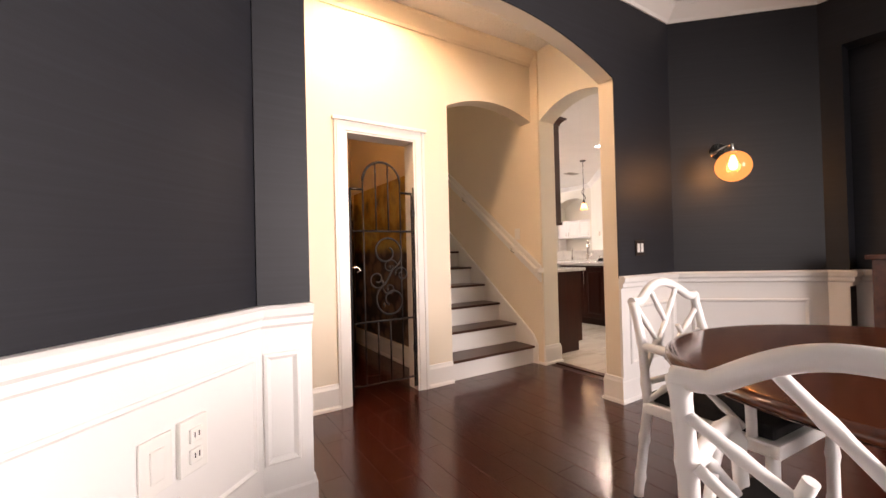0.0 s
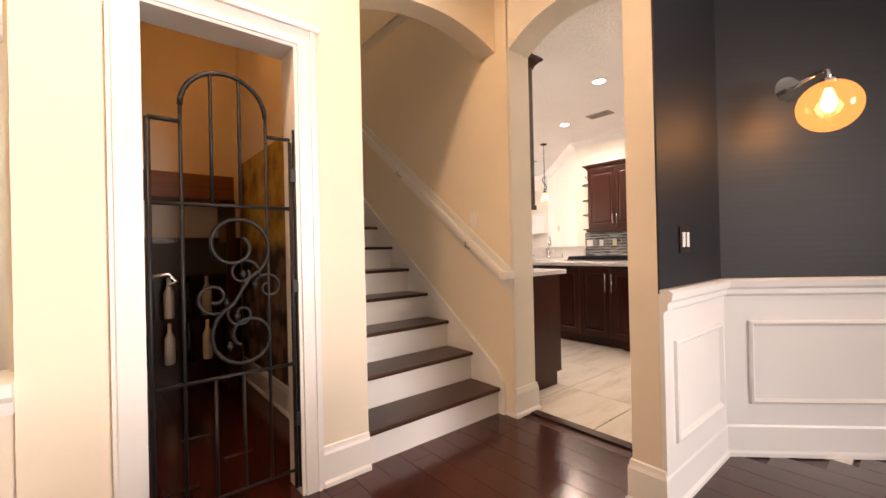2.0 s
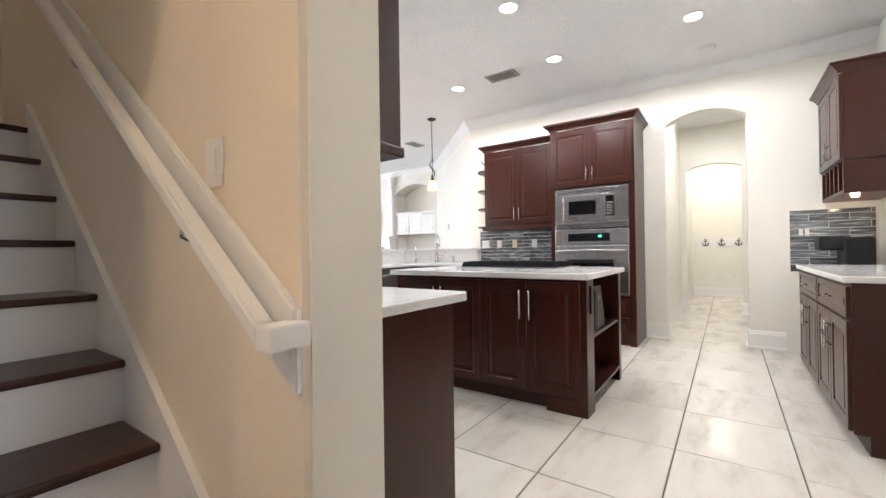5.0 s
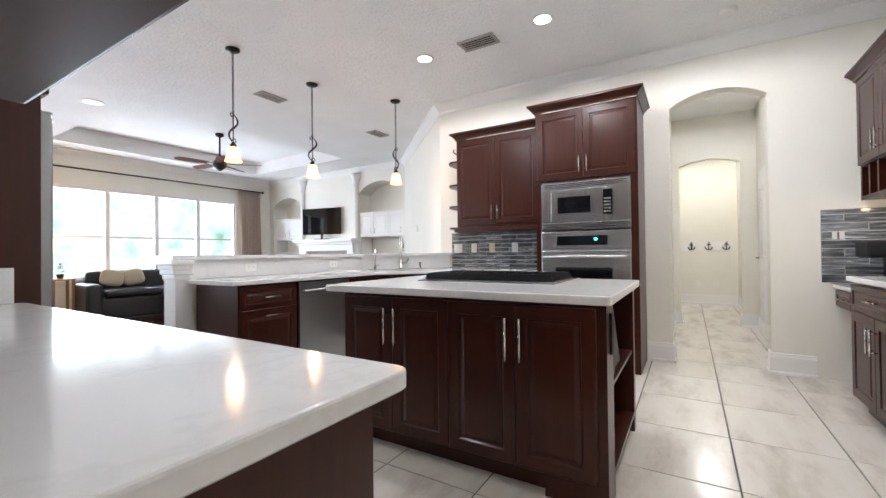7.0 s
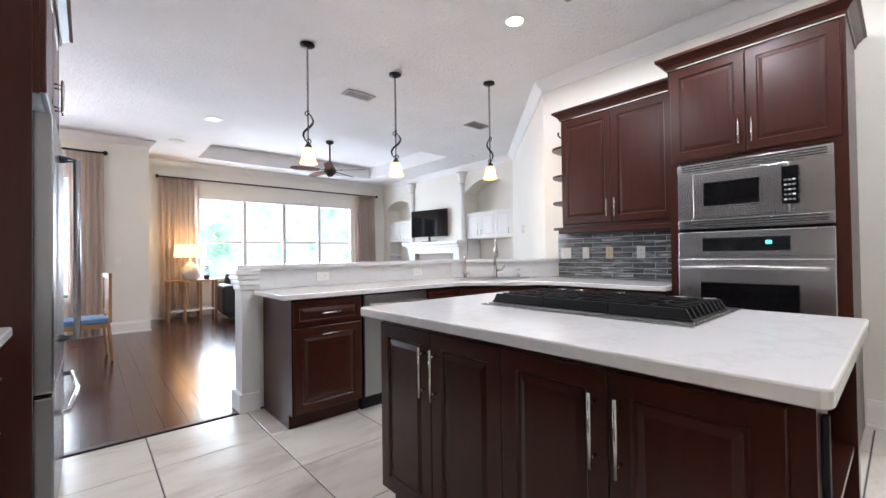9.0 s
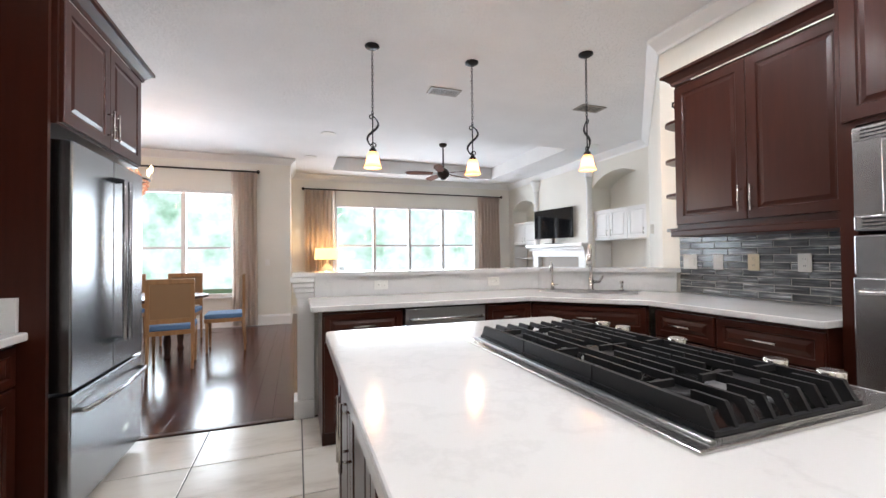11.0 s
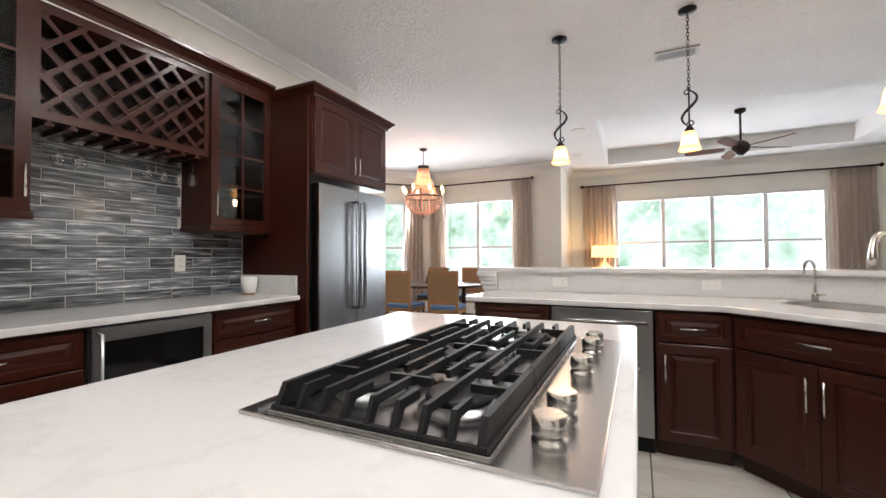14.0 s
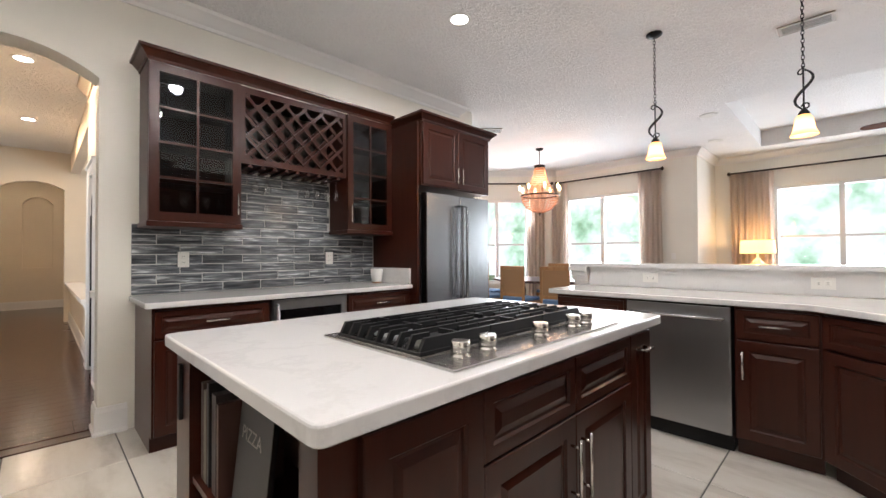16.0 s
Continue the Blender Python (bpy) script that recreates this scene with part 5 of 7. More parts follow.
def pendant(x, y, turn):
    t = thing("pendant_light", pose(x, y, H, 0, 0, turn), "dark iron scroll pendant with a lit frosted glass shade", "pendant light", "pendants over the peninsula")
    part("canopy", lathe(bmesh.new(), [(0.065, 0), (0.065, -0.012), (0.05, -0.022), (0.012, -0.03)], 20), IRON, t)
    z = -0.03
    k = 0
    while z > -0.60:
        bm = bmesh.new()
        pts = []
        for a in range(10):
            q = 2 * math.pi * a / 10
            c_, s_ = 0.009 * math.cos(q), 0.02 * math.sin(q)
            pts.append((c_, 0, z - 0.017 + s_) if k % 2 else (0, c_, z - 0.017 + s_))
        tube(bm, pts, 0.0028, 5, True)
        part("chain_link", bm, IRON, t)
        z -= 0.029
        k += 1
    part("stem", tube(bmesh.new(), [(0, 0, -0.60), (0, 0, -0.93)], 0.006, 6), IRON, t)
    pts = [(0.055 * math.sin(2 * math.pi * u) * (1 - 0.15 * u), 0, -0.62 - 0.29 * u) for u in (i / 24 for i in range(25))]
    bm = bmesh.new()
    tube(bm, pts, [0.004 + 0.007 * math.sin(math.pi * i / 24) for i in range(25)], 6)
    for cx, cz, sg in ((-0.012, -0.64, 1), (0.012, -0.885, -1)):
        tube(bm, [(cx + sg * 0.026 * (1 - a / 22) * math.cos(a * 0.45), 0, cz + 0.026 * (1 - a / 22) * math.sin(a * 0.45)) for a in range(16)], 0.005, 5)
    part("scroll", bm, IRON, t)
    part("socket", lathe(bmesh.new(), [(0.012, -0.90), (0.03, -0.925), (0.034, -0.945), (0.03, -0.95)], 14), IRON, t)
    bm = bmesh.new()
    prof = [(0.034, -0.945), (0.048, -0.97), (0.055, -1.01), (0.062, -1.05), (0.078, -1.085)]
    n_ = 24
    rings = [[bm.verts.new((r_ * math.cos(2 * math.pi * i / n_), r_ * math.sin(2 * math.pi * i / n_), zz)) for i in range(n_)] for r_, zz in prof]
    for a, c in zip(rings, rings[1:]):
        for i in range(n_):
            bm.faces.new((a[i], a[(i + 1) % n_], c[(i + 1) % n_], c[i])).smooth = True
    bmesh.ops.solidify(bm, geom=list(bm.faces), thickness=0.003)
    part("shade", bm, SHADE, t, "lit frosted amber glass shade")
    part("bulb", lathe(bmesh.new(), [(0.012, -0.96), (0.026, -1.0), (0.026, -1.03), (0.01, -1.055)], 12), BULB, t)
    point_lamp("pendant_bulb", (x, y, H - 1.17), 4, WARM, 0.05)


pendant(5.60, 6.49, 10)
pendant(6.56, 6.49, -15)
pendant(7.50, 6.00, 80)

# ---- small kitchen things ----


def outlet(m, wall_mat=None, kind="outlet", mat=None, w=0.075, plate_mat=None, label="white duplex outlet plate"):
    """Lies on a wall that faces local -y."""
    t = thing("wall_outlet" if kind == "outlet" else "light_switch", m, label, "outlet" if kind == "outlet" else "switch", "wall plates")
    part("plate", rounded((-w / 2, w / 2, -0.006, 0, -0.058, 0.058), r=0.002), plate_mat or mat or PLASTIC, t)
    if kind == "outlet":
        for z in (-0.022, 0.022):
            part("socket", rounded((-0.016, 0.016, -0.009, -0.005, z - 0.015, z + 0.015), r=0.002), mat or PLASTIC, t)
            for x in (-0.007, 0.005):
                part("slot", boxes((x, x + 0.002, -0.0095, -0.0088, z - 0.004, z + 0.007)), BLACK, t)
    else:
        n_ = max(1, round((w - 0.03) / 0.046))
        for i in range(n_):
            x = (i - (n_ - 1) / 2) * 0.046
            part("rocker", rounded((x - 0.016, x + 0.016, -0.010, -0.005, -0.033, 0.033), r=0.002), mat or PLASTIC, t)
    return t


def tile_field(name, m, w, h, label, tw=0.295, th=0.072, skip=None):
    """A running-bond field on a wall that faces local -y."""
    t = thing(name, m, label, "backsplash")
    part("grout_bed", boxes((0, w, -0.004, 0, 0, h)), GROUT, t)
    g = 0.006
    rows = int(math.ceil(h / th))
    for j in range(rows):
        x = -tw * (0.5 if j % 2 else 0.0)
        while x < w:
            x0, x1, z0, z1 = max(x, 0) + g / 2, min(x + tw, w) - g / 2, th * j + g / 2, min(th * (j + 1), h) - g / 2
            if x1 - x0 > 0.015 and z1 - z0 > 0.01:
                key = ("tile", round(x1 - x0, 3), round(z1 - z0, 3))
                if key not in cache:
                    a, c = x1 - x0, z1 - z0
                    bm = bmesh.new()
                    r0 = [bm.verts.new((p, 0, q)) for p, q in ((0, 0), (a, 0), (a, c), (0, c))]
                    r1 = [bm.verts.new((p, -0.005, q)) for p, q in ((0, 0), (a, 0), (a, c), (0, c))]
                    e = 0.0015
                    r2 = [bm.verts.new((p, -0.0065, q)) for p, q in ((e, e), (a - e, e), (a - e, c - e), (e, c - e))]
                    for p, q in ((r0, r1), (r1, r2)):
                        for k in range(4):
                            bm.faces.new((p[k], p[(k + 1) % 4], q[(k + 1) % 4], q[k]))
                    bm.faces.new(r2)
                    cache[key] = mesh_of("tile", bm, TILE)
                ob = new("tile", cache[key])
                ob.parent, ob.location = t, (x0, -0.002, z0)
            x += tw
    return t


GLASSTILE = "grey streaked glass tile backsplash in running bond"
tile_field("tile_backsplash_lower", pose(3.221, 3.175, 0.921, 0, 0, 90), 2.035, 0.507, GLASSTILE)
tile_field("tile_backsplash_upper", pose(3.221, 3.80, 1.428, 0, 0, 90), 0.905, 0.45, GLASSTILE)
tile_field("tile_backsplash_east", pose(7.949, 5.43, 0.921, 0, 0, -90), 1.34, 0.445, GLASSTILE, 0.20, 0.05)
tile_field("tile_backsplash_desk", pose(7.949, 1.80, 0.82, 0, 0, -90), 0.62, 0.62, GLASSTILE)
outlet(pose(3.231, 3.49, 1.17, 0, 0, 90))
outlet(pose(3.231, 4.70, 1.17, 0, 0, 90))
for y, k in ((5.33, "switch"), (5.10, "switch"), (4.85, "outlet"), (4.55, "outlet")):
    outlet(pose(7.939, y, 1.17, 0, 0, -90), kind=k, mat=IVORY if y == 4.85 else PLASTIC, w=0.12 if y == 5.33 else 0.075, label="ivory outlet plate on the tiles" if y == 4.85 else "white wall plate on the tiles")
for x in (5.62, 6.65):
    t = outlet(pose(x, 6.261, 1.0, 0, 90, 0), label="white outlet plate on the quartz backsplash")
outlet(pose(2.96, 1.961, 1.12), kind="switch", mat=PLASTIC, plate_mat=BRONZE, w=0.115, label="white double rocker switch on a dark plate")
outlet(pose(2.999, 3.33, 1.30, 0, 0, -90), kind="switch", label="white rocker switch beside the stairs")
outlet(pose(-0.036, 1.608, 0.525, 0, 0, 45) @ Matrix.Diagonal((1.4, 1.4, 1.4, 1)), kind="switch", label="white outlet plate on the wainscot")
outlet(pose(0.052, 1.696, 0.53, 0, 0, 45) @ Matrix.Diagonal((1.4, 3.0, 1.45, 1)), label="white boxy wall plate on the wainscot")
outlet(pose(7.949, 1.69, 1.22, 0, 0, -90), kind="switch", w=0.12, label="white double wall plate on the desk tiles")
outlet(pose(4.45, 11.099, 1.15), kind="switch", label="white switch on the nook wall")
for yy in (2.3, 2.6):
    outlet(pose(13.299, yy, 0.42, 0, 0, -90), label="white outlet plate on the mudroom wall")


def stem_glass(m, flip=False, s=1.0):
    prof = [(0.03, 0), (0.03, 0.003), (0.004, 0.008), (0.004, 0.085), (0.02, 0.1), (0.034, 0.13), (0.035, 0.16), (0.03, 0.19)]
    if flip:
        prof = [(r, -z) for r, z in prof]
    return single("wine_glass", lathe(bmesh.new(), [(r * s, z * s) for r, z in prof], 14), STEMWARE, "clear stemmed wine glass", "glass", m, "stemware")


for yy in (3.32, 3.44, 3.58, 3.67):
    stem_glass(pose(3.40, yy + 0.02, 1.43 + 0.021))
    stem_glass(pose(3.40, yy + 0.02, 1.43 + 0.278), s=0.85)
for k in range(6):
    stem_glass(pose(3.40, 3.95 + 0.0955 * k + (0.25 if k > 1 else 0), 1.874), True, 0.9)
for z in (0.02, 0.27, 0.53):
    for yy in (4.75, 4.87, 4.98, 5.08):
        single("tumbler", lathe(bmesh.new(), [(0.028, 0), (0.033, 0.11), (0.031, 0.11), (0.026, 0.006)], 14), STEMWARE, "clear glass tumbler on a cabinet shelf", "glass", pose(3.38, yy + 0.02, 1.43 + z + 0.01), "tumblers")
cup = thing("planter_cup", pose(3.45, 5.10, 0.92) @ Matrix.Diagonal((1.2, 1.2, 1.2, 1)), "white ceramic cup on a wooden foot", "cup")
part("foot", lathe(bmesh.new(), [(0.035, 0), (0.036, 0.012)], 20), OAK, cup)
part("cup_body", lathe(bmesh.new(), [(0.038, 0.012), (0.046, 0.05), (0.052, 0.115), (0.048, 0.115), (0.04, 0.03)], 24), PLASTIC, cup)
BOOKS = [(0.19, 0.022, 0.30, (0.05, 0.03, 0.025)), (0.215, 0.03, 0.28, (0.16, 0.14, 0.11)), (0.25, 0.02, 0.31, (0.012, 0.012, 0.014)), (0.30, 0.04, 0.29, (0.03, 0.02, 0.02)), (0.345, 0.018, 0.27, (0.07, 0.03, 0.022))]
for x, w_, h_, col in BOOKS:
    bk = single("book", rounded((0, w_, 0, 0.19, 0, h_), r=0.002), material("book_cover", col, 0.5)[0], "hardback cookbook standing on the island shelf", "book", pose(5.14 + x, 3.085, 0.501), "cookbooks")
pz = single("cookbook", rounded((0, 0.22, 0, 0.016, 0, 0.30), r=0.002), material("cookbook_cover", (0.012, 0.011, 0.011), 0.35)[0], "dark cookbook with its cover facing out", "book", pose(5.56, 3.10, 0.501, -6))
tx = bpy.data.curves.new("title", "FONT")
tx.body, tx.size, tx.extrude = "PIZZA", 0.05, 0.0004
dep = new("title_source", tx)
bpy.context.view_layer.update()
me = bpy.data.meshes.new_from_object(dep.evaluated_get(bpy.context.evaluated_depsgraph_get()))
bpy.data.objects.remove(dep)
me.materials.append(material("title_ink", (0.35, 0.33, 0.3), 0.5)[0])
ob = new("title", me)
ob.parent, ob.matrix_basis = pz, pose(0.03, -0.0012, 0.2, 90, 0, 0)

# desk and south cabinets
dk = thing("desk_cabinet", pose(7.93, 1.70, 0, 0, 0, 180), "cherry kneehole desk unit with two small drawers", "desk")
part("drawer_box", boxes((0, 0.76, 0, 0.53, 0.62, 0.775)), CHERRY_H, dk)
drawer(dk, 0.01, 0.63, 0.38, 0.77, 0.1)
drawer(dk, 0.38, 0.63, 0.75, 0.77, 0.1)
counter_top("desk_countertop", [(7.17, 1.16), (7.935, 1.16), (7.935, 1.74), (7.17, 1.74)], 0.815, 0.035, "white quartz countertop over the desk drawers")
base_cabinet(pose(7.15, 1.80, 0, 0, 0, 180), 0.85, 0.62, "cherry base cabinet with drawer and two doors", "drawer_doors")
base_cabinet(pose(6.30, 1.80, 0, 0, 0, 180), 0.85, 0.62, "cherry base cabinet with drawer and two doors", "drawer_doors")
counter_top("south_countertop", [(5.43, 1.16), (7.17, 1.16), (7.17, 1.84), (5.43, 1.84)], 0.92, 0.035, "white quartz countertop along the south wall")
us = thing("upper_cabinet", pose(7.93, 1.55, 1.77, 0, 0, 180), "cherry upper cabinet with two doors", "cabinet", "upper cabinets")
part("body", boxes((0, 0.9, 0, 0.38, 0, 0.72)), CHERRY, us)
door(us, 0.01, 0.01, 0.45, 0.70, "r", True)
door(us, 0.45, 0.01, 0.89, 0.70, "l", True)
cab_crown(us, 0.9, 0.38, 0.70)
cb = thing("cubby_shelf", pose(7.93, 1.55, 1.50, 0, 0, 180), "cherry cubbyhole shelf under the upper cabinet", "shelf")
part("shell", boxes((0, 0.9, 0, 0.38, 0, 0.03), (0, 0.9, 0.36, 0.38, 0.03, 0.268)), CHERRY, cb)
for k in range(6):
    part("divider", boxes((0.172 * k, 0.172 * k + 0.03, 0, 0.36, 0.03, 0.268)), CHERRY, cb)
cf = thing("coffee_machine", pose(7.62, 1.42, 0.816), "black plastic coffee machine on the desk", "coffee machine")
part("tank", rounded((-0.16, 0.16, -0.14, 0.06, 0, 0.34), r=0.03, seg=3), BLACK, cf)
part("head", rounded((-0.14, 0.14, 0.0, 0.22, 0.22, 0.35), r=0.03, seg=3), BLACK, cf)
part("drip_tray", rounded((-0.12, 0.12, 0.06, 0.2, 0, 0.03), r=0.008), BLACK, cf)
point_lamp("undercabinet", (7.5, 1.4, 1.47), 1.5, WARM, 0.03)

# ---- ceiling fittings ----


def can(x, y, z=H):
    t = thing("recessed_light", pose(x, y, z), "white recessed can light, lit", "ceiling light", "recessed lights")
    bm = bmesh.new()
    n_ = 28
    rings = [[bm.verts.new((r * math.cos(2 * math.pi * i / n_), r * math.sin(2 * math.pi * i / n_), zz)) for i in range(n_)] for r, zz in ((0.095, -0.001), (0.092, -0.008), (0.07, -0.006), (0.066, -0.001))]
    for a, c in zip(rings, rings[1:]):
        for i in range(n_):
            bm.faces.new((a[i], a[(i + 1) % n_], c[(i + 1) % n_], c[i]))
    part("trim_ring", bm, PLASTIC, t)
    part("lens", lathe(bmesh.new(), [(0.066, -0.003), (0.066, -0.0045)], 28), CANLENS, t)


for x, y in CANS:
    can(x, y)
can(1.2, 2.6), can(-1.2, 2.6), can(-5.0, 2.6), can(9.0, 2.5)


VENT = paint("dulled_vent_enamel", (0.36, 0.33, 0.29), 0.5, 0.05)


def vent(x, y, w, d, turn, mat=None):
    t = thing("ceiling_vent", pose(x, y, H, 0, 0, turn), "dull beige slatted ceiling air vent", "vent", "air vents")
    part("frame", boxes((-w / 2, w / 2, -d / 2, -d / 2 + 0.025, -0.012, 0), (-w / 2, w / 2, d / 2 - 0.025, d / 2, -0.012, 0), (-w / 2, -w / 2 + 0.025, -d / 2 + 0.025, d / 2 - 0.025, -0.012, 0), (w / 2 - 0.025, w / 2, -d / 2 + 0.025, d / 2 - 0.025, -0.012, 0)), VENT, t)
    part("backing", boxes((-w / 2 + 0.02, w / 2 - 0.02, -d / 2 + 0.02, d / 2 - 0.02, -0.003, -0.001)), BLACK, t)
    for k in range(5):
        yy = -d / 2 + 0.03 + (d - 0.06) * k / 4
        part("slat", boxes((-w / 2 + 0.025, w / 2 - 0.025, yy - 0.005, yy + 0.008, -0.011, -0.008)), VENT, t)


vent(6.76, 4.43, 0.36, 0.2, 90), vent(6.54, 7.22, 0.36, 0.18, 0), vent(8.48, 7.13, 0.36, 0.2, 0), vent(2.9, 7.6, 0.36, 0.2, 45)
for x, y in ((5.42, 9.24), (9.74, 8.58), (5.2, 10.8), (9.8, 11.2)):
    single("ceiling_speaker", lathe(bmesh.new(), [(0.11, 0), (0.11, -0.006), (0.1, -0.01)], 28), PLASTIC, "round white ceiling speaker grille", "speaker", pose(x, y, H), "ceiling speakers")
for x, y in ((7.42, 2.45), (9.6, 2.5)):
    single("smoke_detector", lathe(bmesh.new(), [(0.065, 0), (0.065, -0.02), (0.05, -0.035), (0.02, -0.038)], 24), PLASTIC, "round white smoke detector", "detector", pose(x, y, H))

# ---- iron gate in the closet doorway ----
gt = thing("iron_gate", pose(1.655, 3.108, 0.0, 0, 0, 180), "black wrought-iron gate with an arched top and scrolls", "gate")
gw = 0.555


def gbar(*pts, r=0.007, name="bar"):
    part(name, tube(bmesh.new(), pts, r, 6), IRON, gt)


gbar((0.01, 0, 0.04), (0.01, 0, 1.66), r=0.010, name="stile")
gbar((0.03, 0, 0.04), (0.03, 0, 1.60), r=0.009, name="stile")
gbar((gw, 0, 0.04), (gw, 0, 1.62), r=0.010, name="stile")
for z in (0.12, 0.60, 1.30):
    gbar((0.03, 0, z), (gw, 0, z), r=0.008, name="cross_bar")
bx = [0.03 + (gw - 0.03) * k / 5 for k in range(6)]
gbar((0.03, 0, 1.61), (bx[1], 0, 1.61), r=0.009, name="top_rail")
gbar((bx[4], 0, 1.62), (gw, 0, 1.62), r=0.009, name="top_rail")
cx, rad = (bx[1] + bx[4]) / 2, (bx[4] - bx[1]) / 2
gbar(*[(cx + rad * math.cos(a), 0, 1.685 + rad * math.sin(a)) for a in (math.pi * k / 16 for k in range(17))], r=0.010, name="arch")
for k in (1, 4):
    gbar((bx[k], 0, 0.12), (bx[k], 0, 1.685))
for k in (2, 3):
    top = 1.685 + math.sqrt(max(rad ** 2 - (bx[k] - cx) ** 2, 0))
    gbar((bx[k], 0, 1.30), (bx[k], 0, top))
    gbar((bx[k], 0, 0.12), (bx[k], 0, 0.60))


def spiral(x0, z0, r0, turns, start, sg):
    pts = []
    n_ = 28
    for i in range(n_ + 1):
        a = start + sg * turns * 2 * math.pi * i / n_
        r = r0 * (1 - 0.72 * i / n_)
        pts.append((x0 + r * math.cos(a), 0, z0 + r * math.sin(a)))
    return pts


def s_scroll(x0, z0, x1, z1, r0, bend):
    """Two opposed volutes joined by a sweeping stroke."""
    up = spiral(x0, z0, r0, 1.35, math.radians(250), -bend)
    down = spiral(x1, z1, r0, 1.35, math.radians(70), -bend)
    return up[::-1] + down


part("scroll", tube(bmesh.new(), s_scroll(0.262, 1.135, 0.225, 0.755, 0.145, 1), 0.0085, 6), IRON, gt)
for x, z, r0, a0, sg in ((0.235, 1.02, 0.066, 200, -1), (0.135, 0.955, 0.062, 20, 1), (0.345, 0.925, 0.068, 250, 1), (0.245, 0.85, 0.058, 60, -1)):
    part("scroll", tube(bmesh.new(), spiral(x, z, r0, 1.15, math.radians(a0), sg), 0.0065, 6), IRON, gt)
for x, z in ((0.235, 1.015), (0.19, 0.97), (0.30, 0.90), (0.26, 0.84), (0.29, 0.72)):
    part("leaf", lathe(bmesh.new(), [(0.004, -0.02), (0.014, 0), (0.004, 0.02)], 8, (x, -0.004, z)), IRON, gt)
part("latch", tube(bmesh.new(), [(gw + 0.005, -0.01, 1.02), (gw - 0.06, -0.02, 1.03), (gw - 0.085, -0.02, 1.0), (gw - 0.06, -0.02, 0.985)], 0.006, 6), NICKEL, gt, "small metal latch")
for z in (0.35, 0.95, 1.45):
    part("hinge", rounded((-0.004, 0.035, -0.014, 0.014, z - 0.03, z + 0.03), r=0.003), IRON, gt)

# closet behind the gate
mr = thing("wine_shelf", pose(0.86, 5.28, 0, 0, 0, 0), "dark wooden shelf unit with hanging bottles", "shelf")
part("back", boxes((0, 1.05, -0.04, 0.0, 0, 1.25)), DARKW, mr)
part("mantel", rounded((0, 0.95, -0.3, 0, 1.55, 1.75), r=0.01), wood("rustic_beam", (0.10, 0.035, 0.012), (0.22, 0.085, 0.03), (1.2, 12, 12), 0.5), mr, "rustic wooden beam shelf")
part("side", boxes((0.88, 0.95, -0.32, 0, 0, 1.55)), DARKW, mr)
# Solid near-black block paints in the shade of an open recess.
part("shelf", boxes((0, 0.88, -0.3, 0, 0.95, 1.2)), material("painted_recess_shade", (0.02, 0.02, 0.02), 0.6)[0], mr)
for r_ in range(2):
    for k in range(6):
        part("bottle", lathe(bmesh.new(), [(0.03, 0), (0.036, 0.01), (0.036, 0.2), (0.014, 0.26), (0.014, 0.32)], 12, (0.1 + 0.13 * k, -0.2, 0.25 + 0.36 * r_)), CERAMIC if k % 2 else BLACKG, mr)
mural, n, l, b = material("vineyard_mural", (0.4, 0.25, 0.1), 0.7)
v = coords(n, l, (1, 1, 1))
mn = noise_of(n, l, v, 3.2, 6, 0.6)
r = ramp_of(n, l, mn.outputs[0], [(0.3, (0.12, 0.08, 0.03)), (0.45, (0.45, 0.26, 0.04)), (0.55, (0.55, 0.40, 0.10)), (0.7, (0.26, 0.18, 0.08))])
stones = n.new("ShaderNodeTexVoronoi")
stones.inputs["Scale"].default_value = 6.5
l.new(v.outputs[0], stones.inputs["Vector"])
sr = ramp_of(n, l, stones.outputs["Distance"], [(0.0, (0.26, 0.17, 0.12)), (0.45, (0.17, 0.10, 0.07)), (0.62, (0.04, 0.022, 0.016))])
sep, band, mixm = n.new("ShaderNodeSeparateXYZ"), n.new("ShaderNodeMapRange"), n.new("ShaderNodeMix")
mixm.data_type = "RGBA"
band.inputs[1].default_value, band.inputs[2].default_value = 1.12, 1.2
l.new(v.outputs[0], sep.inputs[0]), l.new(sep.outputs[2], band.inputs[0]), l.new(band.outputs[0], mixm.inputs["Factor"])
l.new(sr.outputs[0], mixm.inputs[6]), l.new(r.outputs[0], mixm.inputs[7])
l.new(mixm.outputs[2], b.inputs["Base Color"])
single("wall_mural", boxes((1.912, 1.919, 3.4, 5.2, 0.2, 1.9)), mural, "painted mural in gold and brown on the closet wall", "mural")
run("baseboard_closet", [(1.919, 3.26), (1.919, 5.3)], [(o * 1.0, z) for o, z in BASE], "white baseboard", "baseboard")

# ---- dining room ----
RED = wood("polished_mahogany", (0.05, 0.014, 0.007), (0.12, 0.035, 0.016), (3, 9, 9), 0.16, 0.02, 0.5)
tb = thing("round_dining_table", pose(1.95, 0.36, 0) @ Matrix.Diagonal((1, 1, 0.972, 1)), "round polished mahogany dining table on a pedestal", "table")
part("tabletop", lathe(bmesh.new(), [(0.69, 0.715), (0.745, 0.72), (0.76, 0.732), (0.762, 0.745), (0.75, 0.758), (0.73, 0.76)], 72), RED, tb)
part("apron", lathe(bmesh.new(), [(0.24, 0.66), (0.26, 0.67), (0.26, 0.715)], 48), DARKW, tb)
part("pedestal", lathe(bmesh.new(), [(0.16, 0.1), (0.12, 0.16), (0.07, 0.25), (0.1, 0.4), (0.07, 0.52), (0.14, 0.64)], 24), DARKW, tb)
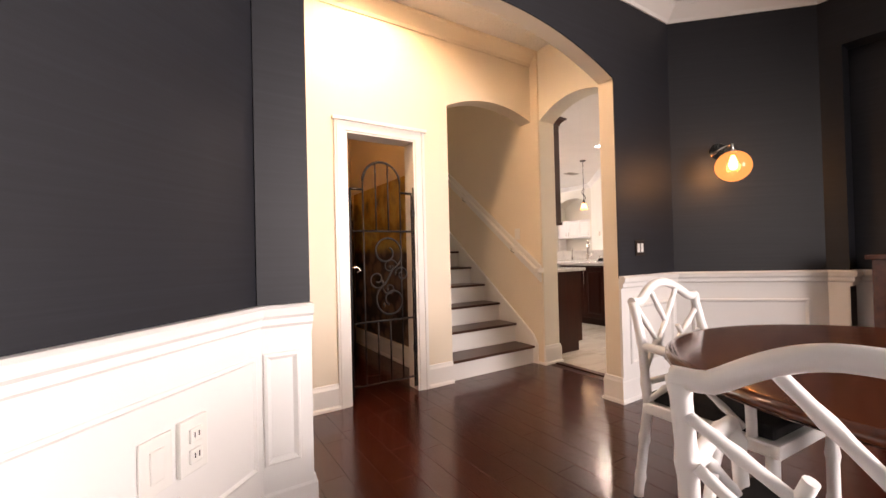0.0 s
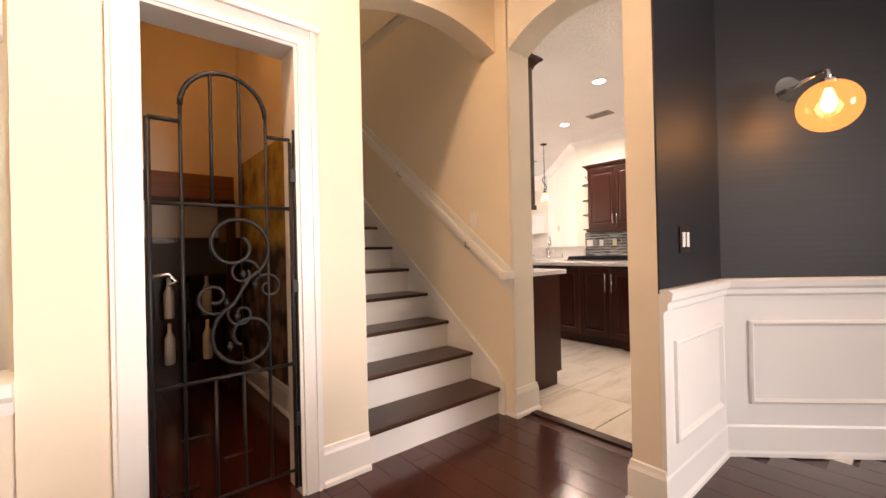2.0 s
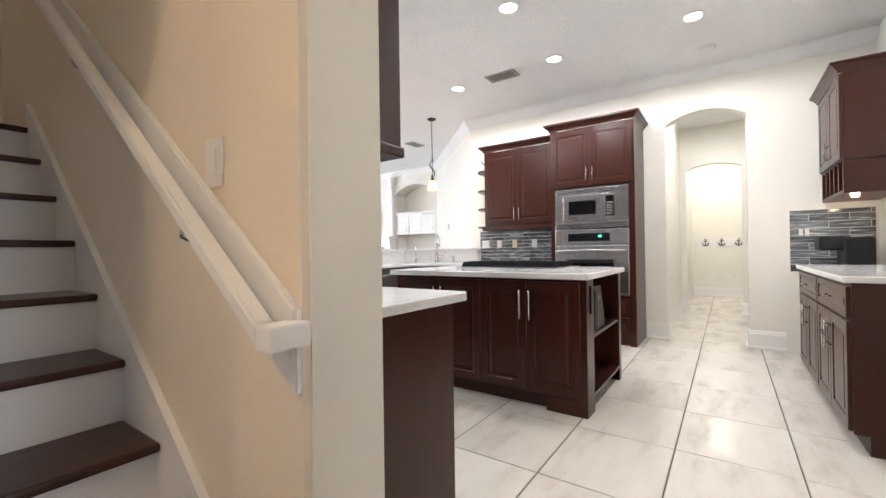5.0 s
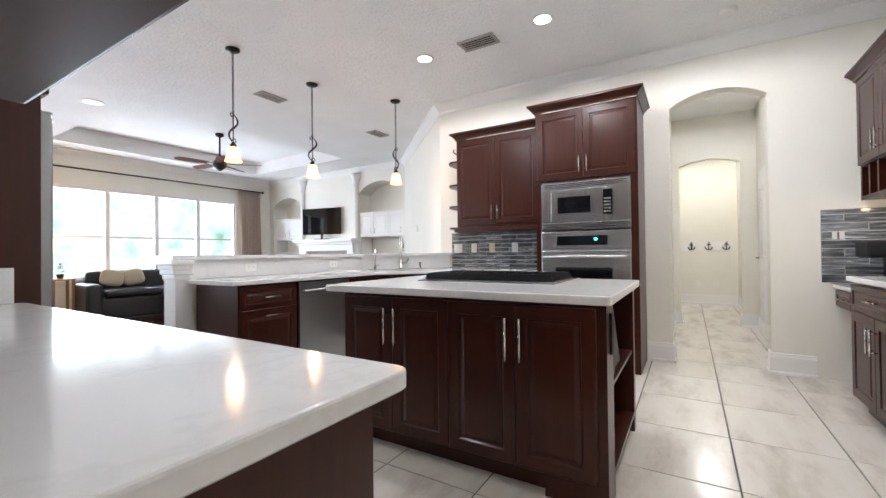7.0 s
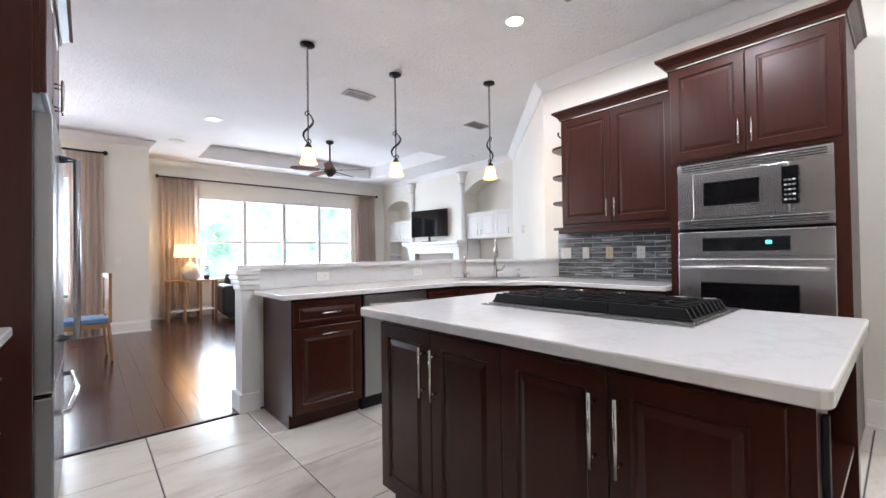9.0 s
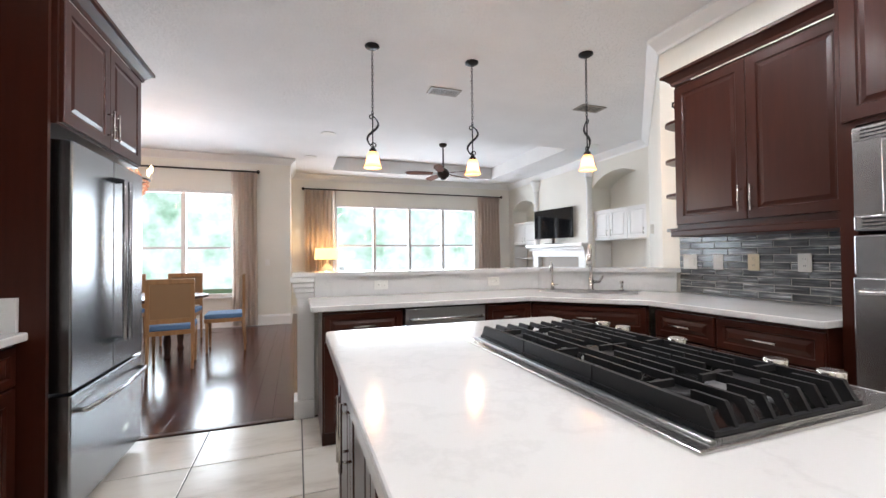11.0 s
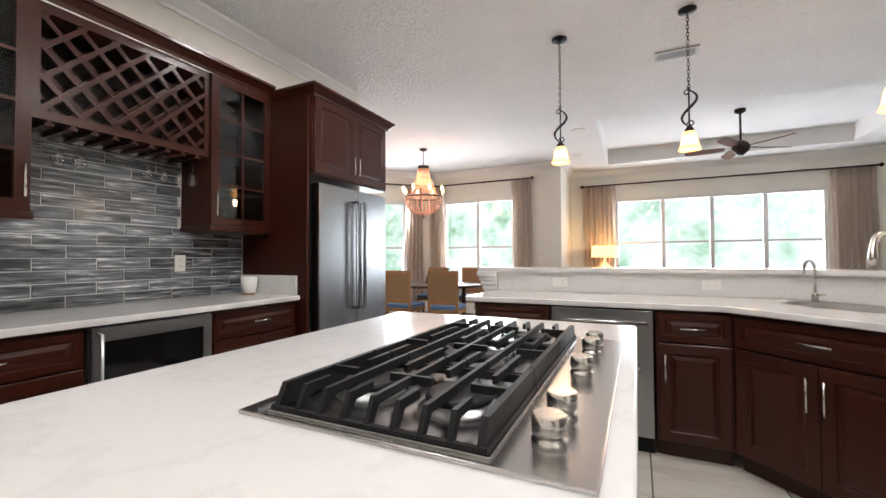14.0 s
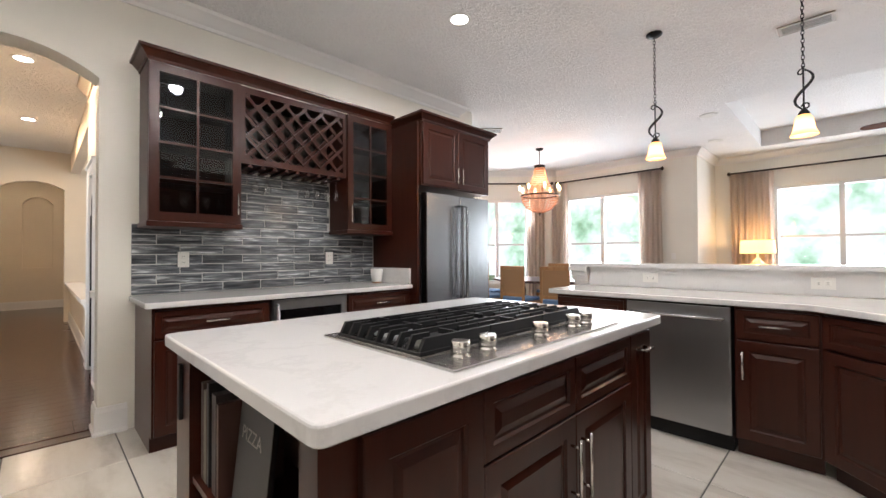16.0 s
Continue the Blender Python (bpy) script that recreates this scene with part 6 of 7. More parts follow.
for k in range(4):
    a = math.pi / 4 + k * math.pi / 2
    part("foot", tube(bmesh.new(), [(0.08 * math.cos(a), 0.08 * math.sin(a), 0.2), (0.25 * math.cos(a), 0.25 * math.sin(a), 0.12), (0.42 * math.cos(a), 0.42 * math.sin(a), 0.035)], [0.05, 0.04, 0.034], 10), DARKW, tb)
WCHAIR = material("white_lacquer", (0.84, 0.83, 0.82), 0.28)[0]


def bamboo(pts, r=0.016, knots=True):
    bm = bmesh.new()
    fine, rad_ = [], []
    pts = [Vector(p) for p in pts]
    for i in range(len(pts) - 1):
        nn = max(2, int((pts[i + 1] - pts[i]).length / 0.03))
        for k in range(nn):
            fine.append(pts[i].lerp(pts[i + 1], k / nn))
    fine.append(pts[-1])
    acc = 0
    for i, p in enumerate(fine):
        acc += (p - fine[i - 1]).length if i else 0
        rad_.append(r * (1.22 if knots and int(acc / 0.03) % 6 == 3 else 1.0))
    return tube(bm, fine, rad_, 10)


def bamboo_chair(m):
    """Faces local +y; the back is at y = -0.2."""
    t = thing("fretwork_chair", m, "white lacquered faux-bamboo fretwork armchair with a black seat cushion", "chair", "chairs round the dining table")
    part("cushion", rounded((-0.24, 0.24, -0.20, 0.26, 0.44, 0.49), r=0.02, seg=3), BLACKF, t, "black seat cushion")
    part("seat_frame", rounded((-0.26, 0.26, -0.22, 0.28, 0.39, 0.44), r=0.008), WCHAIR, t)
    for x in (-0.24, 0.24):
        part("leg", bamboo([(x, 0.25, 0), (x, 0.25, 0.40)], 0.021), WCHAIR, t)
        part("leg", bamboo([(x, -0.27, 0), (x, -0.21, 0.42)], 0.021), WCHAIR, t)
        part("back_post", bamboo([(x, -0.21, 0.42), (x, -0.23, 0.70), (x * 0.99, -0.27, 0.868)], 0.020), WCHAIR, t)
        part("arm", bamboo([(x, -0.23, 0.68), (x * 1.06, 0.0, 0.67), (x * 1.06, 0.16, 0.655), (x * 1.03, 0.19, 0.60), (x, 0.19, 0.44)], 0.018), WCHAIR, t)
        part("arm_lattice", bamboo([(x, -0.2, 0.45), (x * 1.04, 0.02, 0.66)], 0.012), WCHAIR, t)
        part("arm_lattice", bamboo([(x, 0.17, 0.46), (x * 1.02, -0.1, 0.66)], 0.012), WCHAIR, t)
    top = []
    for k in range(25):
        u = -1 + k / 12
        hump = max(0.0, 1 - (abs(u) / 0.78) ** 2) ** 1.3
        top.append((0.25 * u, -0.27 - 0.02 * hump, 0.862 + 0.085 * hump + 0.008 * abs(u)))
    part("crest_rail", bamboo(top, 0.021, False), WCHAIR, t)
    part("back_rail", bamboo([(-0.235, -0.215, 0.52), (0.235, -0.215, 0.52)], 0.014), WCHAIR, t)

    def bp(x, z):
        return (x, -0.215 - 0.065 * (z - 0.52) / 0.4, z)
    for a, c in (((-0.10, 0.915), (0.11, 0.67)), ((0.10, 0.915), (0.03, 0.77)), ((-0.23, 0.80), (0.02, 0.63)), ((0.22, 0.85), (0.06, 0.60)), ((-0.22, 0.70), (-0.10, 0.60)), ((-0.06, 0.74), (-0.14, 0.53)), ((0.06, 0.60), (0.0, 0.53)), ((0.11, 0.70), (0.22, 0.58))):
        part("fret", bamboo([bp(*a), bp(*c)], 0.012), WCHAIR, t)
    return t


ch = bamboo_chair(pose(1.98, 0.98, 0, 0, 0, 176))
copy_thing(ch, pose(1.12, 0.39, 0, 0, 0, -80))
sb = thing("sideboard", pose(4.02, 0.93, 0), "reddish wooden sideboard in the recess", "sideboard")
part("body", boxes((0, 0.32, -1.2, 0, 0.08, 1.0)), RED, sb)
part("top", rounded((-0.03, 0.33, -1.23, 0.03, 1.0, 1.035), r=0.006), RED, sb)
part("plinth", boxes((0.02, 0.32, -1.18, -0.02, 0, 0.08)), DARKW, sb)

lit_globe = thin_glass("lit_amber_globe", (1.0, 0.66, 0.42))
n, l = lit_globe.node_tree.nodes, lit_globe.node_tree.links
l.remove(n["Mix Shader"].inputs[0].links[0])
n["Mix Shader"].inputs[0].default_value = 0.05
eg, ag = n.new("ShaderNodeEmission"), n.new("ShaderNodeAddShader")
eg.inputs[0].default_value, eg.inputs[1].default_value = (1.0, 0.42, 0.14, 1), 0.5
l.new(n["Mix Shader"].outputs[0], ag.inputs[0]), l.new(eg.outputs[0], ag.inputs[1]), l.new(ag.outputs[0], n["Material Output"].inputs[0])
sc = thing("wall_sconce", pose(3.694, 1.714, 1.885, 0, 0, -45), "chrome wall sconce with a lit amber glass globe", "wall lamp")
part("back_plate", lathe(bmesh.new(), [(0.06, -0.02), (0.064, -0.008), (0.064, 0.0)], 28), CHROME, sc).matrix_basis = pose(0, 0, 0, 90)
part("arm", tube(bmesh.new(), [(0, 0, 0), (0, -0.22, 0), (0, -0.24, -0.01), (0, -0.24, -0.06)], 0.012, 10), CHROME, sc)
part("cap", lathe(bmesh.new(), [(0.035, -0.075), (0.035, -0.05), (0.02, -0.045)], 20, (0, -0.24, 0)), CHROME, sc)
bm = bmesh.new()
bmesh.ops.create_uvsphere(bm, u_segments=32, v_segments=20, radius=0.118, matrix=Matrix.Translation((0, -0.24, -0.17)) @ Matrix.Diagonal((1, 1, 0.97, 1)))
for f in bm.faces:
    f.smooth = True
g_ = part("globe", bm, lit_globe, sc, "amber glass globe")
g_.visible_shadow = False
part("bulb", lathe(bmesh.new(), [(0.012, -0.09), (0.022, -0.12), (0.03, -0.16), (0.022, -0.19), (0.006, -0.2)], 16, (0, -0.24, 0)), BULB, sc)
point_lamp("sconce_bulb", (3.694 - 0.17, 1.714 - 0.17, 1.72), 8, (1.0, 0.55, 0.2), 0.05)

# ---- mudroom ----
dm = tagged(new("door_1"), "white panelled door standing in the mudroom wall", "door", "", "structure")
dm.matrix_world = pose(9.95, 1.945, 0, 0, 0, 180)
part("leaf", boxes((0, 0.8, -0.035, 0, 0.01, 2.04)), WHITE, dm)
for x0, z0, z1 in ((0.1, 0.2, 0.85), (0.44, 0.2, 0.85), (0.1, 0.98, 1.9), (0.44, 0.98, 1.9)):
    part("door_panel", raised(bmesh.new(), x0, z0, x0 + 0.27, z1, -0.035, 0.008, 0.02), WHITE, dm)
part("door_casing", boxes((-0.09, -0.003, -0.02, 0.01, 0, 2.13), (0.803, 0.89, -0.02, 0.01, 0, 2.13), (-0.003, 0.803, -0.02, 0.01, 2.045, 2.13)), WHITE, dm)
part("door_handle", tube(bmesh.new(), [(0.07, -0.035, 1.0), (0.07, -0.08, 1.0), (0.17, -0.085, 1.0)], 0.009, 8), NICKEL, dm)
for z in (0.25, 1.0, 1.8):
    part("hinge", rounded((0.79, 0.805, -0.045, -0.03, z - 0.05, z + 0.05), r=0.002), NICKEL, dm)
hk = thing("anchor_hook_rail", pose(13.298, 2.9, 1.18, 0, 0, -90), "white rail with three dark anchor-shaped coat hooks", "coat rack")
part("board", rounded((0, 0.9, -0.02, 0, -0.09, 0.09), r=0.004), WHITE, hk)
for k in range(3):
    x = 0.18 + 0.3 * k
    bm = bmesh.new()
    tube(bm, [(x, -0.03, -0.06), (x, -0.03, 0.06)], 0.009, 6)
    tube(bm, [(x - 0.035, -0.03, 0.035), (x + 0.035, -0.03, 0.035)], 0.008, 6)
    tube(bm, [(x + 0.06 * math.cos(a), -0.035, -0.005 + 0.06 * math.sin(a)) for a in (math.pi * (1 + i / 10) for i in range(11))], 0.010, 6)
    tube(bm, [(x + 0.016 * math.cos(a), -0.03, 0.072 + 0.016 * math.sin(a)) for a in (2 * math.pi * i / 10 for i in range(10))], 0.005, 5, True)
    part("anchor_hook", bm, IRON, hk)

# ---- living room ----
fan = thing("ceiling_fan", pose(7.6, 10.2, 3.38), "dark ceiling fan with five brown wooden blades", "ceiling fan")
part("canopy", lathe(bmesh.new(), [(0.075, 0), (0.07, -0.04), (0.02, -0.07)], 20), BRONZE, fan)
part("down_rod", tube(bmesh.new(), [(0, 0, -0.05), (0, 0, -0.48)], 0.015, 8), BRONZE, fan)
part("motor", lathe(bmesh.new(), [(0.03, -0.46), (0.09, -0.5), (0.12, -0.56), (0.11, -0.61), (0.06, -0.66), (0.03, -0.69)], 24), BRONZE, fan)
BLADE = wood("fan_blade_wood", (0.09, 0.028, 0.014), (0.16, 0.055, 0.028), (2, 14, 14), 0.75, 0.0, 0.0)
BLADE.node_tree.nodes["Principled BSDF"].inputs["Specular IOR Level"].default_value = 0.1
for k in range(5):
    a = math.radians(25 + 72 * k)
    bm = bmesh.new()
    out = [(0.2, -0.05), (0.35, -0.07), (0.6, -0.075), (0.70, -0.055), (0.73, 0), (0.70, 0.055), (0.6, 0.075), (0.35, 0.07), (0.2, 0.05)]
    lo, hi = ([bm.verts.new((x, y, -0.57 + 0.22 * y + zz)) for x, y in out] for zz in (0, 0.008))
    for i in range(len(out)):
        bm.faces.new((lo[i], lo[(i + 1) % 9], hi[(i + 1) % 9], hi[i]))
    bm.faces.new(lo), bm.faces.new(hi)
    bl = part("blade", bm, BLADE, fan)
    bl.matrix_basis = pose(0, 0, 0, 0, 0, math.degrees(a))
    part("blade_arm", boxes((0.1, 0.26, -0.015, 0.015, -0.565, -0.558)), BRONZE, bl)

tv = thing("television", pose(10.12, 10.3, 1.56, 0, 0, -80), "black flat-screen television on the mantel", "television")
part("screen", rounded((-0.55, 0.55, -0.02, 0.02, 0.03, 0.66), r=0.006), BLACKG, tv)
part("stand", boxes((-0.02, 0.02, -0.01, 0.03, -0.08, 0.03), (-0.2, 0.2, -0.06, 0.08, -0.085, -0.07)), BLACK, tv)
mt = thing("fireplace_mantel", pose(10.28, 10.2, 0), "white moulded fireplace mantel over a tiled surround", "fireplace")
part("mantel_shelf", rounded((-0.3, 0, -1.0, 1.0, 1.40, 1.47), r=0.01), WHITE, mt)
part("frieze", boxes((-0.16, 0, -0.9, 0.9, 1.2, 1.40)), WHITE, mt)
part("cornice", rounded((-0.22, 0, -0.95, 0.95, 1.34, 1.40), r=0.015), WHITE, mt)
for y in (-0.9, 0.7):
    part("leg", boxes((-0.14, 0, y, y + 0.2, 0, 1.2)), WHITE, mt)
part("surround", boxes((-0.05, 0, -0.7, 0.7, 0, 1.2)), paint("slate_surround", (0.32, 0.28, 0.24), 0.5, 0.2, 12), mt, "beige stone tile surround")
part("firebox", boxes((-0.056, -0.05, -0.45, 0.45, 0, 0.75)), BLACK, mt)
for y in (9.3, 11.12):
    col = thing("half_column", pose(10.25, y, 0), "white slender column with a flared capital", "column", "columns")
    part("shaft", lathe(bmesh.new(), [(0.085, 0), (0.085, 0.15), (0.06, 0.18), (0.055, 2.6), (0.06, 2.72)], 20), WHITE, col)
    part("capital", lathe(bmesh.new(), [(0.06, 2.72), (0.08, 2.76), (0.09, 2.84), (0.13, 2.9), (0.13, 2.96)], 20), WHITE, col)
for y0, y1, n_ in ((7.99, 9.24, 3), (11.21, 12.29, 2)):
    bc = thing("built_in_cabinet", pose(10.32, y1, 1.50, 0, 0, -90), "white built-in cupboard in an arched niche", "cabinet", "built-in cupboards")
    w_ = y1 - y0
    part("body", boxes((0, w_, 0, 0.36, 0, 0.56)), WHITE, bc)
    for k in range(n_):
        d_ = part("door", raised(bmesh.new(), w_ * k / n_ + 0.004, 0.01, w_ * (k + 1) / n_ - 0.004, 0.55), WHITE, bc)
        bar_handle(d_, w_ * k / n_ + (w_ / n_) * (0.88 if k % 2 == 0 else 0.12), 0.13, 0.12, True)
    sh = thing("built_in_shelf", pose(10.32, y1, 0, 0, 0, -90), "white built-in shelves below the cupboard", "shelf", "built-in shelves")
    part("base", boxes((0, w_, 0, 0.36, 0, 0.75)), WHITE, sh)
    part("upright", boxes((0, 0.03, 0, 0.36, 0.75, 1.49)), WHITE, sh)
    part("upright", boxes((w_ - 0.03, w_, 0, 0.36, 0.75, 1.49)), WHITE, sh)
    if n_ == 2:
        part("shelf", boxes((0.03, w_ - 0.03, 0, 0.36, 1.15, 1.18)), WHITE, sh)
outlet(pose(9.2 - 0.004, 6.84 + 0.004, 1.55, 0, 0, -45), kind="switch", label="white switch on the diagonal wall")

sf = thing("leather_sofa", pose(7.06, 11.5, 0, 0, 0, -6), "black leather sofa with rolled arms", "sofa")
part("base", rounded((-1.0, 1.0, -0.45, 0.45, 0.06, 0.42), r=0.04, seg=3), LEATHER, sf)
part("backrest", rounded((-0.95, 0.95, 0.25, 0.5, 0.4, 0.86), r=0.09, seg=4), LEATHER, sf)
for x in (-1.08, 0.88):
    part("arm", rounded((x, x + 0.24, -0.47, 0.47, 0.1, 0.66), r=0.1, seg=4), LEATHER, sf)
for x in (-0.82, 0.02):
    part("seat_cushion", rounded((x, x + 0.82, -0.47, 0.27, 0.42, 0.55), r=0.05, seg=3), LEATHER, sf)
PILLOW = paint("patterned_pillow", (0.42, 0.35, 0.25), 0.9, 0.4, 40)
for x, a in ((-0.62, 12), (-0.3, -10)):
    bm = bmesh.new()
    bmesh.ops.create_uvsphere(bm, u_segments=20, v_segments=12, radius=0.24, matrix=Matrix.Diagonal((1, 0.32, 0.9, 1)))
    for v_ in bm.verts:
        v_.co.x, v_.co.z = math.copysign(abs(v_.co.x / 0.24) ** 0.55 * 0.22, v_.co.x), math.copysign(abs(v_.co.z / 0.24) ** 0.55 * 0.2, v_.co.z)
    for f in bm.faces:
        f.smooth = True
    single("throw_pillow", bm, PILLOW, "patterned beige pillow on the leather sofa", "pillow", pose(7.06 + x, 11.6, 0.74, -18, a, -6) @ Matrix.Diagonal((0.8, 0.8, 0.8, 1)), "pillows")
tbl = thing("coffee_table", pose(7.05, 10.55, 0), "dark wooden coffee table with turned legs", "table")
part("tabletop", rounded((-0.1, 1.0, -0.35, 0.35, 0.44, 0.49), r=0.01), DARKW, tbl)
for x in (-0.03, 0.93):
    for y in (-0.28, 0.28):
        part("leg", lathe(bmesh.new(), [(0.04, 0), (0.05, 0.05), (0.03, 0.1), (0.055, 0.2), (0.03, 0.3), (0.05, 0.38), (0.05, 0.44)], 14, (x, y, 0)), DARKW, tbl)
th = thing("folded_throw", pose(7.15, 10.5, 0.491), "white folded cloth on the coffee table", "cloth")
part("cloth", rounded((-0.1, 0.5, -0.36, 0.2, 0, 0.015), (-0.1, 0.5, -0.385, -0.362, -0.25, 0.01), r=0.005), WHITE, th)
et = thing("side_table", pose(5.6, 12.02, 0), "half-round light wooden side table with a lower shelf", "table")
part("tabletop", rounded((-0.42, 0.42, -0.17, 0.17, 0.72, 0.75), r=0.01), OAK, et)
part("lower_shelf", rounded((-0.38, 0.38, -0.15, 0.15, 0.16, 0.18), r=0.005), WHITE, et)
for x in (-0.39, -0.13, 0.13, 0.39):
    for y in (-0.14, 0.14):
        part("leg", boxes((x - 0.018, x + 0.018, y - 0.018, y + 0.018, 0, 0.72)), OAK, et)
lm = thing("table_lamp", pose(5.58, 12.02, 0.75), "cream ceramic table lamp with a lit drum shade", "lamp")
part("base", lathe(bmesh.new(), [(0.08, 0), (0.14, 0.06), (0.16, 0.14), (0.12, 0.25), (0.05, 0.33), (0.02, 0.36), (0.012, 0.46)], 24), CERAMIC, lm)
bm = bmesh.new()
n_ = 32
rings = [[bm.verts.new((r * math.cos(2 * math.pi * i / n_), r * math.sin(2 * math.pi * i / n_), zz)) for i in range(n_)] for r, zz in ((0.27, 0.44), (0.25, 0.68))]
for i in range(n_):
    bm.faces.new((rings[0][i], rings[0][(i + 1) % n_], rings[1][(i + 1) % n_], rings[1][i])).smooth = True
bmesh.ops.solidify(bm, geom=list(bm.faces), thickness=0.003)
part("shade", bm, LAMPSHADE, lm, "lit fabric drum shade")
point_lamp("lamp_bulb", (5.58, 12.02, 1.48), 14, (1.0, 0.62, 0.25), 0.05)
pl = thing("potted_plant", pose(5.86, 12.04, 0.75), "small leafy green plant in a pot", "plant")
part("pot", lathe(bmesh.new(), [(0.04, 0), (0.055, 0.08), (0.05, 0.08), (0.045, 0.06)], 16), DARKW, pl)
LEAF = paint("leaf_green", (0.04, 0.10, 0.03), 0.5, 0.1)
rnd = random.Random(3)
bm = bmesh.new()
for k in range(60):
    a, e, r_ = rnd.uniform(0, 6.28), rnd.uniform(0.1, 1.4), rnd.uniform(0.06, 0.17)
    p = Vector((r_ * math.cos(a) * math.cos(e), r_ * math.sin(a) * math.cos(e), 0.1 + r_ * math.sin(e)))
    u = Vector((math.cos(a), math.sin(a), rnd.uniform(-0.5, 0.6))).normalized() * 0.035
    w_ = Vector((-math.sin(a), math.cos(a), rnd.uniform(-0.3, 0.3))).normalized() * 0.014
    bm.faces.new([bm.verts.new(q) for q in (p - u, p + w_, p + u, p - w_)])
tagged(part("leaves", bm, LEAF, pl), kind="stuff")

# ---- breakfast nook ----
nt = thing("dining_table", pose(2.85, 9.15, 0), "dark oval dining table on turned pedestals", "table")
bm = lathe(bmesh.new(), [(0.62, 0.71), (0.66, 0.72), (0.66, 0.75), (0.64, 0.755)], 48)
for v_ in bm.verts:
    v_.co.x *= 1.5
part("tabletop", bm, DARKW, nt)
for x in (-0.6, 0.6):
    for y in (-0.3, 0.3):
        part("leg", lathe(bmesh.new(), [(0.05, 0), (0.03, 0.05), (0.045, 0.2), (0.03, 0.3), (0.05, 0.5), (0.03, 0.6), (0.045, 0.71)], 12, (x, y, 0)), DARKW, nt)
CANE = paint("woven_cane", (0.30, 0.17, 0.08), 0.7, 0.5, 120)


def oak_chair(m):
    t = thing("cane_chair", m, "light oak dining chair with a cane back and blue seat", "chair", "chairs round the nook table")
    part("seat_cushion", rounded((-0.23, 0.23, -0.22, 0.24, 0.44, 0.50), r=0.02, seg=3), BLUE, t, "blue upholstered seat")
    part("seat_frame", boxes((-0.23, 0.23, -0.22, 0.24, 0.39, 0.44)), OAK, t)
    for x in (-0.21, 0.21):
        part("leg", tube(bmesh.new(), [(x, 0.21, 0), (x, 0.21, 0.4)], [0.014, 0.02], 8), OAK, t)
        part("leg", tube(bmesh.new(), [(x, -0.24, 0), (x, -0.21, 0.4)], [0.014, 0.02], 8), OAK, t)
        part("back_post", boxes((x - 0.02, x + 0.02, -0.235, -0.205, 0.44, 1.0)), OAK, t)
    part("top_rail", rounded((-0.23, 0.23, -0.238, -0.202, 0.95, 1.01), r=0.008), OAK, t)
    part("lower_rail", boxes((-0.19, 0.19, -0.233, -0.207, 0.52, 0.57)), OAK, t)
    part("cane_panel", boxes((-0.19, 0.19, -0.224, -0.216, 0.57, 0.95)), CANE, t, "woven cane back panel")
    return t


oc = oak_chair(pose(3.62, 8.40, 0, 0, 0, 8))
for x, y, a in ((2.9, 8.38, 0), (2.2, 8.42, -8), (3.35, 9.95, 180), (2.6, 9.95, 178), (4.05, 9.2, 95), (1.65, 9.15, -90)):
    copy_thing(oc, pose(x, y, 0, 0, 0, a))
single("table_candle", lathe(bmesh.new(), [(0.05, 0), (0.06, 0.02), (0.05, 0.1), (0.055, 0.13)], 14), BLACK, "small dark pot on the nook table", "pot", pose(2.95, 9.1, 0.755))

cd = thing("bead_chandelier", pose(2.84, 9.11, H), "beaded empire chandelier with lit candle bulbs", "chandelier")
part("canopy", lathe(bmesh.new(), [(0.07, 0), (0.06, -0.025), (0.015, -0.04)], 20), BRONZE, cd)
part("rod", tube(bmesh.new(), [(0, 0, -0.03), (0, 0, -0.36)], 0.008, 6), BRONZE, cd)
part("crown_ring", lathe(bmesh.new(), [(0.085, -0.36), (0.095, -0.34), (0.1, -0.31), (0.09, -0.3)], 24), BRONZE, cd)
BEAD = material("wooden_bead", (0.66, 0.36, 0.22), 0.5)[0]
bm = bmesh.new()
for k in range(30):
    a = 2 * math.pi * k / 30
    for i in range(14):
        u = i / 13
        r_ = 0.09 + (0.26 - 0.09) * u ** 1.6
        bmesh.ops.create_icosphere(bm, subdivisions=1, radius=0.012, matrix=Matrix.Translation((r_ * math.cos(a), r_ * math.sin(a), -0.36 - 0.46 * u)))
tagged(part("upper_beads", bm, BEAD, cd), kind="stuff")
bm = bmesh.new()
for k in range(26):
    a = 2 * math.pi * k / 26
    for i in range(9):
        q = math.pi / 2 * i / 9
        bmesh.ops.create_icosphere(bm, subdivisions=1, radius=0.017, matrix=Matrix.Translation((0.32 * math.cos(q) * math.cos(a), 0.32 * math.cos(q) * math.sin(a), -0.87 - 0.28 * math.sin(q))))
tagged(part("lower_beads", bm, BEAD, cd), kind="stuff")
part("hoop", tube(bmesh.new(), [(0.33 * math.cos(2 * math.pi * k / 32), 0.33 * math.sin(2 * math.pi * k / 32), -0.85) for k in range(32)], 0.014, 6, True), BRONZE, cd)
for k in range(8):
    a = 2 * math.pi * k / 8
    x, y = 0.36 * math.cos(a), 0.36 * math.sin(a)
    part("candle", lathe(bmesh.new(), [(0.012, -0.84), (0.012, -0.76)], 10, (x, y, 0)), PLASTIC, cd)
    part("bulb", lathe(bmesh.new(), [(0.01, -0.76), (0.022, -0.725), (0.018, -0.69), (0.004, -0.66)], 10, (x, y, 0)), BULB, cd)
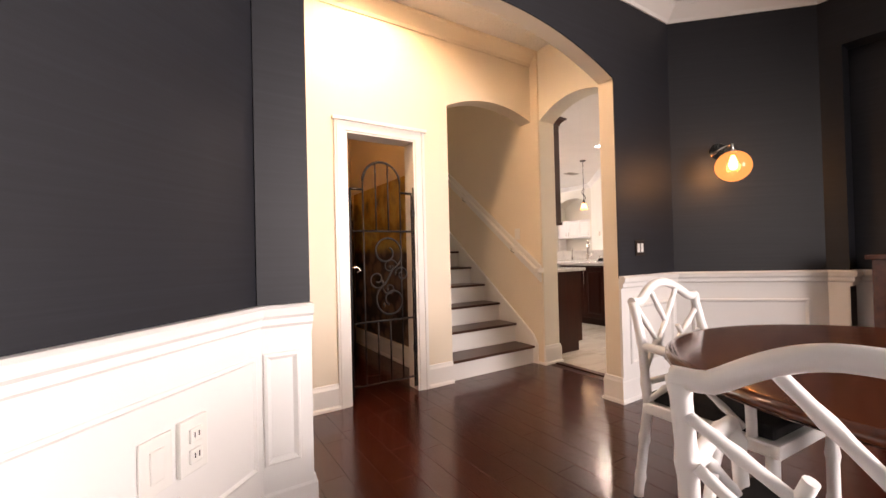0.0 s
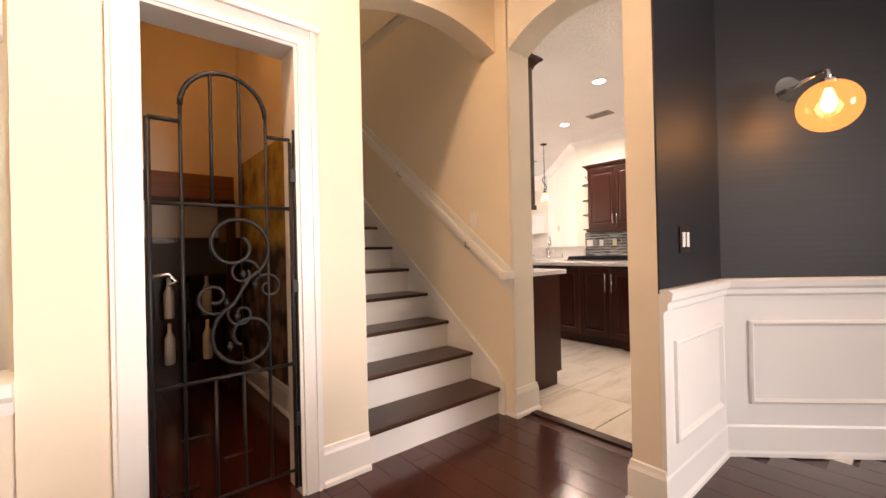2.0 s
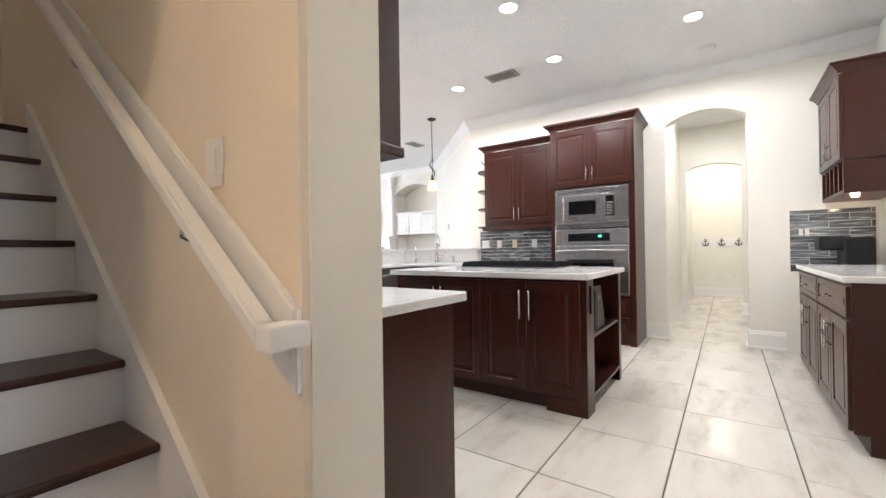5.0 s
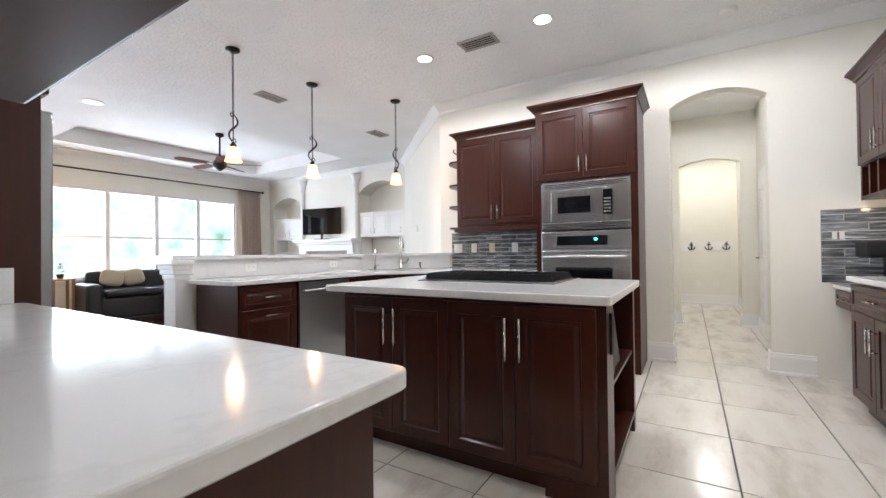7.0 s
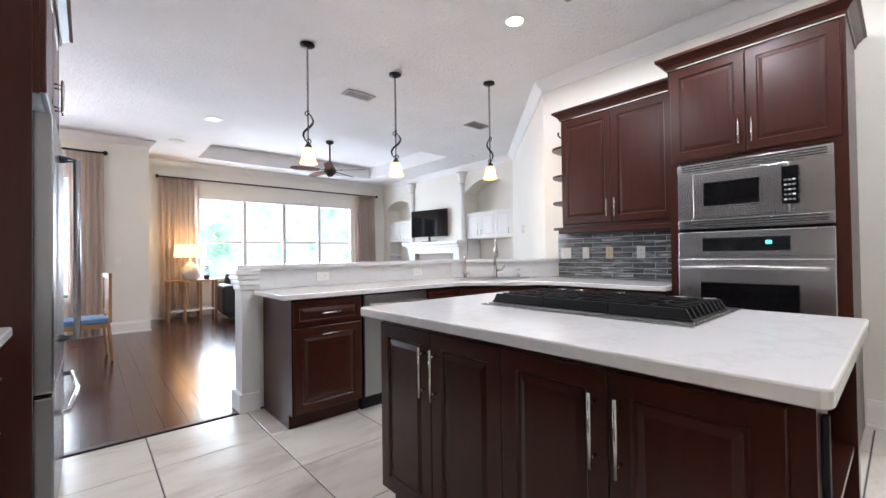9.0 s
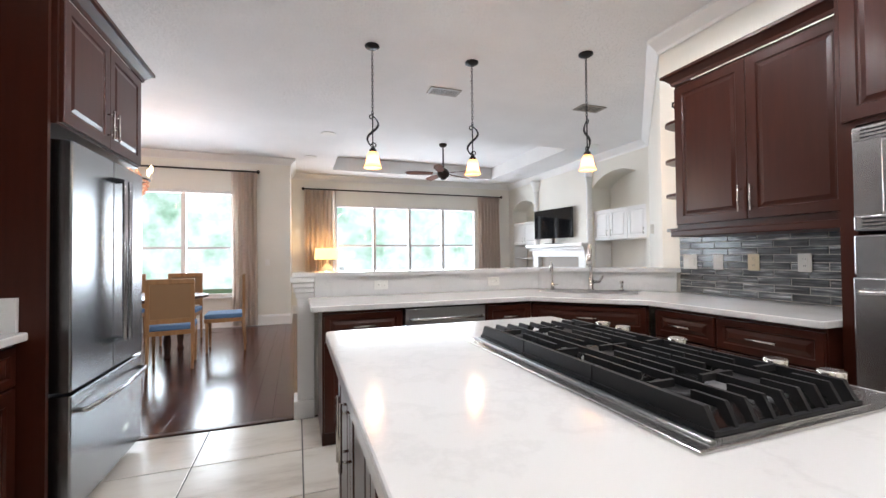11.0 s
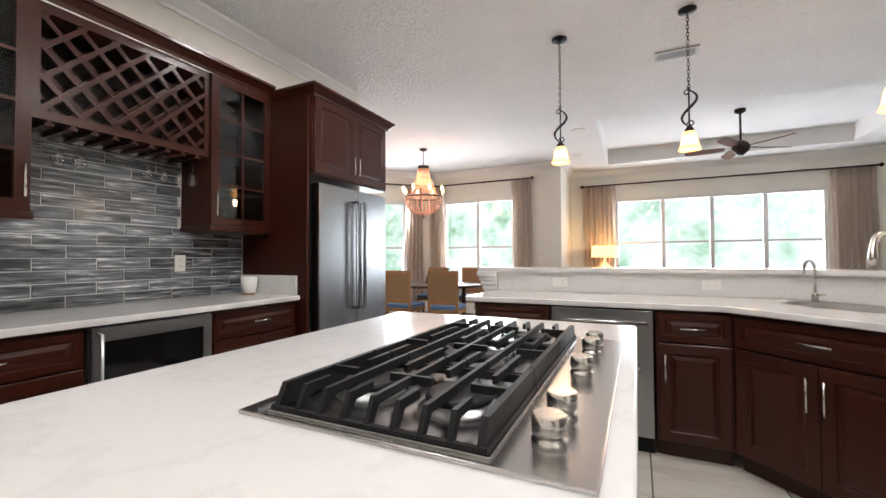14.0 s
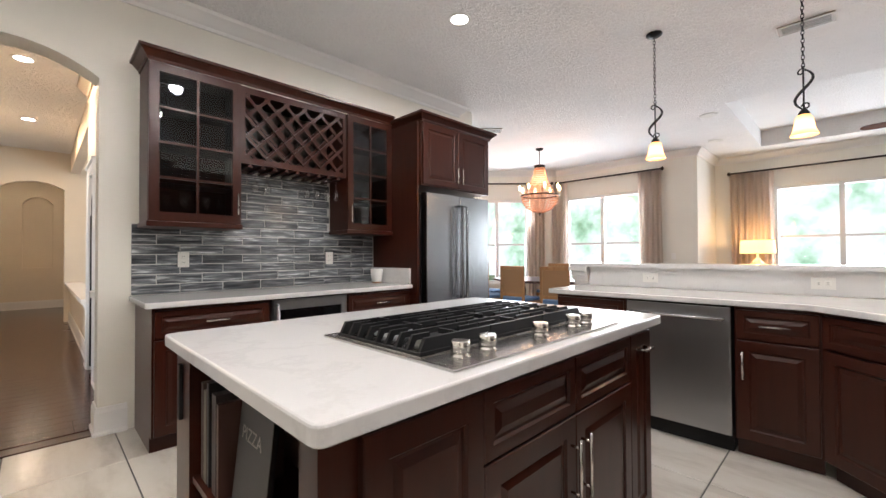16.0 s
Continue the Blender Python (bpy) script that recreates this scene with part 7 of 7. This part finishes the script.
part("finial", lathe(bmesh.new(), [(0.03, -1.15), (0.015, -1.19), (0.004, -1.22)], 12), BRONZE, cd)
point_lamp("chandelier_bulbs", (2.84, 9.11, H - 0.62), 24, (1.0, 0.55, 0.30), 0.15)

# ---- sitting room over the half wall ----
st = thing("lattice_chair", pose(0.05, 3.85, 0, 0, 0, 205), "pale green-white armchair with a crossed-ring lattice back", "chair")
PALE = material("pale_sage_lacquer", (0.66, 0.68, 0.56), 0.4)[0]
part("seat", rounded((-0.4, 0.4, -0.3, 0.4, 0.3, 0.46), r=0.04, seg=3), paint("grey_cushion", (0.35, 0.36, 0.33), 0.9, 0.3, 300), st)
part("top_rail", rounded((-0.44, 0.44, 0.36, 0.42, 0.90, 0.98), r=0.012), PALE, st)
part("low_rail", rounded((-0.42, 0.42, 0.36, 0.41, 0.50, 0.55), r=0.008), PALE, st)
part("back_panel", boxes((-0.40, 0.40, 0.375, 0.385, 0.55, 0.90)), paint("grey_back_panel", (0.34, 0.35, 0.31), 0.9, 0.3, 300), st)
for x in (-0.42, 0.42):
    part("post", rounded((x - 0.025, x + 0.025, 0.36, 0.42, 0, 0.92), r=0.008), PALE, st)
    part("leg", boxes((x - 0.025, x + 0.025, -0.3, -0.25, 0, 0.62)), PALE, st)
    part("arm", rounded((x - 0.03, x + 0.03, -0.32, 0.4, 0.62, 0.66), r=0.008), PALE, st)
for sg in (-1, 1):
    for up in (-1, 1):
        pts = [(sg * (0.05 + 0.34 * u), 0.395, 0.725 + up * (0.03 + 0.14 * math.sin(u * math.pi / 2))) for u in (i / 8 for i in range(9))]
        part("lattice", tube(bmesh.new(), pts, 0.014, 6), PALE, st)
part("ring", tube(bmesh.new(), [(0.06 * math.cos(2 * math.pi * i / 20), 0.395, 0.725 + 0.05 * math.sin(2 * math.pi * i / 20)) for i in range(20)], 0.012, 6, True), PALE, st)
single("wall_television", rounded((0.66, 0.70, 4.0, 5.3, 1.2, 1.98), r=0.006), BLACKG, "thin black television mounted on the wall", "television")
